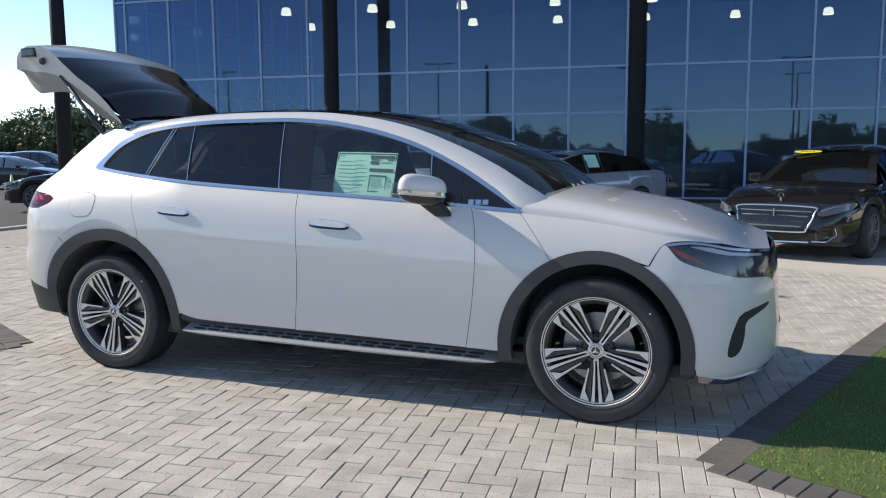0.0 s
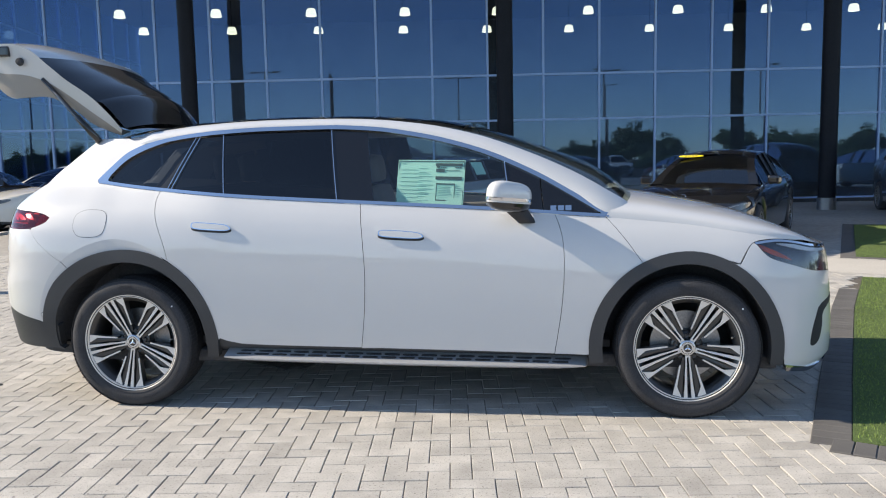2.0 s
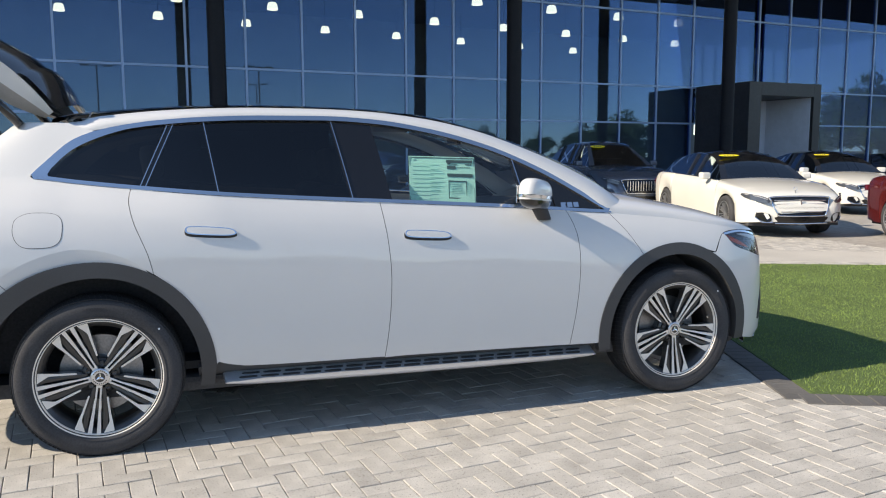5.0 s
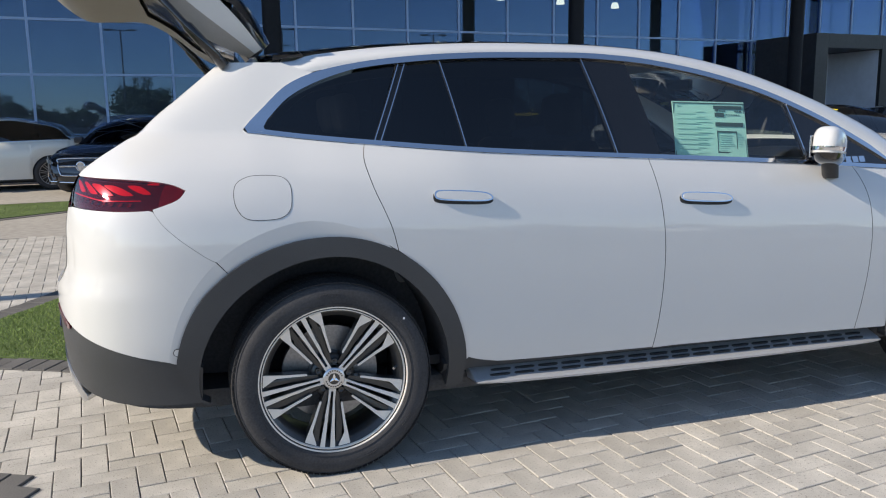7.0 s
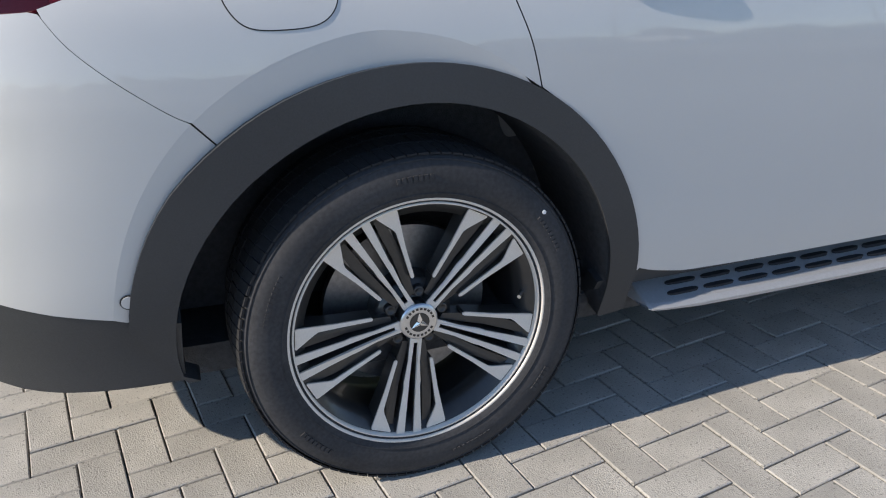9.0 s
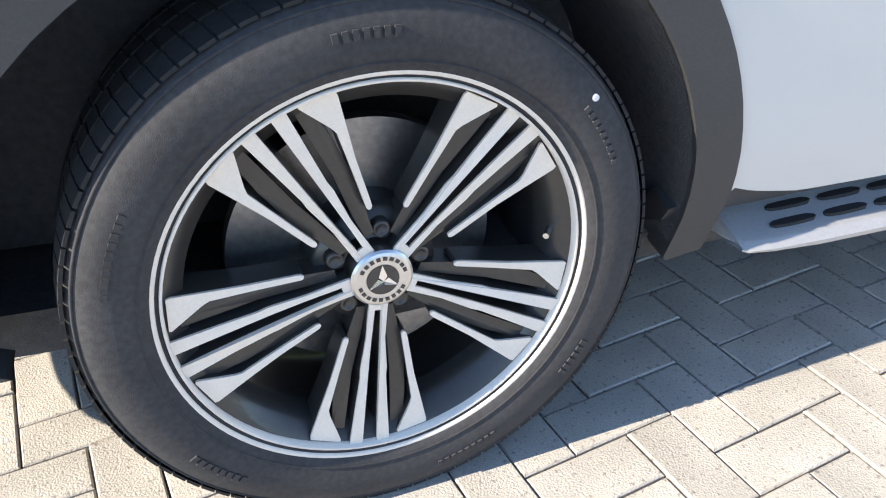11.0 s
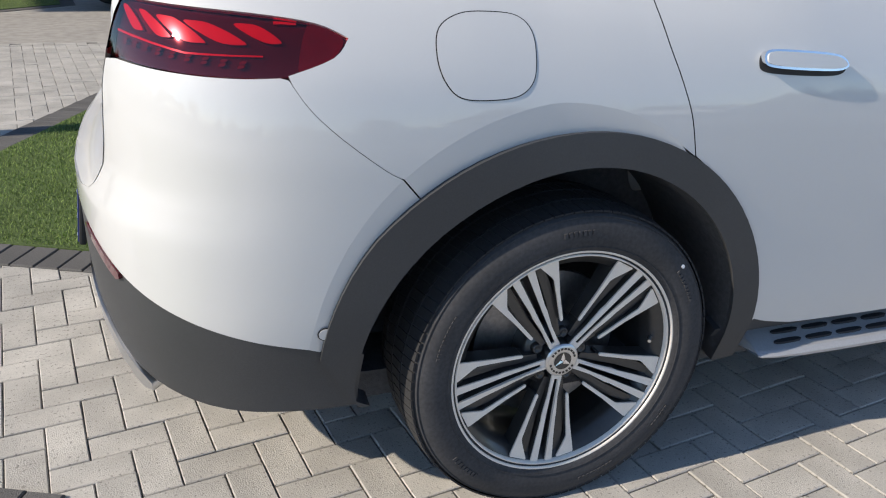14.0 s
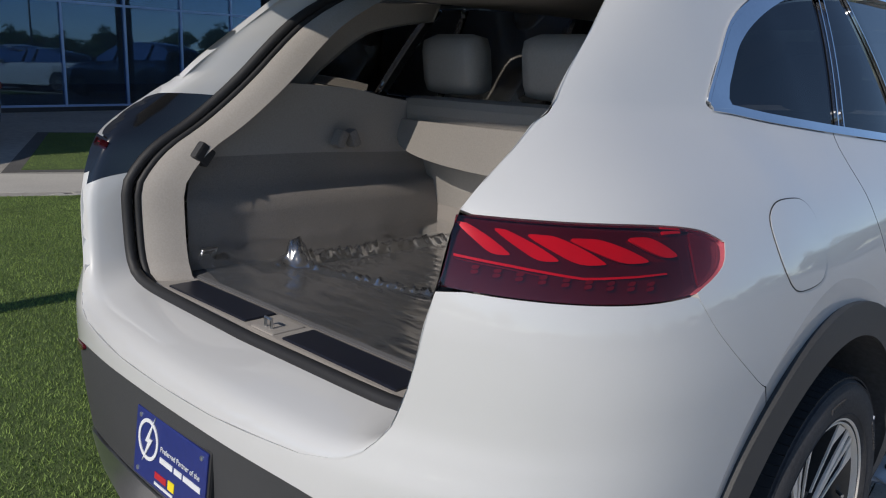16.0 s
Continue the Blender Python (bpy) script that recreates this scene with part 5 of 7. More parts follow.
for k, glyph in enumerate(([(0, 0), (1, 0), (1, 0.2), (0.25, 0.2), (0.25, 0.4), (0.9, 0.4), (0.9, 0.6), (0.25, 0.6), (0.25, 0.8), (1, 0.8), (1, 1), (0, 1)], [(0, 0.1), (0.1, 0), (1, 0), (1, 1), (0, 1), (0, 0.5), (0.2, 0.5), (0.2, 0.8), (0.8, 0.8), (0.8, 0.2), (0.2, 0.2), (0.2, 0.4), (0, 0.4)], [(0, 0), (1, 0), (1, 0.6), (0.25, 0.6), (0.25, 0.8), (1, 0.8), (1, 1), (0, 1), (0, 0.4), (0.75, 0.4), (0.75, 0.2), (0, 0.2)])):
    panel("badge_mark", [(0.872 + k * 0.041 + a * 0.033, 1.138 + b * 0.027) for a, b in glyph], CHROME, suv, "small chrome badge shape", off=-0.003, depth=0.004, cell=0.2)

for side in (-1, 1):
    mirror = new("door_mirror")
    mirror.parent = suv
    mirror.matrix_basis = pose(0.647, side * 0.985, 1.222, 0, 0, -side * 38)
    mirror["label"] = "white door mirror with a black lower shell"

    def shell(bm, z0, z1, grow=0.0):
        rings = []
        for i in range(13):
            a = -math.pi / 2 + math.pi * i / 12
            ring = []
            for k in range(28):
                b = 2 * math.pi * k / 28
                ex = lambda v, p: math.copysign(abs(v) ** p, v)
                cx = ex(math.cos(a), 0.55) * ex(math.cos(b), 0.75)
                cy = ex(math.cos(a), 0.55) * ex(math.sin(b), 0.75)
                cz = ex(math.sin(a), 0.8)
                x = cx * (0.140 + grow) * (1.0 if cx > 0 else 0.94) + cz * 0.012
                y = cy * (0.066 + grow)
                z = cz * (0.082 + grow) - cx * 0.022
                ring.append((x, y, z))
            rings.append(ring)
        vs = [[bm.verts.new(p) for p in ring] for ring in rings]
        for r0, r1 in zip(vs, vs[1:]):
            for k in range(28):
                bm.faces.new((r0[k], r0[(k + 1) % 28], r1[(k + 1) % 28], r1[k]))
        bmesh.ops.remove_doubles(bm, verts=bm.verts, dist=1e-4)
        geom = bm.verts[:] + bm.edges[:] + bm.faces[:]
        bmesh.ops.bisect_plane(bm, geom=geom, plane_co=(0, 0, z0), plane_no=(0.10, 0, 1), clear_inner=True)
        geom = bm.verts[:] + bm.edges[:] + bm.faces[:]
        bmesh.ops.bisect_plane(bm, geom=geom, plane_co=(0, 0, z1), plane_no=(0.10, 0, 1), clear_outer=True)
        bmesh.ops.recalc_face_normals(bm, faces=bm.faces)
        return bm

    part("cap", shell(bmesh.new(), -0.036, 0.2), WHITE, mirror, "white mirror cap", smooth=True)
    part("signal_strip", shell(bmesh.new(), -0.024, -0.006, 0.002), CHROME, mirror, "bright signal strip", smooth=True)
    part("lower_shell", shell(bmesh.new(), -0.2, -0.034), GLOSSBLACK, mirror, "black lower shell", smooth=True)
    bm = bmesh.new()
    rows = []
    for t in np.linspace(0, 1, 8):
        c = Vector((0.02 + 0.115 * t, -side * 0.01 * t, -0.045 - 0.105 * t))
        wx, wy = 0.078 - 0.022 * t, 0.035
        rows.append([bm.verts.new(c + Vector((math.cos(b) * wx, math.sin(b) * wy, 0))) for b in (2 * math.pi * k / 16 for k in range(16))])
    for r0, r1 in zip(rows, rows[1:]):
        for k in range(16):
            bm.faces.new((r0[k], r0[(k + 1) % 16], r1[(k + 1) % 16], r1[k]))
    bmesh.ops.recalc_face_normals(bm, faces=bm.faces)
    part("stalk", bm, DARKTRIM, mirror, "black mirror stalk", smooth=True)
    part("mirror_glass", box((-0.10, -side * 0.062 - 0.004, -0.045), (0.09, -side * 0.062 + 0.004, 0.050), 0.003), CHROME, mirror)

# price sticker inside the front passenger window
C00, C10, C11, C01 = Vector((-0.014, 1.197)), Vector((0.376, 1.172)), Vector((0.390, 1.433)), Vector((0.000, 1.443))
stick = lambda a, b: tuple(C00.lerp(C10, a).lerp(C01.lerp(C11, a), b))
quad = lambda a0, b0, a1, b1: [stick(a0, b0), stick(a1, b0), stick(a1, b1), stick(a0, b1)]
hang = lambda z: -0.020 - 0.055 * min(1.0, max(0.0, (1.44 - z) / 0.25))      # it hangs from its top edge
sheet = panel("window_sticker", quad(0, 0, 1, 1), PAPER, suv, "pale green printed price sheet in the window", off=lambda a, z: hang(z), depth=0.002, both=False, cell=0.1)[0]
rng = random.Random(3)
ink = lambda a0, b0, a1, b1, mat=INK: panel("print_bar", quad(a0, b0, a1, b1), mat, sheet, "", off=lambda a, z: hang(z) + 0.0015, depth=0.001, both=False, cell=0.3)
for a0, b0, a1, b1 in ((0.015, 0.965, 0.985, 0.978), (0.015, 0.02, 0.985, 0.032), (0.01, 0.02, 0.018, 0.978), (0.982, 0.02, 0.99, 0.978), (0.56, 0.88, 0.96, 0.935), (0.57, 0.60, 0.96, 0.665), (0.57, 0.755, 0.70, 0.82), (0.59, 0.16, 0.86, 0.185), (0.59, 0.50, 0.86, 0.525), (0.585, 0.16, 0.595, 0.525), (0.855, 0.16, 0.865, 0.525)):
    ink(a0, b0, a1, b1)
ink(0.575, 0.845, 0.625, 0.875)
for k in range(3):
    ink(0.64 + k * 0.03, 0.845, 0.66 + k * 0.03, 0.862)
    ink(0.85 + k * 0.035, 0.84, 0.875 + k * 0.035, 0.862)
for k in range(6):
    ink(0.73 + k * 0.035, 0.785, 0.735 + k * 0.035 + rng.uniform(0.008, 0.02), 0.80)
for k in range(8):
    ink(0.61, 0.205 + k * 0.036, 0.66 + rng.uniform(0.05, 0.17), 0.213 + k * 0.036, INKPALE)
    ink(0.875, 0.2 + k * 0.04, 0.91 + rng.uniform(0.0, 0.05), 0.208 + k * 0.04, INKPALE)
for k in range(9):
    ink(0.04, 0.12 + k * 0.085, 0.2 + rng.uniform(0.05, 0.30), 0.127 + k * 0.085, INKPALE)
    ink(0.30, 0.12 + k * 0.085 + 0.03, 0.36 + rng.uniform(0.05, 0.16), 0.127 + k * 0.085 + 0.03, INKPALE)
ink(0.05, 0.92, 0.09, 0.95, INKPALE)

# ---- cabin ----
def seat(m, wide=0.52, label="light grey leather seat", headrest=True):
    s = new("seat")
    s.parent = suv
    s.matrix_basis = m
    s["label"] = label
    part("cushion", box((-0.25, -wide / 2, -0.14), (0.27, wide / 2, 0.02), 0.05), SEAT, s, smooth=True)
    part("backrest", box((-0.09, -wide / 2, 0.0), (0.05, wide / 2, 0.62), 0.05, pose(-0.24, 0, -0.02, 0, -14, 0)), SEAT, s, smooth=True)
    if headrest:
        part("headrest", box((-0.055, -0.13, 0.0), (0.055, 0.13, 0.20), 0.052, pose(-0.395, 0, 0.60, 0, -8, 0)), SEAT, s, smooth=True)
    return s


for y in (-0.40, 0.40):
    seat(pose(0.02, y, 0.68))
for y in (-0.44, 0.0, 0.44):
    seat(pose(-0.95, y, 0.70), 0.43, headrest=y > -0.2)
part("cabin_floor", box((-1.3, -0.82, 0.36), (1.2, 0.82, 0.40)), DARKTRIM, suv, "dark cabin floor")
dash = new("dashboard")
dash.parent = suv
dash["label"] = "dark dashboard with a light lower panel"
part("top_pad", box((0.72, -0.78, 1.02), (1.25, 0.78, 1.12), 0.04), DARKTRIM, dash)
part("fascia", box((0.70, -0.76, 0.72), (0.86, 0.76, 1.03), 0.04), BEIGE, dash)
part("screen", box((0.695, -0.35, 0.92), (0.715, 0.62, 1.08), 0.01), GLOSSBLACK, dash)
wheel = new("steering_wheel")
wheel.parent = suv
wheel.matrix_basis = pose(0.58, 0.40, 1.03, 0, 65, 0)
part("rim", tube([(0.185 * math.cos(a), 0.185 * math.sin(a), 0) for a in np.linspace(0, 2 * math.pi, 33)], 0.016, 10), DARKTRIM, wheel, smooth=True)
part("spokes", box((-0.018, -0.17, -0.012), (0.018, 0.17, 0.012), 0.006), DARKTRIM, wheel)
part("boss", box((-0.07, -0.075, -0.03), (0.07, 0.075, 0.02), 0.02), DARKTRIM, wheel)
part("console", box((-0.3, -0.13, 0.4), (0.72, 0.13, 0.86), 0.04), BEIGE, suv, "beige centre console")
for side in (-1, 1):
    part("inner_door_panel", box((-1.04, side * 0.80, 0.42), (0.85, side * 0.84, 1.10), 0.015), BEIGE, suv, "beige inner door panel")
part("headliner", box((-1.55, -0.55, 1.60), (0.3, 0.55, 1.62), 0.0), BEIGE, suv, "pale headliner")
part("mirror_inside", box((0.50, -0.11, 1.50), (0.53, 0.11, 1.56), 0.01), GLOSSBLACK, suv, "dark inside mirror")

# ---- cargo space ----
edge_sz = APER[::-1] + YZ((0.664, 1.15), (0.664, 1.08), (0.655, 1.02), (0.645, 0.96), (0.63, 0.90), (0.61, 0.845), (0.575, 0.795), (0.525, 0.766), (0.45, 0.752), (0.2, 0.740)) + [(SREAR, 0.738)]
edge_r = [skin(a, b) for a, b in edge_sz]
SEAL = ((-1.77, 0.53, 1.60), (-1.950, 0.55, 1.495), (-2.115, 0.585, 1.328), (-2.242, 0.608, 1.218), (-2.348, 0.620, 1.146), (-2.405, 0.625, 1.086), (-2.431, 0.625, 1.04), (-2.435, 0.622, 0.957), (-2.440, 0.60, 0.855), (-2.442, 0.565, 0.815), (-2.442, 0.50, 0.798), (-2.447, 0.40, 0.796), (-2.452, 0.2, 0.796), (-2.457, 0.0, 0.796))


def resample(pts, n):
    """n points at even steps along a line."""
    pts = [Vector(p) for p in pts]
    run = np.r_[0, np.cumsum([(b - a).length for a, b in zip(pts, pts[1:])])]
    return [Vector([float(np.interp(d, run, [p[k] for p in pts])) for k in range(3)]) for d in np.linspace(0, run[-1], n)]


mirrored = lambda line: line + [Vector((p.x, -p.y, p.z)) for p in line[-2::-1]]
edge_run = np.r_[0, np.cumsum([(b - a).length for a, b in zip(edge_r, edge_r[1:])])]
edge_facing = [skin_normal(a, b) for a, b in edge_sz]
edge_facing = [Vector([float(np.interp(d, edge_run, [n[k] for n in edge_facing])) for k in range(3)]).normalized() for d in np.linspace(0, edge_run[-1], 48)]
edge_half, seal_half = resample(edge_r, 48), resample(rounded([(x, -y, z) for x, y, z in SEAL], 4), 48)
edge, seal = mirrored(edge_half), mirrored(seal_half)


def band(pts0, pts1, steps=1, bow=0.0, dark=None):
    """A strip between two lines, bowed towards the back; dark: the heights between which it takes the second material."""
    bm = bmesh.new()
    rows = []
    for f in np.linspace(0, 1, steps + 1):
        rows.append([bm.verts.new(p.lerp(q, f) + Vector((-bow * math.sin(math.pi * f), 0, bow * 0.3 * math.sin(math.pi * f)))) for p, q in zip(pts0, pts1)])
    for a, b in zip(rows, rows[1:]):
        for k in range(len(a) - 1):
            f = bm.faces.new((a[k], a[k + 1], b[k + 1], b[k]))
            if dark and dark[0] < (a[k].co.z + a[k + 1].co.z) / 2 < dark[1]:
                f.material_index = 1
    bmesh.ops.recalc_face_normals(bm, faces=bm.faces)
    return bm


flange = part("aperture_return", band([Vector((p.x - 0.0015, p.y * 1.003, p.z - (0.002 if p.z < 0.85 else 0.0))) for p in edge], seal, 8, 0.014, (1.07, 1.30)), [WHITE, GLOSSBLACK], suv, "white flange round the cargo opening with black lamp backs", smooth=True)
facing = [v.normal.copy() for v in flange.data.vertices]
for k, n in enumerate(mirrored(edge_facing)):        # it rounds over from the body's own facing
    for row, share in ((0, 1.0), (1, 0.7), (2, 0.4), (3, 0.15)):
        q = facing[row * len(edge) + k]
        facing[row * len(edge) + k] = q.lerp(n if n.dot(facing[4 * len(edge) + k]) > -0.2 else -n, share).normalized()
flange.data.normals_split_custom_set_from_vertices([tuple(n) for n in facing])
part("aperture_seal", tube([p + Vector((0.004, 0, 0.004)) for p in seal], 0.015, 10), SEALBLACK, suv, "black rubber seal round the cargo opening", smooth=True)
deeper = lambda p, d, k: Vector((p.x + d, p.y * (1 - k), p.z - (0.010 if p.z < 0.83 else 0.0)))
part("aperture_seal", tube([deeper(p, 0.030, 0.02) for p in seal], 0.011, 10), SEALBLACK, suv, "black rubber seal round the cargo opening", smooth=True)
side_run = [p for p in seal_half if p.z > 0.80]
for flip in (1, -1):
    run = [Vector((p.x, p.y * flip, p.z)) for p in side_run]
    part("opening_trim", band([deeper(p, 0.03, 0.025) for p in run], [deeper(p, 0.125, 0.14) for p in run], 5, 0.014), BEIGE, suv, "beige trim behind the seal", smooth=True)
for side in (-1, 1):
    bm = bmesh.new()
    grid = []
    for u in np.linspace(0, 1, 18):
        row = []
        rear_x = lambda z: float(np.interp(z, [0.9, 1.05, 1.17, 1.345, 1.5], [-2.295, -2.285, -2.21, -1.99, -1.8]))
        for z in np.linspace(0.74, 1.0, 6):
            x = -2.295 + (2.295 - 1.15) * u
            bulge = 0.025 * max(0.0, 1 - ((x + 1.6) / 0.5) ** 2)
            back = -0.02 * max(0.0, (-2.2 - x) / 0.3)
            row.append(bm.verts.new((x, side * (0.545 - bulge * (1 - max(0, z - 0.9) * 3) - back * 0.6), z)))
        for f in np.linspace(0.0, 1.0, 7):
            z = 1.015 + f * (ZBELT(-2.3 + 1.15 * u) - 0.02 - 1.015)
            x = rear_x(z) + (-1.15 - rear_x(z)) * u
            row.append(bm.verts.new((x, side * (0.560 + 0.02 * math.sin((z - 1.0) * 8)), z)))
        grid.append(row)
    for a, b in zip(grid, grid[1:]):
        for k in range(len(a) - 1):
            f = bm.faces.new((a[k], a[k + 1], b[k + 1], b[k]))
            f.material_index = 0 if k < 8 else 1
    part("side_trim", bm, [GREYTRIM, BEIGE], suv, "taupe carpet and beige plastic cargo side", smooth=True)
    part("vent_cover", box((-0.027, side * -0.004, -0.027), (0.027, side * 0.03, 0.027), 0.008, pose(-2.240, side * 0.540, 1.132, 0, 40, side * 8)), DARKTRIM, suv, "small dark square cover")
    bm = bmesh.new()
    for dx in (-0.028, 0.028):
        add_box(bm, (dx - 0.016, side * 0.53, -0.028), (dx + 0.016, side * 0.575, 0.028), 0.008, pose(-1.74, 0, 1.145, 0, -dx * 900, 0))
    part("bag_hook", bm, GREYTRIM, suv)
    part("tie_down", tube([(-2.27, side * 0.535, 0.84), (-2.27, side * 0.515, 0.87), (-2.23, side * 0.515, 0.87), (-2.23, side * 0.535, 0.84)], 0.006, 8), SATIN, suv)
# pillar linings round the glass
panel("pillar_lining", XZ((-1.40, 1.30), (-1.55, 1.32), (-1.80, 1.345)) + [(x, ZTOP(x) - 0.03) for x in np.linspace(-1.80, -1.30, 12)] + XZ((-1.30, 1.64), (-1.72, 1.60)) + [(a + 0.13, b) for a, b in APER[::-1]] + XZ((-2.1, 1.25), (-1.40, 1.24)), BEIGE, suv, "beige rear pillar lining", off=-0.06, depth=0.01)
part("cargo_floor", box((-2.305, -0.60, 0.73), (-1.20, 0.60, 0.806), 0.012), CARGOMAT, suv, "black cargo floor")
part("cargo_sill", box((-2.425, -0.58, 0.70), (-2.30, 0.58, 0.802), 0.012), BEIGE, suv, "beige loading sill")
for y0, y1 in ((0.075, 0.45), (-0.45, -0.075)):
    part("sill_plate", box((-2.405, y0, 0.800), (-2.320, y1, 0.807), 0.003), PLATEDARK, suv, "dark sill plate")
part("latch", box((-2.41, -0.045, 0.79), (-2.32, 0.045, 0.806), 0.006), BEIGE, suv)
part("latch", tube([(-2.39, -0.012, 0.80), (-2.39, -0.012, 0.828), (-2.39, 0.012, 0.828), (-2.39, 0.012, 0.80)], 0.004, 8), SATIN, suv, "metal latch loop")
part("seat_back", box((-1.34, -0.60, 0.755), (-1.26, 0.60, 1.28), 0.02), GREYTRIM, suv, "taupe carpeted seat back")
part("cover_roller", box((-1.46, -0.60, 1.20), (-1.34, 0.60, 1.29), 0.03), TAUPE, suv, "taupe cargo cover roller")
bm = bmesh.new()
add_prism(bm, [(-0.585, 0)] + [(0.58 * math.sin(a), -0.115 * math.cos(a) ** 0.45) for a in np.linspace(-1.5, 1.5, 25)] + [(0.585, 0)], -0.008, 0.008, lambda a, b, h: (-1.47 + h - (-b) * 0.5, a, 1.21 + b * 1.2))
part("cover_flap", bm, TAUPE, suv, "taupe cargo cover pull flap")
# clear wrapping over the cargo floor
bm = bmesh.new()
grid = []
for i in range(110):
    row = []
    for j in range(110):
        x, y = -2.305 + 0.98 * i / 109, -0.53 + 1.06 * j / 109
        w = noise.noise((x * 34, y * 5 + x * 6, 0.3)) * 0.005 + noise.noise((x * 60, y * 14, 2.0)) * 0.0018
        crisp = 0.45 + 1.1 * abs(noise.noise((x * 40, y * 40, 5.0)))
        ridge_a = 0.030 * math.exp(-((y - 0.40 + 0.05 * (x + 2.05)) / 0.022) ** 2) * min(1.0, max(0.0, (x + 2.12) / 0.06))
        ridge_b = 0.022 * math.exp(-((x + 2.05 - 0.22 * (0.40 - y)) / 0.016) ** 2) * (1.0 if -0.35 < y < 0.42 else 0.0)
        knot = 0.045 * math.exp(-((x + 2.03) ** 2 + (y - 0.38) ** 2) / 0.0016)
        lump = (ridge_a + ridge_b + knot) * crisp
        rise = 0.05 * max(0.0, (y - 0.36) / 0.17)
        row.append(bm.verts.new((x, y, 0.813 + abs(w) * 0.9 + lump + rise * (1 + 0.4 * noise.noise((x * 12, y * 12, 9))))))
    grid.append(row)
for a, b in zip(grid, grid[1:]):
    for k in range(109):
        bm.faces.new((a[k], a[k + 1], b[k + 1], b[k]))
wrap = part("floor_wrap", bm, FILM, suv, "crumpled clear plastic wrap over the cargo floor", smooth=True)
wrap.visible_shadow = False

# ---- number plate carrier: dealer plate ----
plate = new("dealer_plate")
plate.parent = suv
plate["label"] = "blue dealer plate with a white round emblem"
plate.matrix_basis = pose(-2.660, -0.045, 0.585, 83, 0, -90)
part("backing", box((-0.158, -0.082, -0.02), (0.158, 0.082, -0.002), 0.006), GAP, plate)
part("sheet", box((-0.152, -0.076, -0.004), (0.152, 0.076, 0.002), 0.004), PLATEBLUE, plate)
part("emblem_ring", lathe([(0.045, 0.0025), (0.045, 0.0045), (0.037, 0.0045), (0.037, 0.0025)], 40, "z", Matrix.Translation((-0.088, 0.018, 0))), PLATEWHITE, plate)
part("emblem_bolt", prism([(-0.062, 0.075), (-0.10, 0.012), (-0.088, 0.012), (-0.108, -0.035), (-0.068, 0.022), (-0.082, 0.022)], 0.0025, 0.005), PLATEWHITE, plate)
for y, w in ((0.052, 0.0),):
    text = bpy.data.curves.new("plate_words", "FONT")
    text.body, text.size, text.extrude = "Preferred Partner of the", 0.0165, 0.0006
    words = new("plate_words", text)
    me = bpy.data.meshes.new_from_object(words)
    bpy.data.objects.remove(words)
    me.materials.append(PLATEWHITE)
    ob = new("plate_words", me)
    ob.parent = plate
    ob.location = (-0.033, 0.012, 0.003)
for k in range(3):
    part("word_bar", box((-0.033 + (0, 0.062, 0.100)[k], -0.012, 0.002), (-0.033 + (0.055, 0.094, 0.168)[k], 0.0, 0.0035)), PLATEWHITE, plate)
part("word_bar", box((-0.05, -0.052, 0.002), (0.0, -0.038, 0.0035)), PLATERED, plate, "small red mark")
part("word_bar", box((0.008, -0.054, 0.002), (0.034, -0.034, 0.0035)), YELLOW, plate, "small yellow mark")
part("word_bar", box((-0.05, -0.066, 0.002), (0.03, -0.060, 0.0035)), PLATEWHITE, plate)
for x in (-0.13, 0.13):
    for y in (-0.06, 0.06):
        part("screw", lathe([(0.0, 0.005), (0.005, 0.004), (0.006, 0.001)], 12, "z", Matrix.Translation((x, y, 0))), SATIN, plate)

# ---- raised tailgate ----
gate = new("tailgate")
gate.parent = suv
gate["label"] = "raised white tailgate with dark rear window"
MIDDLE = rounded([(-2.76, 2.10), (-2.74, 2.20), (-2.56, 2.262), (-2.34, 2.20), (-2.14, 2.09), (-2.00, 2.01), (-1.90, 1.945), (-1.80, 1.83), (-1.735, 1.70)], 5)
EDGE = rounded([(-2.70, 2.05), (-2.68, 2.15), (-2.55, 2.205), (-2.36, 2.175), (-2.22, 2.065), (-2.11, 1.970), (-1.98, 1.875), (-1.87, 1.765), (-1.785, 1.655)], 5)
LOWER = rounded([(-2.69, 2.03), (-2.66, 1.97), (-2.54, 1.880), (-2.41, 1.876), (-2.26, 1.872), (-2.12, 1.798), (-2.01, 1.706), (-1.92, 1.660), (-1.83, 1.625)], 5)
HALFW = curve((-2.8, 0.575), (-2.6, 0.625), (-2.4, 0.65), (-2.2, 0.64), (-1.9, 0.60), (-1.7, 0.57))
NROW = len(EDGE)
SPLIT = min(range(NROW), key=lambda i: abs(EDGE[i][0] + 2.27))


def gate_point(i, t):
    c, e = MIDDLE[i], EDGE[i]
    k = abs(t) ** 2.3
    return (c[0] + (e[0] - c[0]) * k, HALFW(e[0]) * t, c[1] + (e[1] - c[1]) * k)


def inner_point(i, t):
    b = LOWER[i]
    return (b[0] - 0.03 * (1 - t * t), (HALFW(b[0]) - 0.075) * t, b[1] + 0.05 * (1 - abs(t) ** 2.3))


def gate_sheet(name, fn, mat, label, i0, i1, t0=-1.0, t1=1.0):
    bm = bmesh.new()
    grid = [[bm.verts.new(fn(i, t)) for t in np.linspace(t0, t1, 25)] for i in range(i0, i1 + 1)]
    for r0, r1 in zip(grid, grid[1:]):
        for k in range(24):
            bm.faces.new((r0[k], r0[k + 1], r1[k + 1], r1[k]))
    bmesh.ops.recalc_face_normals(bm, faces=bm.faces)
    return part(name, bm, mat, gate, label, smooth=True)


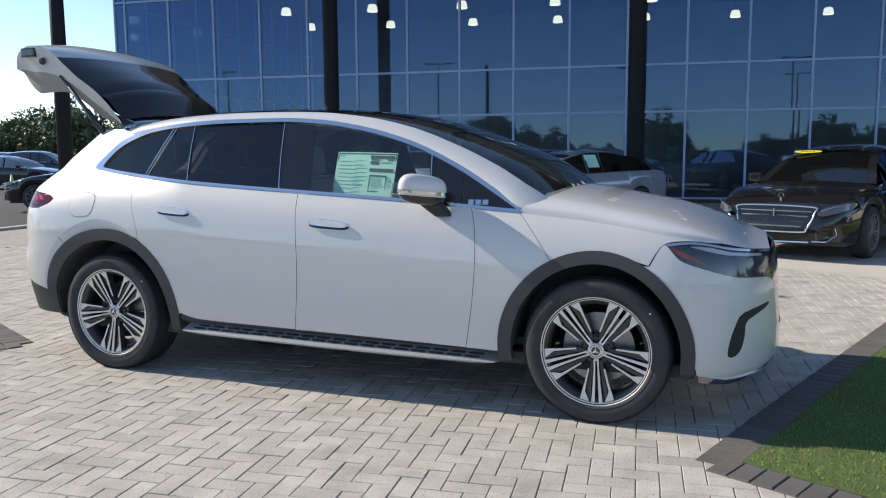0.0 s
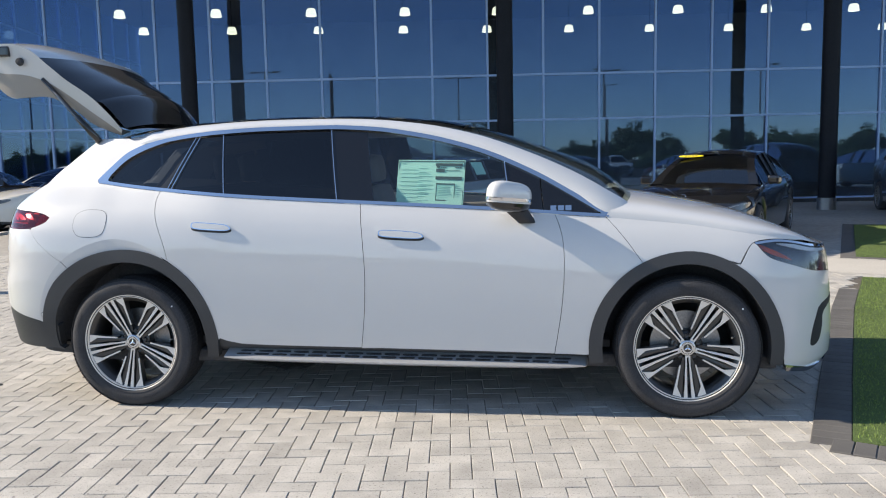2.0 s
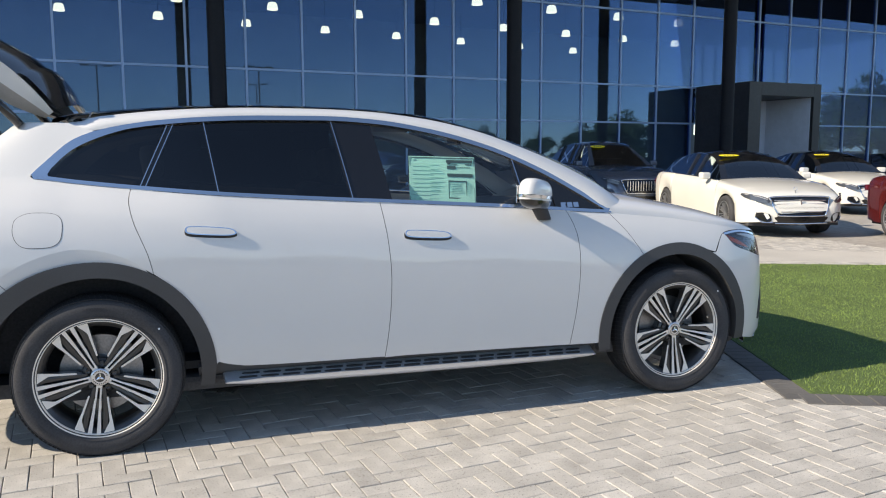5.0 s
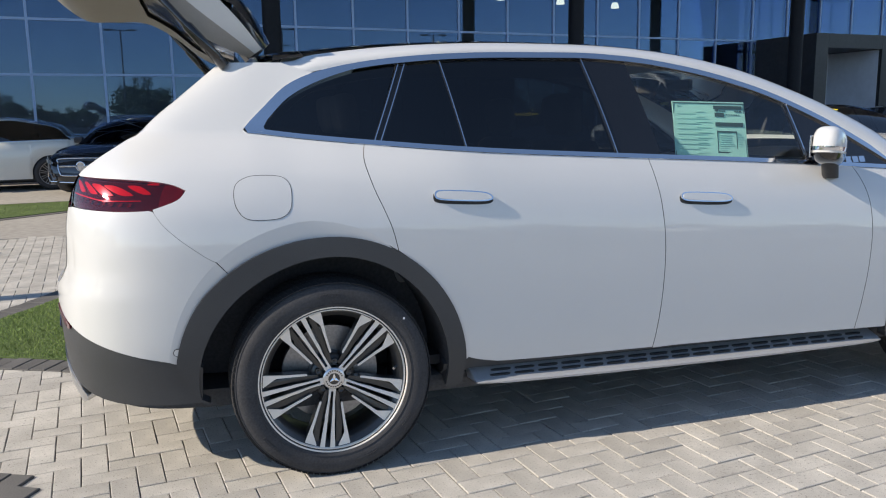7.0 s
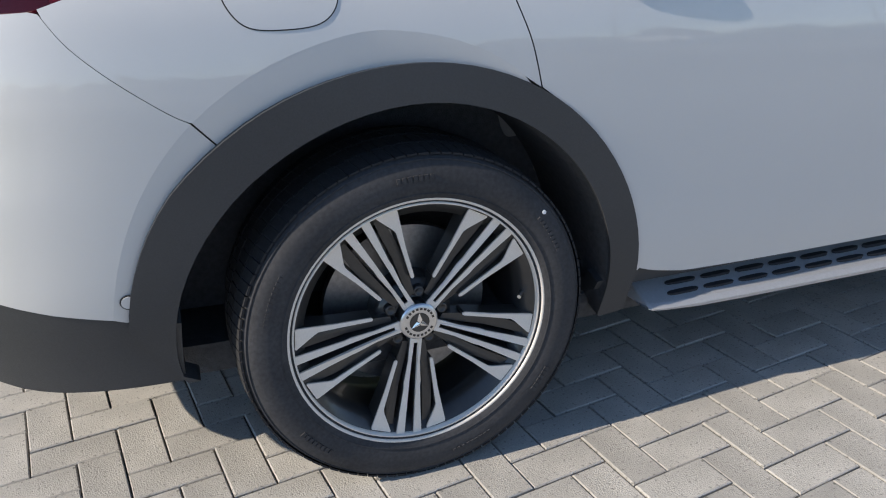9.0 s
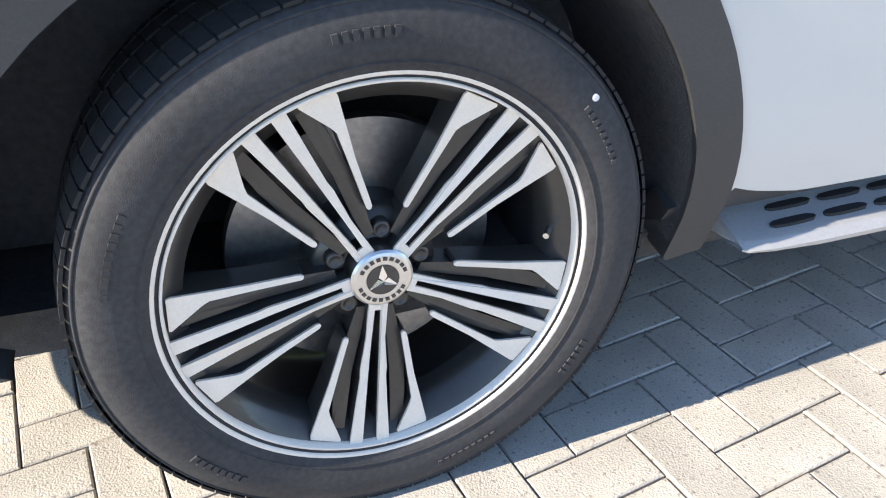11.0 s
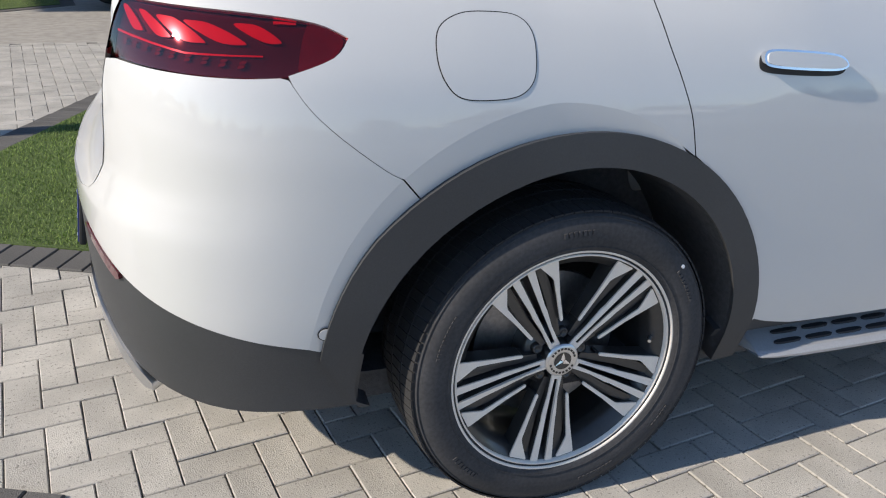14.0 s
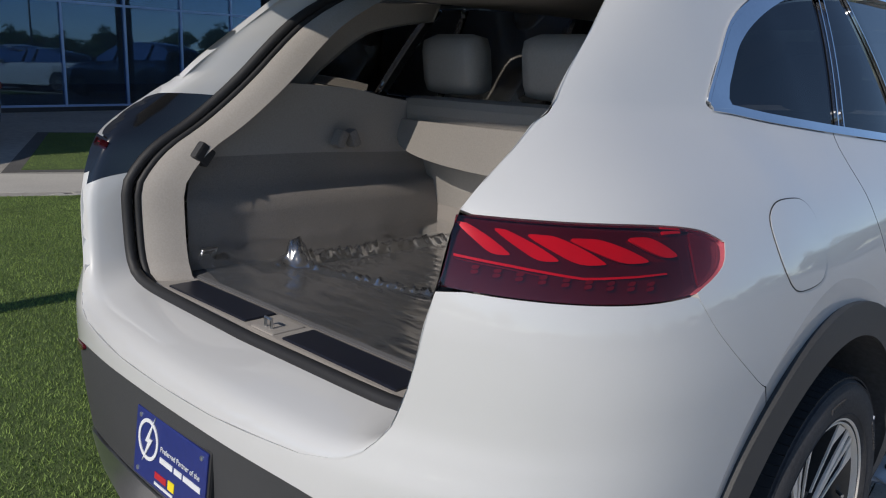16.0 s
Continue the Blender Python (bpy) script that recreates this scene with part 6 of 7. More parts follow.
gate_sheet("outer_skin", gate_point, WHITE, "white painted tailgate skin", 0, SPLIT)
gate_sheet("rear_window", gate_point, GLOSSBLACK, "dark rear window", SPLIT, NROW - 9)
gate_sheet("spoiler", lambda i, t: tuple(Vector(gate_point(i, t)) + Vector((0.02, 0, 0.012)) * min(1.0, (i - NROW + 10) / 2)), GLOSSBLACK, "gloss black roof spoiler", NROW - 9, NROW - 1)
gate_sheet("inner_trim", inner_point, BEIGE, "beige inner tailgate trim", 0, SPLIT + 3)
gate_sheet("inner_trim", inner_point, BEIGE, "beige inner tailgate trim", SPLIT + 3, NROW - 1, -1.0, -0.72)
gate_sheet("inner_trim", inner_point, BEIGE, "beige inner tailgate trim", SPLIT + 3, NROW - 1, 0.72, 1.0)
gate_sheet("window_inside", lambda i, t: tuple(Vector(inner_point(i, t)) + Vector((0, 0, 0.012))), GLOSSBLACK, "dark rear window", SPLIT + 3, NROW - 1, -0.74, 0.74)
for side in (-1, 1):
    outer = [Vector(gate_point(i, side)) for i in range(NROW)]
    lower = [Vector(inner_point(i, side)) for i in range(NROW)]
    lip = [o.lerp(q, 0.55) + Vector((0, side * 0.006, 0)) for o, q in zip(outer, lower)]
    part("edge_panel", band(outer, lip), WHITE, gate, "white tailgate edge", smooth=True)
    part("edge_trim", band(lip, lower, 3), BEIGE, gate, "beige tailgate side trim", smooth=True)
    part("gate_lamp", box((-2.60, side * 0.61, 2.125), (-2.47, side * 0.655, 2.19), 0.012), GLOSSBLACK, gate, "black end of the rear light bar")
    part("buffer", lathe([(0.0, 0.02), (0.02, 0.018), (0.026, 0.0)], 16, "y", Matrix.Translation((-2.40, side * 0.645, 2.09)) @ pose(0, 0, 0, 0, 0, 0 if side > 0 else 180)), RUBBER, gate, "round black buffer")
    part("gate_strut", tube([(-1.93, side * 0.60, 1.585), (-2.06, side * 0.605, 1.735), (-2.07, side * 0.605, 1.745), (-2.28, side * 0.61, 1.985)], [0.021, 0.021, 0.014, 0.014], 12), GLOSSBLACK, gate, "black gas strut", smooth=True)

# ---- other cars on the forecourt ----
def paint(name, c, metal=0.0):
    return material(name, c, 0.16, metal=metal, coat=0.8, spec=0.35, vary=0.03, scale=300, blotch=0.03)


P_BLACK, P_WHITE, P_SILVER = paint("black_paint", (0.010, 0.010, 0.011)), paint("cream_white_paint", (0.72, 0.70, 0.64)), paint("silver_blue_paint", (0.33, 0.37, 0.43), 0.2)
P_GREY, P_DARK, P_BLUE, P_RED = paint("grey_paint", (0.13, 0.15, 0.19), 0.4), paint("charcoal_paint", (0.03, 0.033, 0.04), 0.3), paint("dark_blue_paint", (0.02, 0.035, 0.07), 0.3), paint("dark_red_paint", (0.09, 0.012, 0.012), 0.2)
CARGLASS = pane_glass("car_glass", (0.05, 0.06, 0.075), 0.12, 0.85)
CARSCREEN = pane_glass("car_screen_glass", (0.10, 0.12, 0.15), 0.14, 0.85)
SPOKES = material("grey_alloy", (0.34, 0.34, 0.35), 0.35, metal=0.6, vary=0.06, scale=80)


def shared_mesh(name, bm, mat, smooth=True):
    me = bpy.data.meshes.new(name)
    bm.to_mesh(me)
    bm.free()
    for m in mat if isinstance(mat, (list, tuple)) else [mat]:
        me.materials.append(m)
    if smooth:
        me.shade_smooth()
    return me


TYRE_ME = shared_mesh("car_tyre", lathe([(0.235, -0.10), (0.26, -0.118), (0.30, -0.118), (0.335, -0.10), (0.345, -0.06), (0.345, 0.06), (0.335, 0.10), (0.235, 0.10)], 40), RUBBER)
RIM_ME = shared_mesh("car_rim_barrel", lathe([(0.245, -0.108), (0.238, -0.112), (0.228, -0.10), (0.22, 0.05), (0.0, 0.06)], 36), RIMBLACK)
bm = bmesh.new()
for k in range(10):
    for sg in (-1, 1):
        spoke(bm, [(0.03, sg * 0.004), (0.12, sg * 0.012), (0.235, sg * 0.018), (0.235, sg * 0.034), (0.12, sg * 0.021), (0.03, sg * 0.010)][::-sg], -0.085, -0.06, 2 * math.pi * k / 10, 0)
add_lathe(bm, [(0.0, -0.092), (0.04, -0.090), (0.045, -0.06)], 24)
add_lathe(bm, [(0.246, -0.104), (0.243, -0.116), (0.232, -0.114), (0.230, -0.10)], 40)
SPOKE_ME = shared_mesh("car_spokes", bm, SPOKES, False)


def linked(name, me, parent, m=None, label=""):
    ob = new(name, me)
    ob.parent = parent
    if m is not None:
        ob.matrix_basis = m
    if label:
        ob["label"] = label
    return ob


def saloon(name, m, pnt, label, group="", L=5.1, W=1.90, H=1.48, tall=False, grille="bars", oval=True, sticker=False, roof=None, detail=True):
    """A parked car, its front towards +x: body, glass, lamps, grille, wheels."""
    car = thing(name, m, label, "car", group)
    up = 0.18 if tall else 0.0
    k = L / 5.1
    ZD = curve((-2.55, 0.70), (-2.50, 0.93 + up), (-2.35, 1.02 + up), (-2.0, 1.05 + up), (-1.2, 1.04 + up), (0.5, 0.99 + up), (1.05, 0.96 + up), (1.6, 0.90 + up), (2.1, 0.80 + up * 0.8), (2.42, 0.68 + up * 0.6), (2.55, 0.52))
    HW = curve((-2.55, 0.66), (-2.48, 0.80), (-2.3, 0.885), (-1.8, 0.935), (0.0, 0.95), (1.4, 0.945), (2.0, 0.905), (2.3, 0.83), (2.46, 0.72), (2.55, 0.60))
    RX, FX, AR = -1.52, 1.58, 0.385

    def low(x):
        z = 0.24 + 0.05 * max(0.0, abs(x) - 2.1) * 2
        for c in (RX, FX):
            if abs(x - c) < AR:
                z = max(z, 0.335 + math.sqrt(AR * AR - (x - c) ** 2))
        return z

    xs = sorted(set([round(v, 3) for v in np.linspace(-2.55, 2.55, 60)] + [round(c + AR * math.cos(a), 3) for c in (RX, FX) for a in np.linspace(0.01, math.pi - 0.01, 17)]))
    sect = [(0.0, 0.965), (0.25, 0.99), (0.5, 1.0), (0.72, 0.995), (0.88, 0.97), (0.97, 0.92), (1.0, 0.84), (1.02, 0.6), (1.035, 0.3), (1.04, 0.0)]
    bm = bmesh.new()
    grid = []
    for x in xs:
        zl, zd, hw = low(x), ZD(x), HW(x) * W / 1.9
        zd = max(zd, zl + 0.06)
        half = [(hw * f, zl + (zd - zl) * min(t, 1.0) + max(0, t - 1.0) * 0.9) for t, f in sect]
        grid.append([bm.verts.new((x * k, -y, z)) for y, z in half] + [bm.verts.new((x * k, y, z)) for y, z in half[-2::-1]])
    for a, b in zip(grid, grid[1:]):
        for i in range(len(a) - 1):
            bm.faces.new((a[i], b[i], b[i + 1], a[i + 1]))
    bm.faces.new(grid[0])
    bm.faces.new(grid[-1][::-1])
    bmesh.ops.recalc_face_normals(bm, faces=bm.faces)
    part("body", bm, pnt, car, smooth=True)
    # cabin
    back, fore = (-2.42, 1.12) if tall else (-1.95, 1.12)
    roofz = curve((back, 1.02 + up), (back + 0.28, 1.30 + up), (back + 0.75, H - 0.07), (-0.75, H), (-0.15, H - 0.01), (0.2, H - 0.07), (0.65, 1.26 + up * 0.9), (fore, 0.97 + up))
    bmg, bmr, bms, bmb = bmesh.new(), bmesh.new(), bmesh.new(), bmesh.new()
    rows = []
    for x in np.linspace(back, fore, 40):
        zb, zr = ZD(x) - 0.02, max(roofz(x), ZD(x) - 0.01)
        f = min(1.0, max(0.0, (zr - zb) / 0.45))
        y0 = HW(x) * 0.90 * W / 1.9
        y1 = y0 - 0.24 * f - 0.02
        rows.append((x * k, y0, zb, y1, zr, f))
    for side in (-1, 1):
        prev = None
        for x, y0, zb, y1, zr, f in rows:
            row = [bmg.verts.new((x, side * (y0 + (y1 - y0) * t), zb + (zr - zb - 0.03 * f) * t)) for t in (0, 0.5, 1.0)]
            if prev:
                for i in range(2):
                    bmg.faces.new((prev[i], prev[i + 1], row[i + 1], row[i]))
            prev = row
    crown = lambda r, t: (r[0], r[3] * t, r[4] - 0.03 * r[5] + (0.03 * r[5] + 0.035 * r[5]) * (1 - abs(t) ** 2.2))
    for a, b in zip(rows, rows[1:]):
        mid = (a[0] + b[0]) / 2 / k
        on_roof = back + 0.66 < mid < 0.27
        for i in range(12):
            t0, t1 = -1 + i / 6, -1 + (i + 1) / 6
            target = bmr if on_roof or i in (0, 11) else bms if mid > -0.4 else bmb
            target.faces.new([target.verts.new(crown(*q)) for q in ((a, t0), (a, t1), (b, t1), (b, t0))])
    for bb in (bmr, bms, bmb):
        bmesh.ops.remove_doubles(bb, verts=bb.verts, dist=1e-4)
        bmesh.ops.recalc_face_normals(bb, faces=bb.faces)
    part("side_glass", bmg, CARGLASS, car, "dark side windows", smooth=True)
    part("roof", bmr, roof or pnt, car, smooth=True)
    part("windscreen", bms, CARSCREEN, car, "dark windscreen", smooth=True)
    part("rear_window", bmb, CARSCREEN, car, "dark rear window", smooth=True)
    for side in (-1, 1):
        for xc in (-0.42, 0.02) if not tall else (-1.35, -0.42, 0.02):
            zb = ZD(xc)
            y0 = HW(xc) * 0.90 * W / 1.9
            part("pillar", tube([(xc * k, side * (y0 + 0.003), zb), ((xc - 0.05) * k, side * (y0 - 0.235), roofz(xc) - 0.035)], 0.028, 6), GLOSSBLACK, car)
        part("belt_trim", tube([(x * k, side * (HW(x) * 0.905 * W / 1.9 + 0.004), ZD(x) - 0.012) for x in np.linspace(back + 0.15, fore - 0.05, 16)], 0.010, 6), CHROME, car, "chrome belt line")
        mir = part("door_mirror", box((0.0, -0.09, -0.06), (0.15, 0.09, 0.07), 0.035, pose(0.72 * k, side * (W / 2 + 0.06), 1.02 + up, 0, 0, side * -12)), pnt, car)
        # headlamps follow the corner
        pts = [(0.55, 0.63), (0.62, 0.70), (0.78, 0.745), (0.875, 0.755), (0.86, 0.69), (0.75, 0.635), (0.62, 0.60)]
        def corner(y):
            lo, hi = 1.4, 2.55
            for _ in range(30):
                md = (lo + hi) / 2
                lo, hi = (md, hi) if HW(md) > y else (lo, md)
            return (lo + hi) / 2
        bm = bmesh.new()
        outer = [bm.verts.new((corner(y) * k * 1.002 + 0.012 - 0.35 * max(0, z + up * 0.7 - 0.66 - up * 0.7), side * y * W / 1.9 * 1.004, z + up * 0.7)) for y, z in rounded(pts, 4, True)]
        bm.faces.new(outer)
        bmesh.ops.triangulate(bm, faces=bm.faces[:])
        part("headlamp", bm, LAMPGREY, car, "dark glassy headlamp")
        part("lamp_line", tube([(corner(y) * k * 1.002 + 0.02 - 0.35 * max(0, z - 0.66), side * y * W / 1.9 * 1.01, z + up * 0.7) for y, z in ((0.60, 0.665), (0.72, 0.715), (0.85, 0.742))], 0.006, 6), SPOKES, car)
        part("side_intake", prism(rounded([(0.52, 0.30), (0.56, 0.42), (0.72, 0.44), (0.74, 0.36), (0.64, 0.29)], 3, True), 0.0, 0.03, lambda a, b, h: ((corner(min(a, 0.86)) - 0.02) * k + h, side * a * W / 1.9, b + up * 0.3)), GLOSSBLACK, car, "black side intake")
        part("intake_trim", tube([((corner(min(a, 0.86)) + 0.0) * k + 0.015, side * a * W / 1.9, b + up * 0.3) for a, b in ((0.50, 0.275), (0.66, 0.275), (0.755, 0.36), (0.735, 0.45))], 0.008, 6), CHROME, car)
        part("tail_lamp", box((-2.53 * k, side * 0.50, 0.78 + up), (-2.44 * k, side * 0.84, 0.88 + up), 0.02), REDLENS, car, "red tail lamp")
    nose = 2.55 * k
    zg = up * 0.7
    frame_pts = rounded([(-0.50, 0.63), (-0.44, 0.705), (0.44, 0.705), (0.50, 0.63), (0.43, 0.43), (0.33, 0.385), (-0.33, 0.385), (-0.43, 0.43)], 4, True)
    lean = lambda b: -0.10 * max(0.0, b - 0.45) / 0.25
    part("grille", prism(frame_pts, -0.06, 0.012, lambda a, b, h: (nose + h + lean(b), a, b + zg)), GLOSSBLACK, car, "dark grille")
    part("grille_frame", tube([(nose + 0.018 + lean(b), a, b + zg) for a, b in frame_pts + frame_pts[:1]], 0.013, 8), CHROME, car, "chrome grille frame", smooth=True)
    if grille == "bars":
        for b in (0.455, 0.52, 0.585, 0.645):
            w = 0.36 + 0.10 * (b - 0.45) / 0.2
            part("grille_bar", box((nose + lean(b) + 0.005, -w, b + zg - 0.007), (nose + lean(b) + 0.028, w, b + zg + 0.007), 0.003), CHROME, car)
        part("grille_bar", box((nose + lean(0.55) + 0.008, -0.009, 0.43 + zg), (nose + lean(0.55) + 0.026, 0.009, 0.675 + zg), 0.003), CHROME, car)
        part("hood_mark", tube([(nose - 0.24, 0, 0.70 + zg), (nose - 0.24, 0, 0.80 + zg)], 0.008, 8), CHROME, car)
        part("hood_mark", lathe([(0.032, -0.004), (0.036, 0.0), (0.032, 0.004), (0.028, 0.0)], 20, "y", Matrix.Translation((nose - 0.24, 0, 0.835 + zg)) @ pose(0, 0, 0, 0, 0, 90), True), CHROME, car)
    elif grille == "slats":
        for i in range(13):
            y = -0.40 + i * 0.0667
            part("grille_bar", box((nose + 0.0, y - 0.008, 0.44 + zg), (nose + 0.02, y + 0.008, 0.67 + zg), 0.003, None), CHROME, car)
    else:
        part("grille_bar", box((nose - 0.01, -0.44, 0.55 + zg), (nose + 0.014, 0.44, 0.575 + zg), 0.004), CHROME, car)
        part("grille_mark", lathe([(0.0, 0.0), (0.075, 0.0), (0.085, 0.01), (0.095, 0.006), (0.095, -0.01)], 32, "z", Matrix.Translation((nose + 0.012, 0, 0.56 + zg)) @ pose(0, 0, 0, 0, 90, 0)), CHROME, car, "round chrome mark")
    part("lower_intake", prism(rounded([(-0.42, 0.30), (-0.40, 0.38), (0.40, 0.38), (0.42, 0.30), (0.3, 0.265), (-0.3, 0.265)], 3, True), -0.04, 0.01, lambda a, b, h: (nose + h, a, b + up * 0.3)), GLOSSBLACK, car, "black lower intake")
    part("intake_trim", tube([(nose + 0.005, -0.46, 0.262), (nose + 0.018, 0.0, 0.250), (nose + 0.005, 0.46, 0.262)], 0.010, 6), CHROME, car)
    for cx in (RX, FX):
        for side in (-1, 1):
            w = new("wheel")
            w.parent = car
            w.matrix_basis = pose(cx * k, side * (W / 2 - 0.125), 0.345, 0, 0, 0 if side < 0 else 180)
            linked("tyre", TYRE_ME, w)
            linked("rim", RIM_ME, w)
            linked("spokes", SPOKE_ME, w, pose(0, 0, 0, 0, (cx * 40) % 360, 0))
    part("underbody", box((-2.3 * k, -0.8, 0.20), (2.3 * k, 0.8, 0.30)), LINER, car)
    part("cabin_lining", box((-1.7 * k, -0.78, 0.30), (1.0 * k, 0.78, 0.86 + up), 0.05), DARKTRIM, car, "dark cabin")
    for sx, sy in ((0.0, -0.38), (0.0, 0.38), (-0.95, -0.38), (-0.95, 0.38)):
        part("seat_back", box((sx * k - 0.35, sy - 0.22, 0.8 + up), (sx * k - 0.22, sy + 0.22, 1.18 + up * 0.8), 0.05), SEAT, car)
    # stickers on the glass
    def on_screen(y, t):
        x = 0.27 + (1.05 - 0.27) * t
        z = roofz(x) + 0.045
        e = 0.02
        slope = (roofz(x + e) - roofz(x - e)) / (2 * e)
        return Vector((x * k, y, z)), slope
    if oval:
        p, slope = on_screen(-0.36, 0.16)
        rot = Matrix.Translation(p) @ pose(0, 0, 0, 0, -math.degrees(math.atan(slope)), 0)
        ring = [(0.055 * math.sin(a), 0.20 * math.cos(a)) for a in np.linspace(0, 2 * math.pi, 28, endpoint=False)]
        part("yellow_oval", prism(ring, 0.0, 0.006, lambda a, b, h: rot @ Vector((a, b, h))), YELLOW, car, "yellow oval windscreen sticker")
        for i in range(4):
            part("oval_bar", prism([(-0.02, -0.10 + i * 0.055), (-0.02, -0.065 + i * 0.055), (0.02, -0.065 + i * 0.055), (0.02, -0.10 + i * 0.055)], 0.006, 0.008, lambda a, b, h: rot @ Vector((a, b, h))), INK, car)
    if sticker:
        for side in (-1, 1):
            y0 = HW(-0.1) * 0.90 * W / 1.9
            part("window_sheet", prism([(-0.35, 0.25), (0.0, 0.25), (0.0, 0.85), (-0.35, 0.85)], 0, 0.004, lambda a, b, h: (a * k, side * (y0 - 0.24 * b + 0.006 + h), ZD(-0.1) + 0.42 * b)), PAPER, car, "pale green price sheet")
    return car


FC = "cars on the forecourt"
saloon("sedan", pose(3.68, 8.57, 0, 0, 0, -113), P_BLACK, "black luxury sedan with a chrome grille and yellow windscreen sticker", FC, L=5.2)
saloon("sedan", pose(9.48, 8.35, 0, 0, 0, -105), P_WHITE, "cream-white luxury sedan with black roof and yellow sticker", FC, L=5.2, roof=GLOSSBLACK)
saloon("sedan", pose(14.9, 11.6, 0, 0, 0, -106), P_WHITE, "white sedan parked beside the entrance", FC, L=5.0, roof=GLOSSBLACK)
saloon("sedan", pose(10.75, 3.6, 0, 0, 0, -104), P_RED, "dark red-black sedan at the edge of the forecourt", FC, L=5.0, oval=False)
saloon("sedan", pose(-1.25, 11.2, 0, 0, 0, -126), P_SILVER, "silver-blue sedan with a price sheet and yellow sticker", FC, L=4.75, W=1.84, H=1.44, grille="one", sticker=True)
saloon("sport_utility", pose(9.53, 13.69, 0, 0, 0, -98), P_GREY, "grey SUV with vertical grille slats under the canopy", FC, L=4.85, W=1.95, H=1.74, tall=True, grille="slats")
saloon("sedan", pose(-6.55, 15.2, 0, 0, 0, 188), P_WHITE, "white sedan standing before the glass wall", FC, L=4.9)
saloon("sedan", pose(-3.19, 14.8, 0, 0, 0, -114), P_DARK, "charcoal sedan in the shade of the canopy", FC, L=4.8, grille="one", oval=False)
saloon("sedan", pose(-13.9, 11.9, 0, 0, 0, 204), P_BLACK, "black sedan parked beyond the pole", FC, L=5.0, oval=False)
saloon("sedan", pose(-11.0, 13.2, 0, 0, 0, -116), P_WHITE, "white sedan near the corner of the showroom", FC, L=4.9, oval=False)
saloon("sport_utility", pose(14.5, -2.6, 0, 0, 0, 172), P_WHITE, "white SUV parked across the forecourt", FC, L=4.8, H=1.68, tall=True, grille="slats", oval=False)

LOT = "cars in the far car park"
first = {}
for i, (x, y, r, p, tall) in enumerate(((-28.5, 21.5, 20, P_DARK, 0), (-31.5, 26.0, 25, P_BLUE, 1), (-36, 27, 20, P_SILVER, 0), (-33, 34, 25, P_BLACK, 1), (-42, 33, 20, P_GREY, 1), (-38, 42, 20, P_WHITE, 1), (-26, 31, 200, P_BLUE, 0),
                                       (-14, -22, 85, P_DARK, 1), (-8, -23, 92, P_GREY, 0), (2, -24, 88, P_BLACK, 1), (9, -22, 95, P_BLUE, 0), (16, -24, 90, P_WHITE, 1), (24, -22, 88, P_DARK, 0), (-20, -24, 90, P_WHITE, 0))):
    key = (p.name, tall)
    m = pose(x, y, -0.05, 0, 0, r)
    if key in first:
        copy_thing(first[key], m)
    else:
        colour = p.name.replace("_paint", "").replace("_", " ")
        first[key] = saloon("sport_utility" if tall else "sedan", m, p, colour + " car parked in the far car park", LOT, L=4.8, H=1.7 if tall else 1.46, tall=bool(tall), grille="one", oval=False)

# ---- trees, lamp posts, the far side of the car park ----
BARK = material("bark", (0.13, 0.10, 0.08), 0.9, vary=0.3, scale=20, bump=0.6, bump_scale=40, blotch=0.2)
LEAF = material("leaves", (0.11, 0.155, 0.06), 0.6, vary=0.25, scale=4, per_island=0.45, blotch=0.2, blotch_scale=0.6)
LEAFDARK = material("dark_leaves", (0.08, 0.115, 0.045), 0.6, vary=0.25, scale=4, per_island=0.45, blotch=0.2, blotch_scale=0.6)


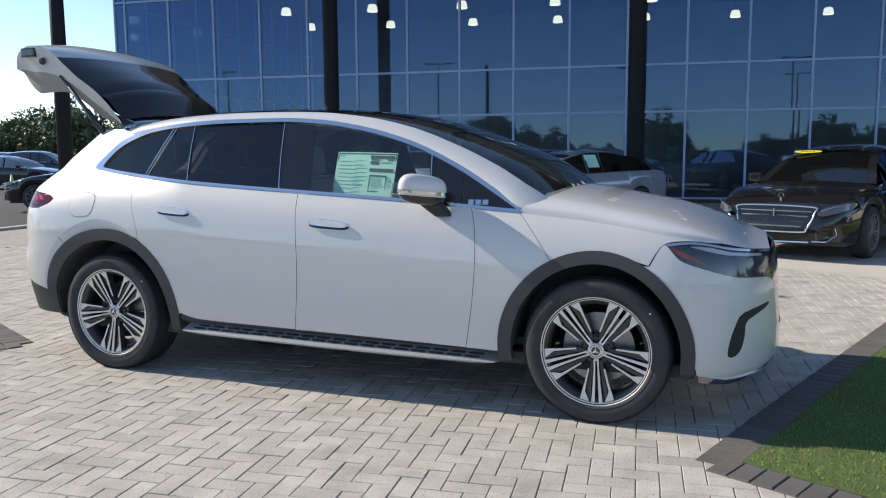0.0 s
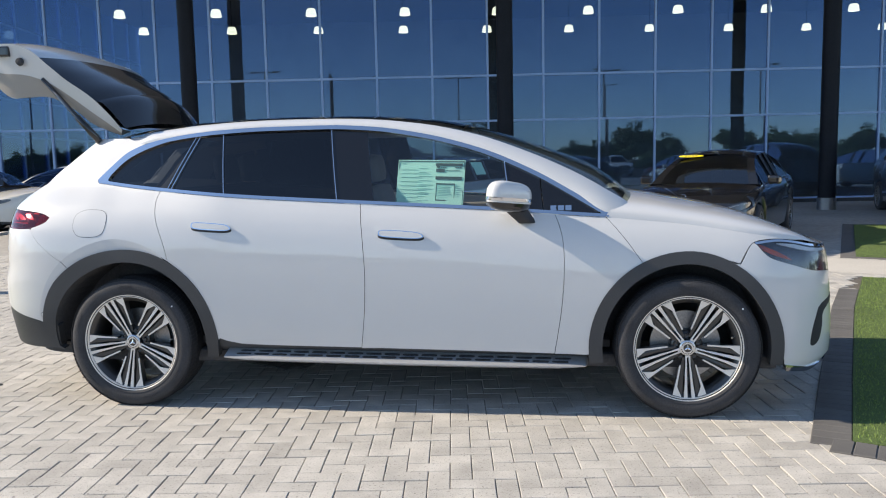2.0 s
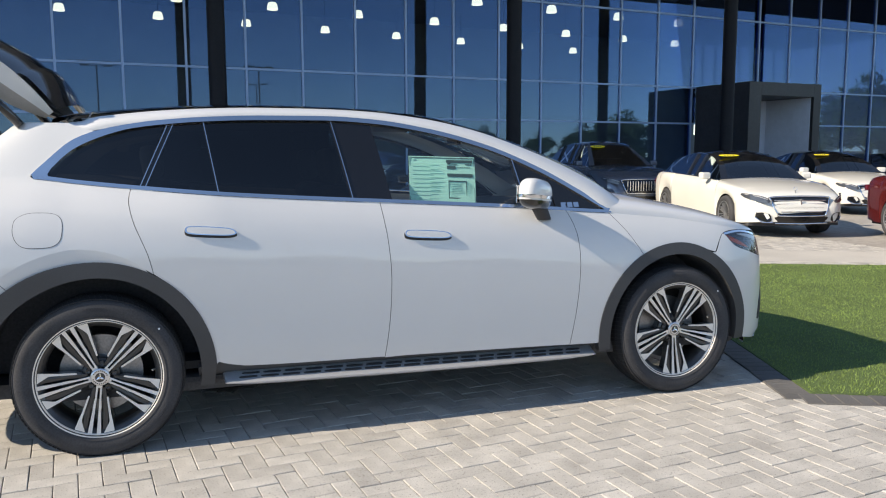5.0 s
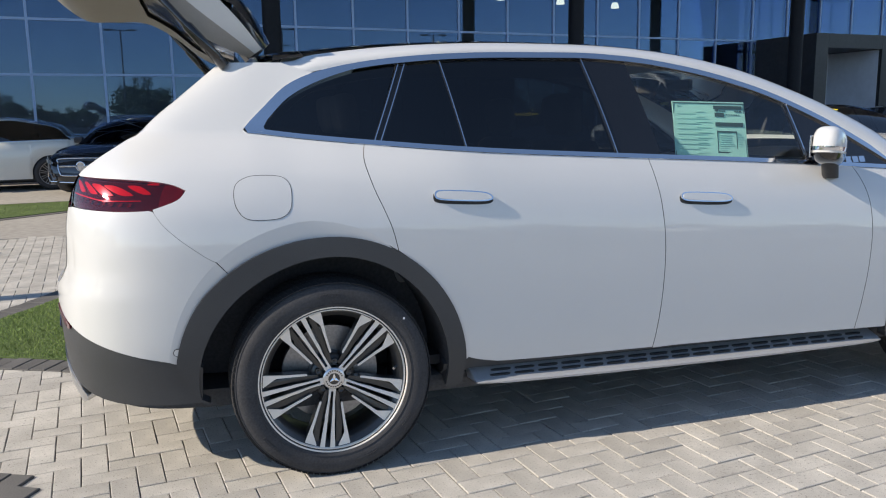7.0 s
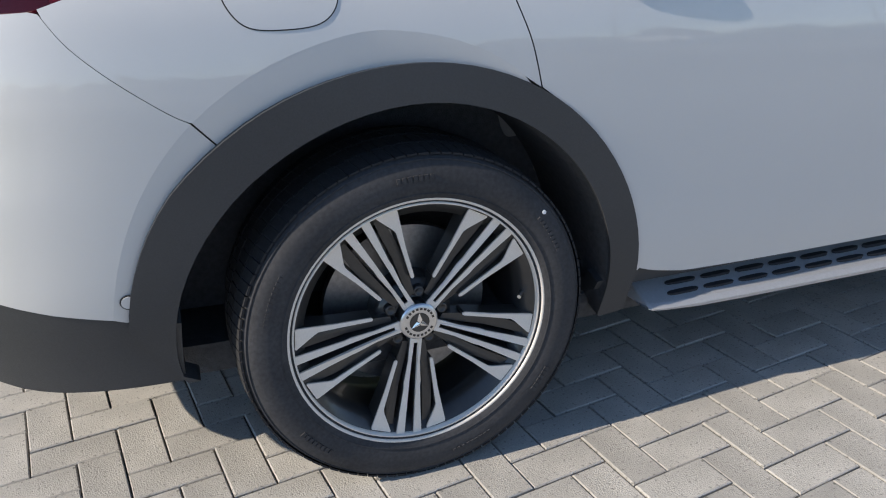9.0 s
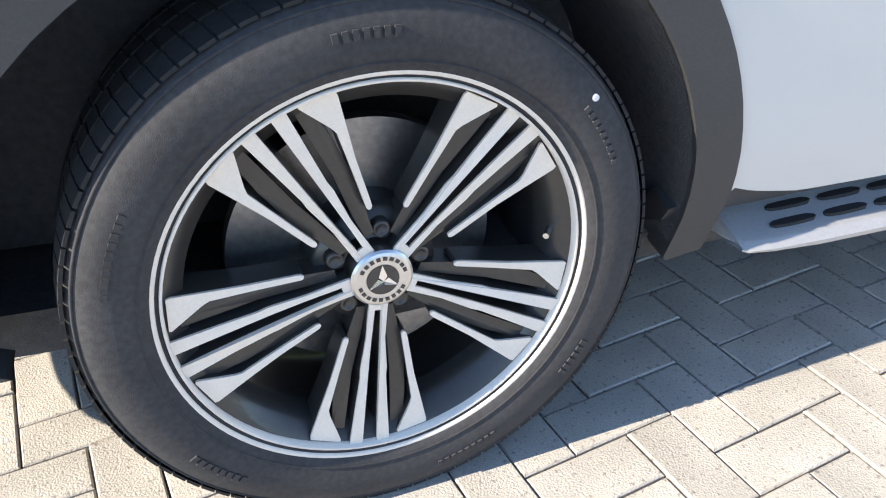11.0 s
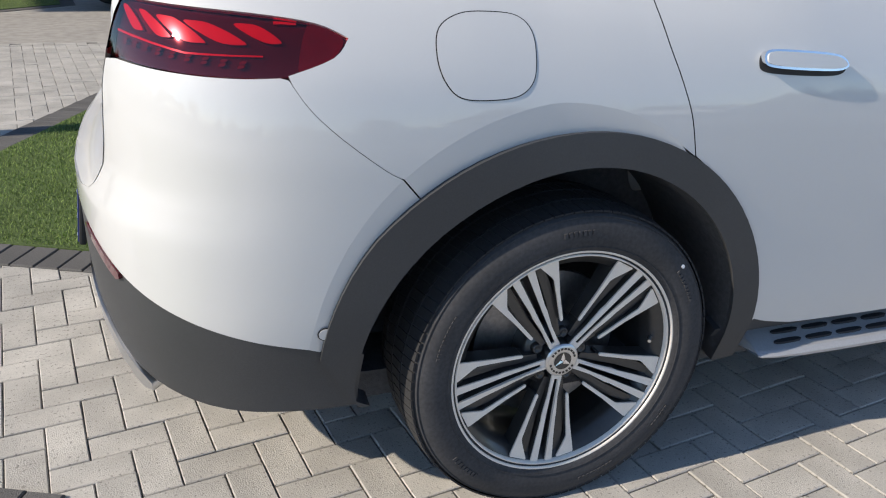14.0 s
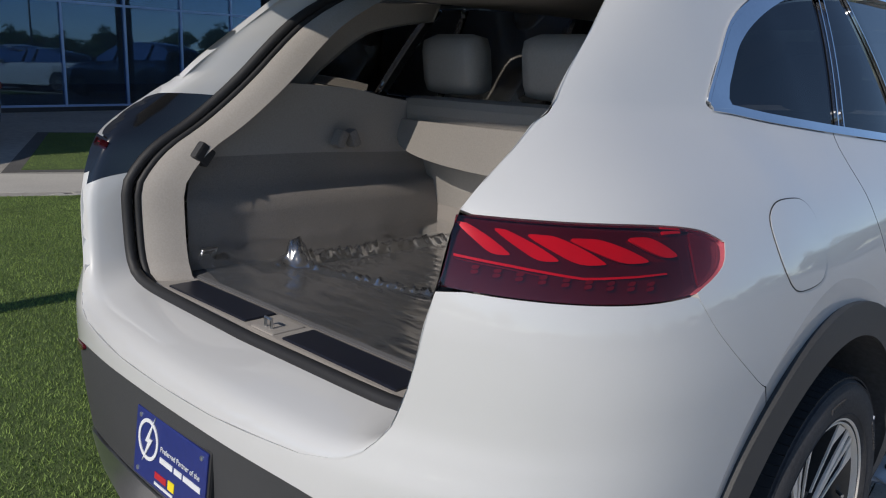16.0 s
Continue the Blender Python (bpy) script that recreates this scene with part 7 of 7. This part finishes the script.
def tree(m, seed, high, spread, leaf, label, group, count=2600, size=0.26, stem=0.3, twigs=11):
    rng = np.random.default_rng(seed)
    t = thing("tree", m, label, "tree", group)
    bm = bmesh.new()
    fork = high * stem
    bend = rng.normal(0, 0.05 * high, 2)
    top = Vector((bend[0], bend[1], high * 0.9))
    add_tube(bm, [(0, 0, -0.1), (bend[0] * 0.2, bend[1] * 0.2, fork), (bend[0] * 0.6, bend[1] * 0.6, high * 0.6), tuple(top)], [0.028 * high, 0.020 * high, 0.012 * high, 0.003 * high], 8)
    knots = []
    for i in range(twigs):
        f = rng.uniform(0, 1)
        base = Vector((bend[0] * 0.4, bend[1] * 0.4, fork + (high * 0.5) * f))
        a = i * 2.4 + rng.uniform(-0.4, 0.4)
        reach = spread * (1.05 - 0.55 * f) * rng.uniform(0.6, 1.05)
        tip = base + Vector((math.cos(a) * reach, math.sin(a) * reach, high * rng.uniform(0.08, 0.28)))
        mid = base.lerp(tip, 0.5) + Vector((0, 0, high * 0.05))
        add_tube(bm, [tuple(base), tuple(mid), tuple(tip)], [0.009 * high, 0.006 * high, 0.002 * high], 6)
        knots += [tip, mid, mid.lerp(tip, 0.5)]
    knots += [top, top - Vector((0, 0, high * 0.12))]
    part("trunk", bm, BARK, t)
    verts, faces = [], []
    for i in range(count):
        k = knots[rng.integers(len(knots))]
        r = spread * 0.30 * rng.uniform(0.3, 1.0) ** 0.5
        d = rng.normal(0, 1, 3)
        d /= np.linalg.norm(d)
        p = np.array(k) + d * r * np.array((1, 1, 0.7))
        u = rng.normal(0, 1, 3)
        u /= np.linalg.norm(u)
        v = np.cross(u, d)
        v /= np.linalg.norm(v) + 1e-6
        s = size * rng.uniform(0.5, 1.3)
        n = len(verts)
        verts += [tuple(p - u * s), tuple(p + v * s * 0.55), tuple(p + u * s), tuple(p - v * s * 0.55)]
        faces.append((n, n + 1, n + 2, n + 3))
    me = bpy.data.meshes.new("crown")
    me.from_pydata(verts, [], faces)
    me.materials.append(leaf)
    ob = new("crown", me)
    ob.parent = t
    return t


WOOD = "trees round the car park"
kinds = [tree(pose(-66, 70, -0.05), 1, 6.5, 3.8, LEAF, "leafy green tree at the edge of the car park", WOOD, 5200, 0.22, 0.14, 18),
         tree(pose(-84, 74, -0.05), 2, 8.0, 5.2, LEAFDARK, "broad dark green oak beyond the car park", WOOD, 6500, 0.28, 0.06, 24),
         tree(pose(-78, 60, -0.05), 3, 5.0, 3.6, LEAF, "small leafy tree in the car park", WOOD, 4800, 0.22, 0.05, 20)]
rng = random.Random(21)
spots = []
for i in range(26):
    a = radians(112 + i * 2.3)
    d = rng.uniform(88, 128)
    spots.append((d * math.cos(a), d * math.sin(a), rng.uniform(0.85, 1.25)))
for i in range(44):
    x = -95 + i * 4.6
    spots.append((x, -62 - rng.uniform(0, 26), rng.uniform(0.45, 0.95)))
for i in range(9):
    spots.append((-58 - rng.uniform(0, 25), -30 + i * 7, rng.uniform(0.9, 1.3)))
for i in range(8):
    spots.append((62 + rng.uniform(0, 25), -40 + i * 10, rng.uniform(0.9, 1.3)))
for i in range(56):
    spots.append((-60 + i * 3.2 + rng.uniform(-1, 1), -46 - rng.uniform(0, 6), rng.uniform(0.26, 0.46)))
for x, y, s in spots:
    o = copy_thing(rng.choice(kinds), pose(x, y, -0.05, 0, 0, rng.uniform(0, 360)))
    o.scale = (s, s, s)


post = thing("lamp_post", pose(-40, 29, -0.05), "tall grey car-park lamp post with twin heads", "lamp post", "car park lamp posts")
POSTGREY = material("post_grey", (0.22, 0.21, 0.20), 0.5, metal=0.4, vary=0.1, scale=10)
part("mast", tube([(0, 0, 0), (0, 0, 9.2)], [0.09, 0.06], 12), POSTGREY, post, smooth=True)
part("base", lathe([(0.0, 0.8), (0.28, 0.8), (0.28, 0.0)], 20, "z"), CONCRETE, post, "round concrete base")
for sg in (-1, 1):
    part("arm", tube([(0, 0, 9.1), (sg * 0.7, 0, 9.15)], 0.03, 8), POSTGREY, post)
    part("lamp_head", box((sg * 0.6, -0.17, 9.08), (sg * 1.25, 0.17, 9.22), 0.04), POSTGREY, post)
for x, y, r in ((-13, -30, 10), (4, -33, 5), (17, -30, 0), (31, -28, 20), (-33, -30, 15), (22, -46, 30)):
    copy_thing(post, pose(x, y, -0.05, 0, 0, r))
# painted lines and a kerb in the far car park
bm = bmesh.new()
for i in range(9):
    add_box(bm, (-46 + i * 3.0, 20.5, -0.05), (-45.88 + i * 3.0, 25.6, -0.046), 0, pose(0, 0, 0, 0, 0, 0))
mesh_object("bay_marking", bm, PLATEWHITE)
tagged(bpy.data.objects["bay_marking"], "white painted parking lines", "road marking", kind="structure")
for nm, pts in (("kerb", [(-11.2, -14), (-11.0, -14), (-11.0, 16.4), (-11.2, 16.4)]),):
    bm = prism(pts, -0.06, 0.05)
    tagged(mesh_object(nm, bm, CONCRETE), "pale concrete kerb of the forecourt", "kerb", kind="structure")
# two small pale green cones seen by the parked cars
cone = thing("traffic_cone", pose(-24.8, 18.2, -0.05), "small pale green safety cone on the asphalt", "cone", "safety cones")
part("cone_body", lathe([(0.0, 0.75), (0.03, 0.75), (0.16, 0.03), (0.16, 0.0)], 20, "z"), material("cone_green", (0.35, 0.55, 0.22), 0.5, vary=0.06, scale=20), cone, smooth=True)
part("cone_base", box((-0.2, -0.2, 0.0), (0.2, 0.2, 0.03), 0.01), RUBBER, cone)
copy_thing(cone, pose(-22.9, 17.9, -0.05))

# ---- paving stones, laid in a herringbone ----
TURN = radians(7.0)
CT, ST = math.cos(TURN), math.sin(TURN)
UNIT, GAPW = 0.1006, 0.0034
STARTX, STARTY = -0.0161, 0.1786        # where the pattern begins
BEDS = [inset(p, 0.11) for p in (FRONT_BED, REAR_BED, LEFT_BED)]
WALK = [(-4.6, 6.0), (8.2, 6.2), (8.2, 7.3), (-4.6, 7.25)]


def lay(x0, x1, y0, y1):
    """Centres and turn of the stones of a herringbone over a stretch of the plan."""
    reach = int(max(abs(v) for v in (x0, x1, y0, y1)) * 1.5 / UNIT)
    for a in range(-reach, reach):
        for b in range(-reach, reach):
            k = (a - b) % 4
            if k == 0:
                cx, cy, quarter = a + 1, b + 0.5, 0
            elif k == 3:
                cx, cy, quarter = a + 0.5, b + 1, 1
            else:
                continue
            px, py = UNIT * cx + STARTX, UNIT * cy + STARTY
            x, y = px * CT - py * ST, px * ST + py * CT
            if not (x0 <= x <= x1 and y0 <= y <= y1):
                continue
            q = to_bed(x, y)
            if any(inside(q, p) for p in BEDS) or inside(q, WALK):
                continue
            yield x, y, quarter


rng = random.Random(5)
stone = stone_mesh("paving_stone", 2 * UNIT - GAPW, UNIT - GAPW, 0.035, 0.0028, PAVER)
NEAR = (-2.75, -0.2, -1.55, 0.35)      # the stretch beside the rear wheel
verts, faces, count = [], [], 0
SH = [(v.co.x, v.co.y, v.co.z) for v in stone.vertices]
SF = [tuple(p.vertices) for p in stone.polygons]
for x, y, quarter in lay(-8.5, 9.0, -5.2, 6.8):
    dz, r = rng.uniform(-0.002, 0.002), TURN + quarter * math.pi / 2 + rng.uniform(-0.008, 0.008)
    tx, ty = rng.uniform(-0.006, 0.006), rng.uniform(-0.006, 0.006)
    if NEAR[0] < x < NEAR[1] and NEAR[2] < y < NEAR[3] and count < 300 and abs(y) > 0.0:
        ob = new("paver", stone)
        ob.parent = forecourt
        ob.matrix_basis = pose(x, y, dz, math.degrees(tx), math.degrees(ty), math.degrees(r))
        count += 1
        continue
    c, s, k = math.cos(r), math.sin(r), len(verts)
    verts += [(x + px * c - py * s, y + px * s + py * c, pz + dz + tx * py - ty * px) for px, py, pz in SH]
    faces += [tuple(i + k for i in f) for f in SF]
me = bpy.data.meshes.new("pavers")
me.from_pydata(verts, [], faces)
me.materials.append(PAVERS)
ob = new("pavers", me)
ob.parent = forecourt
tagged(ob, "pale sandy concrete pavers in a herringbone", kind="stuff")
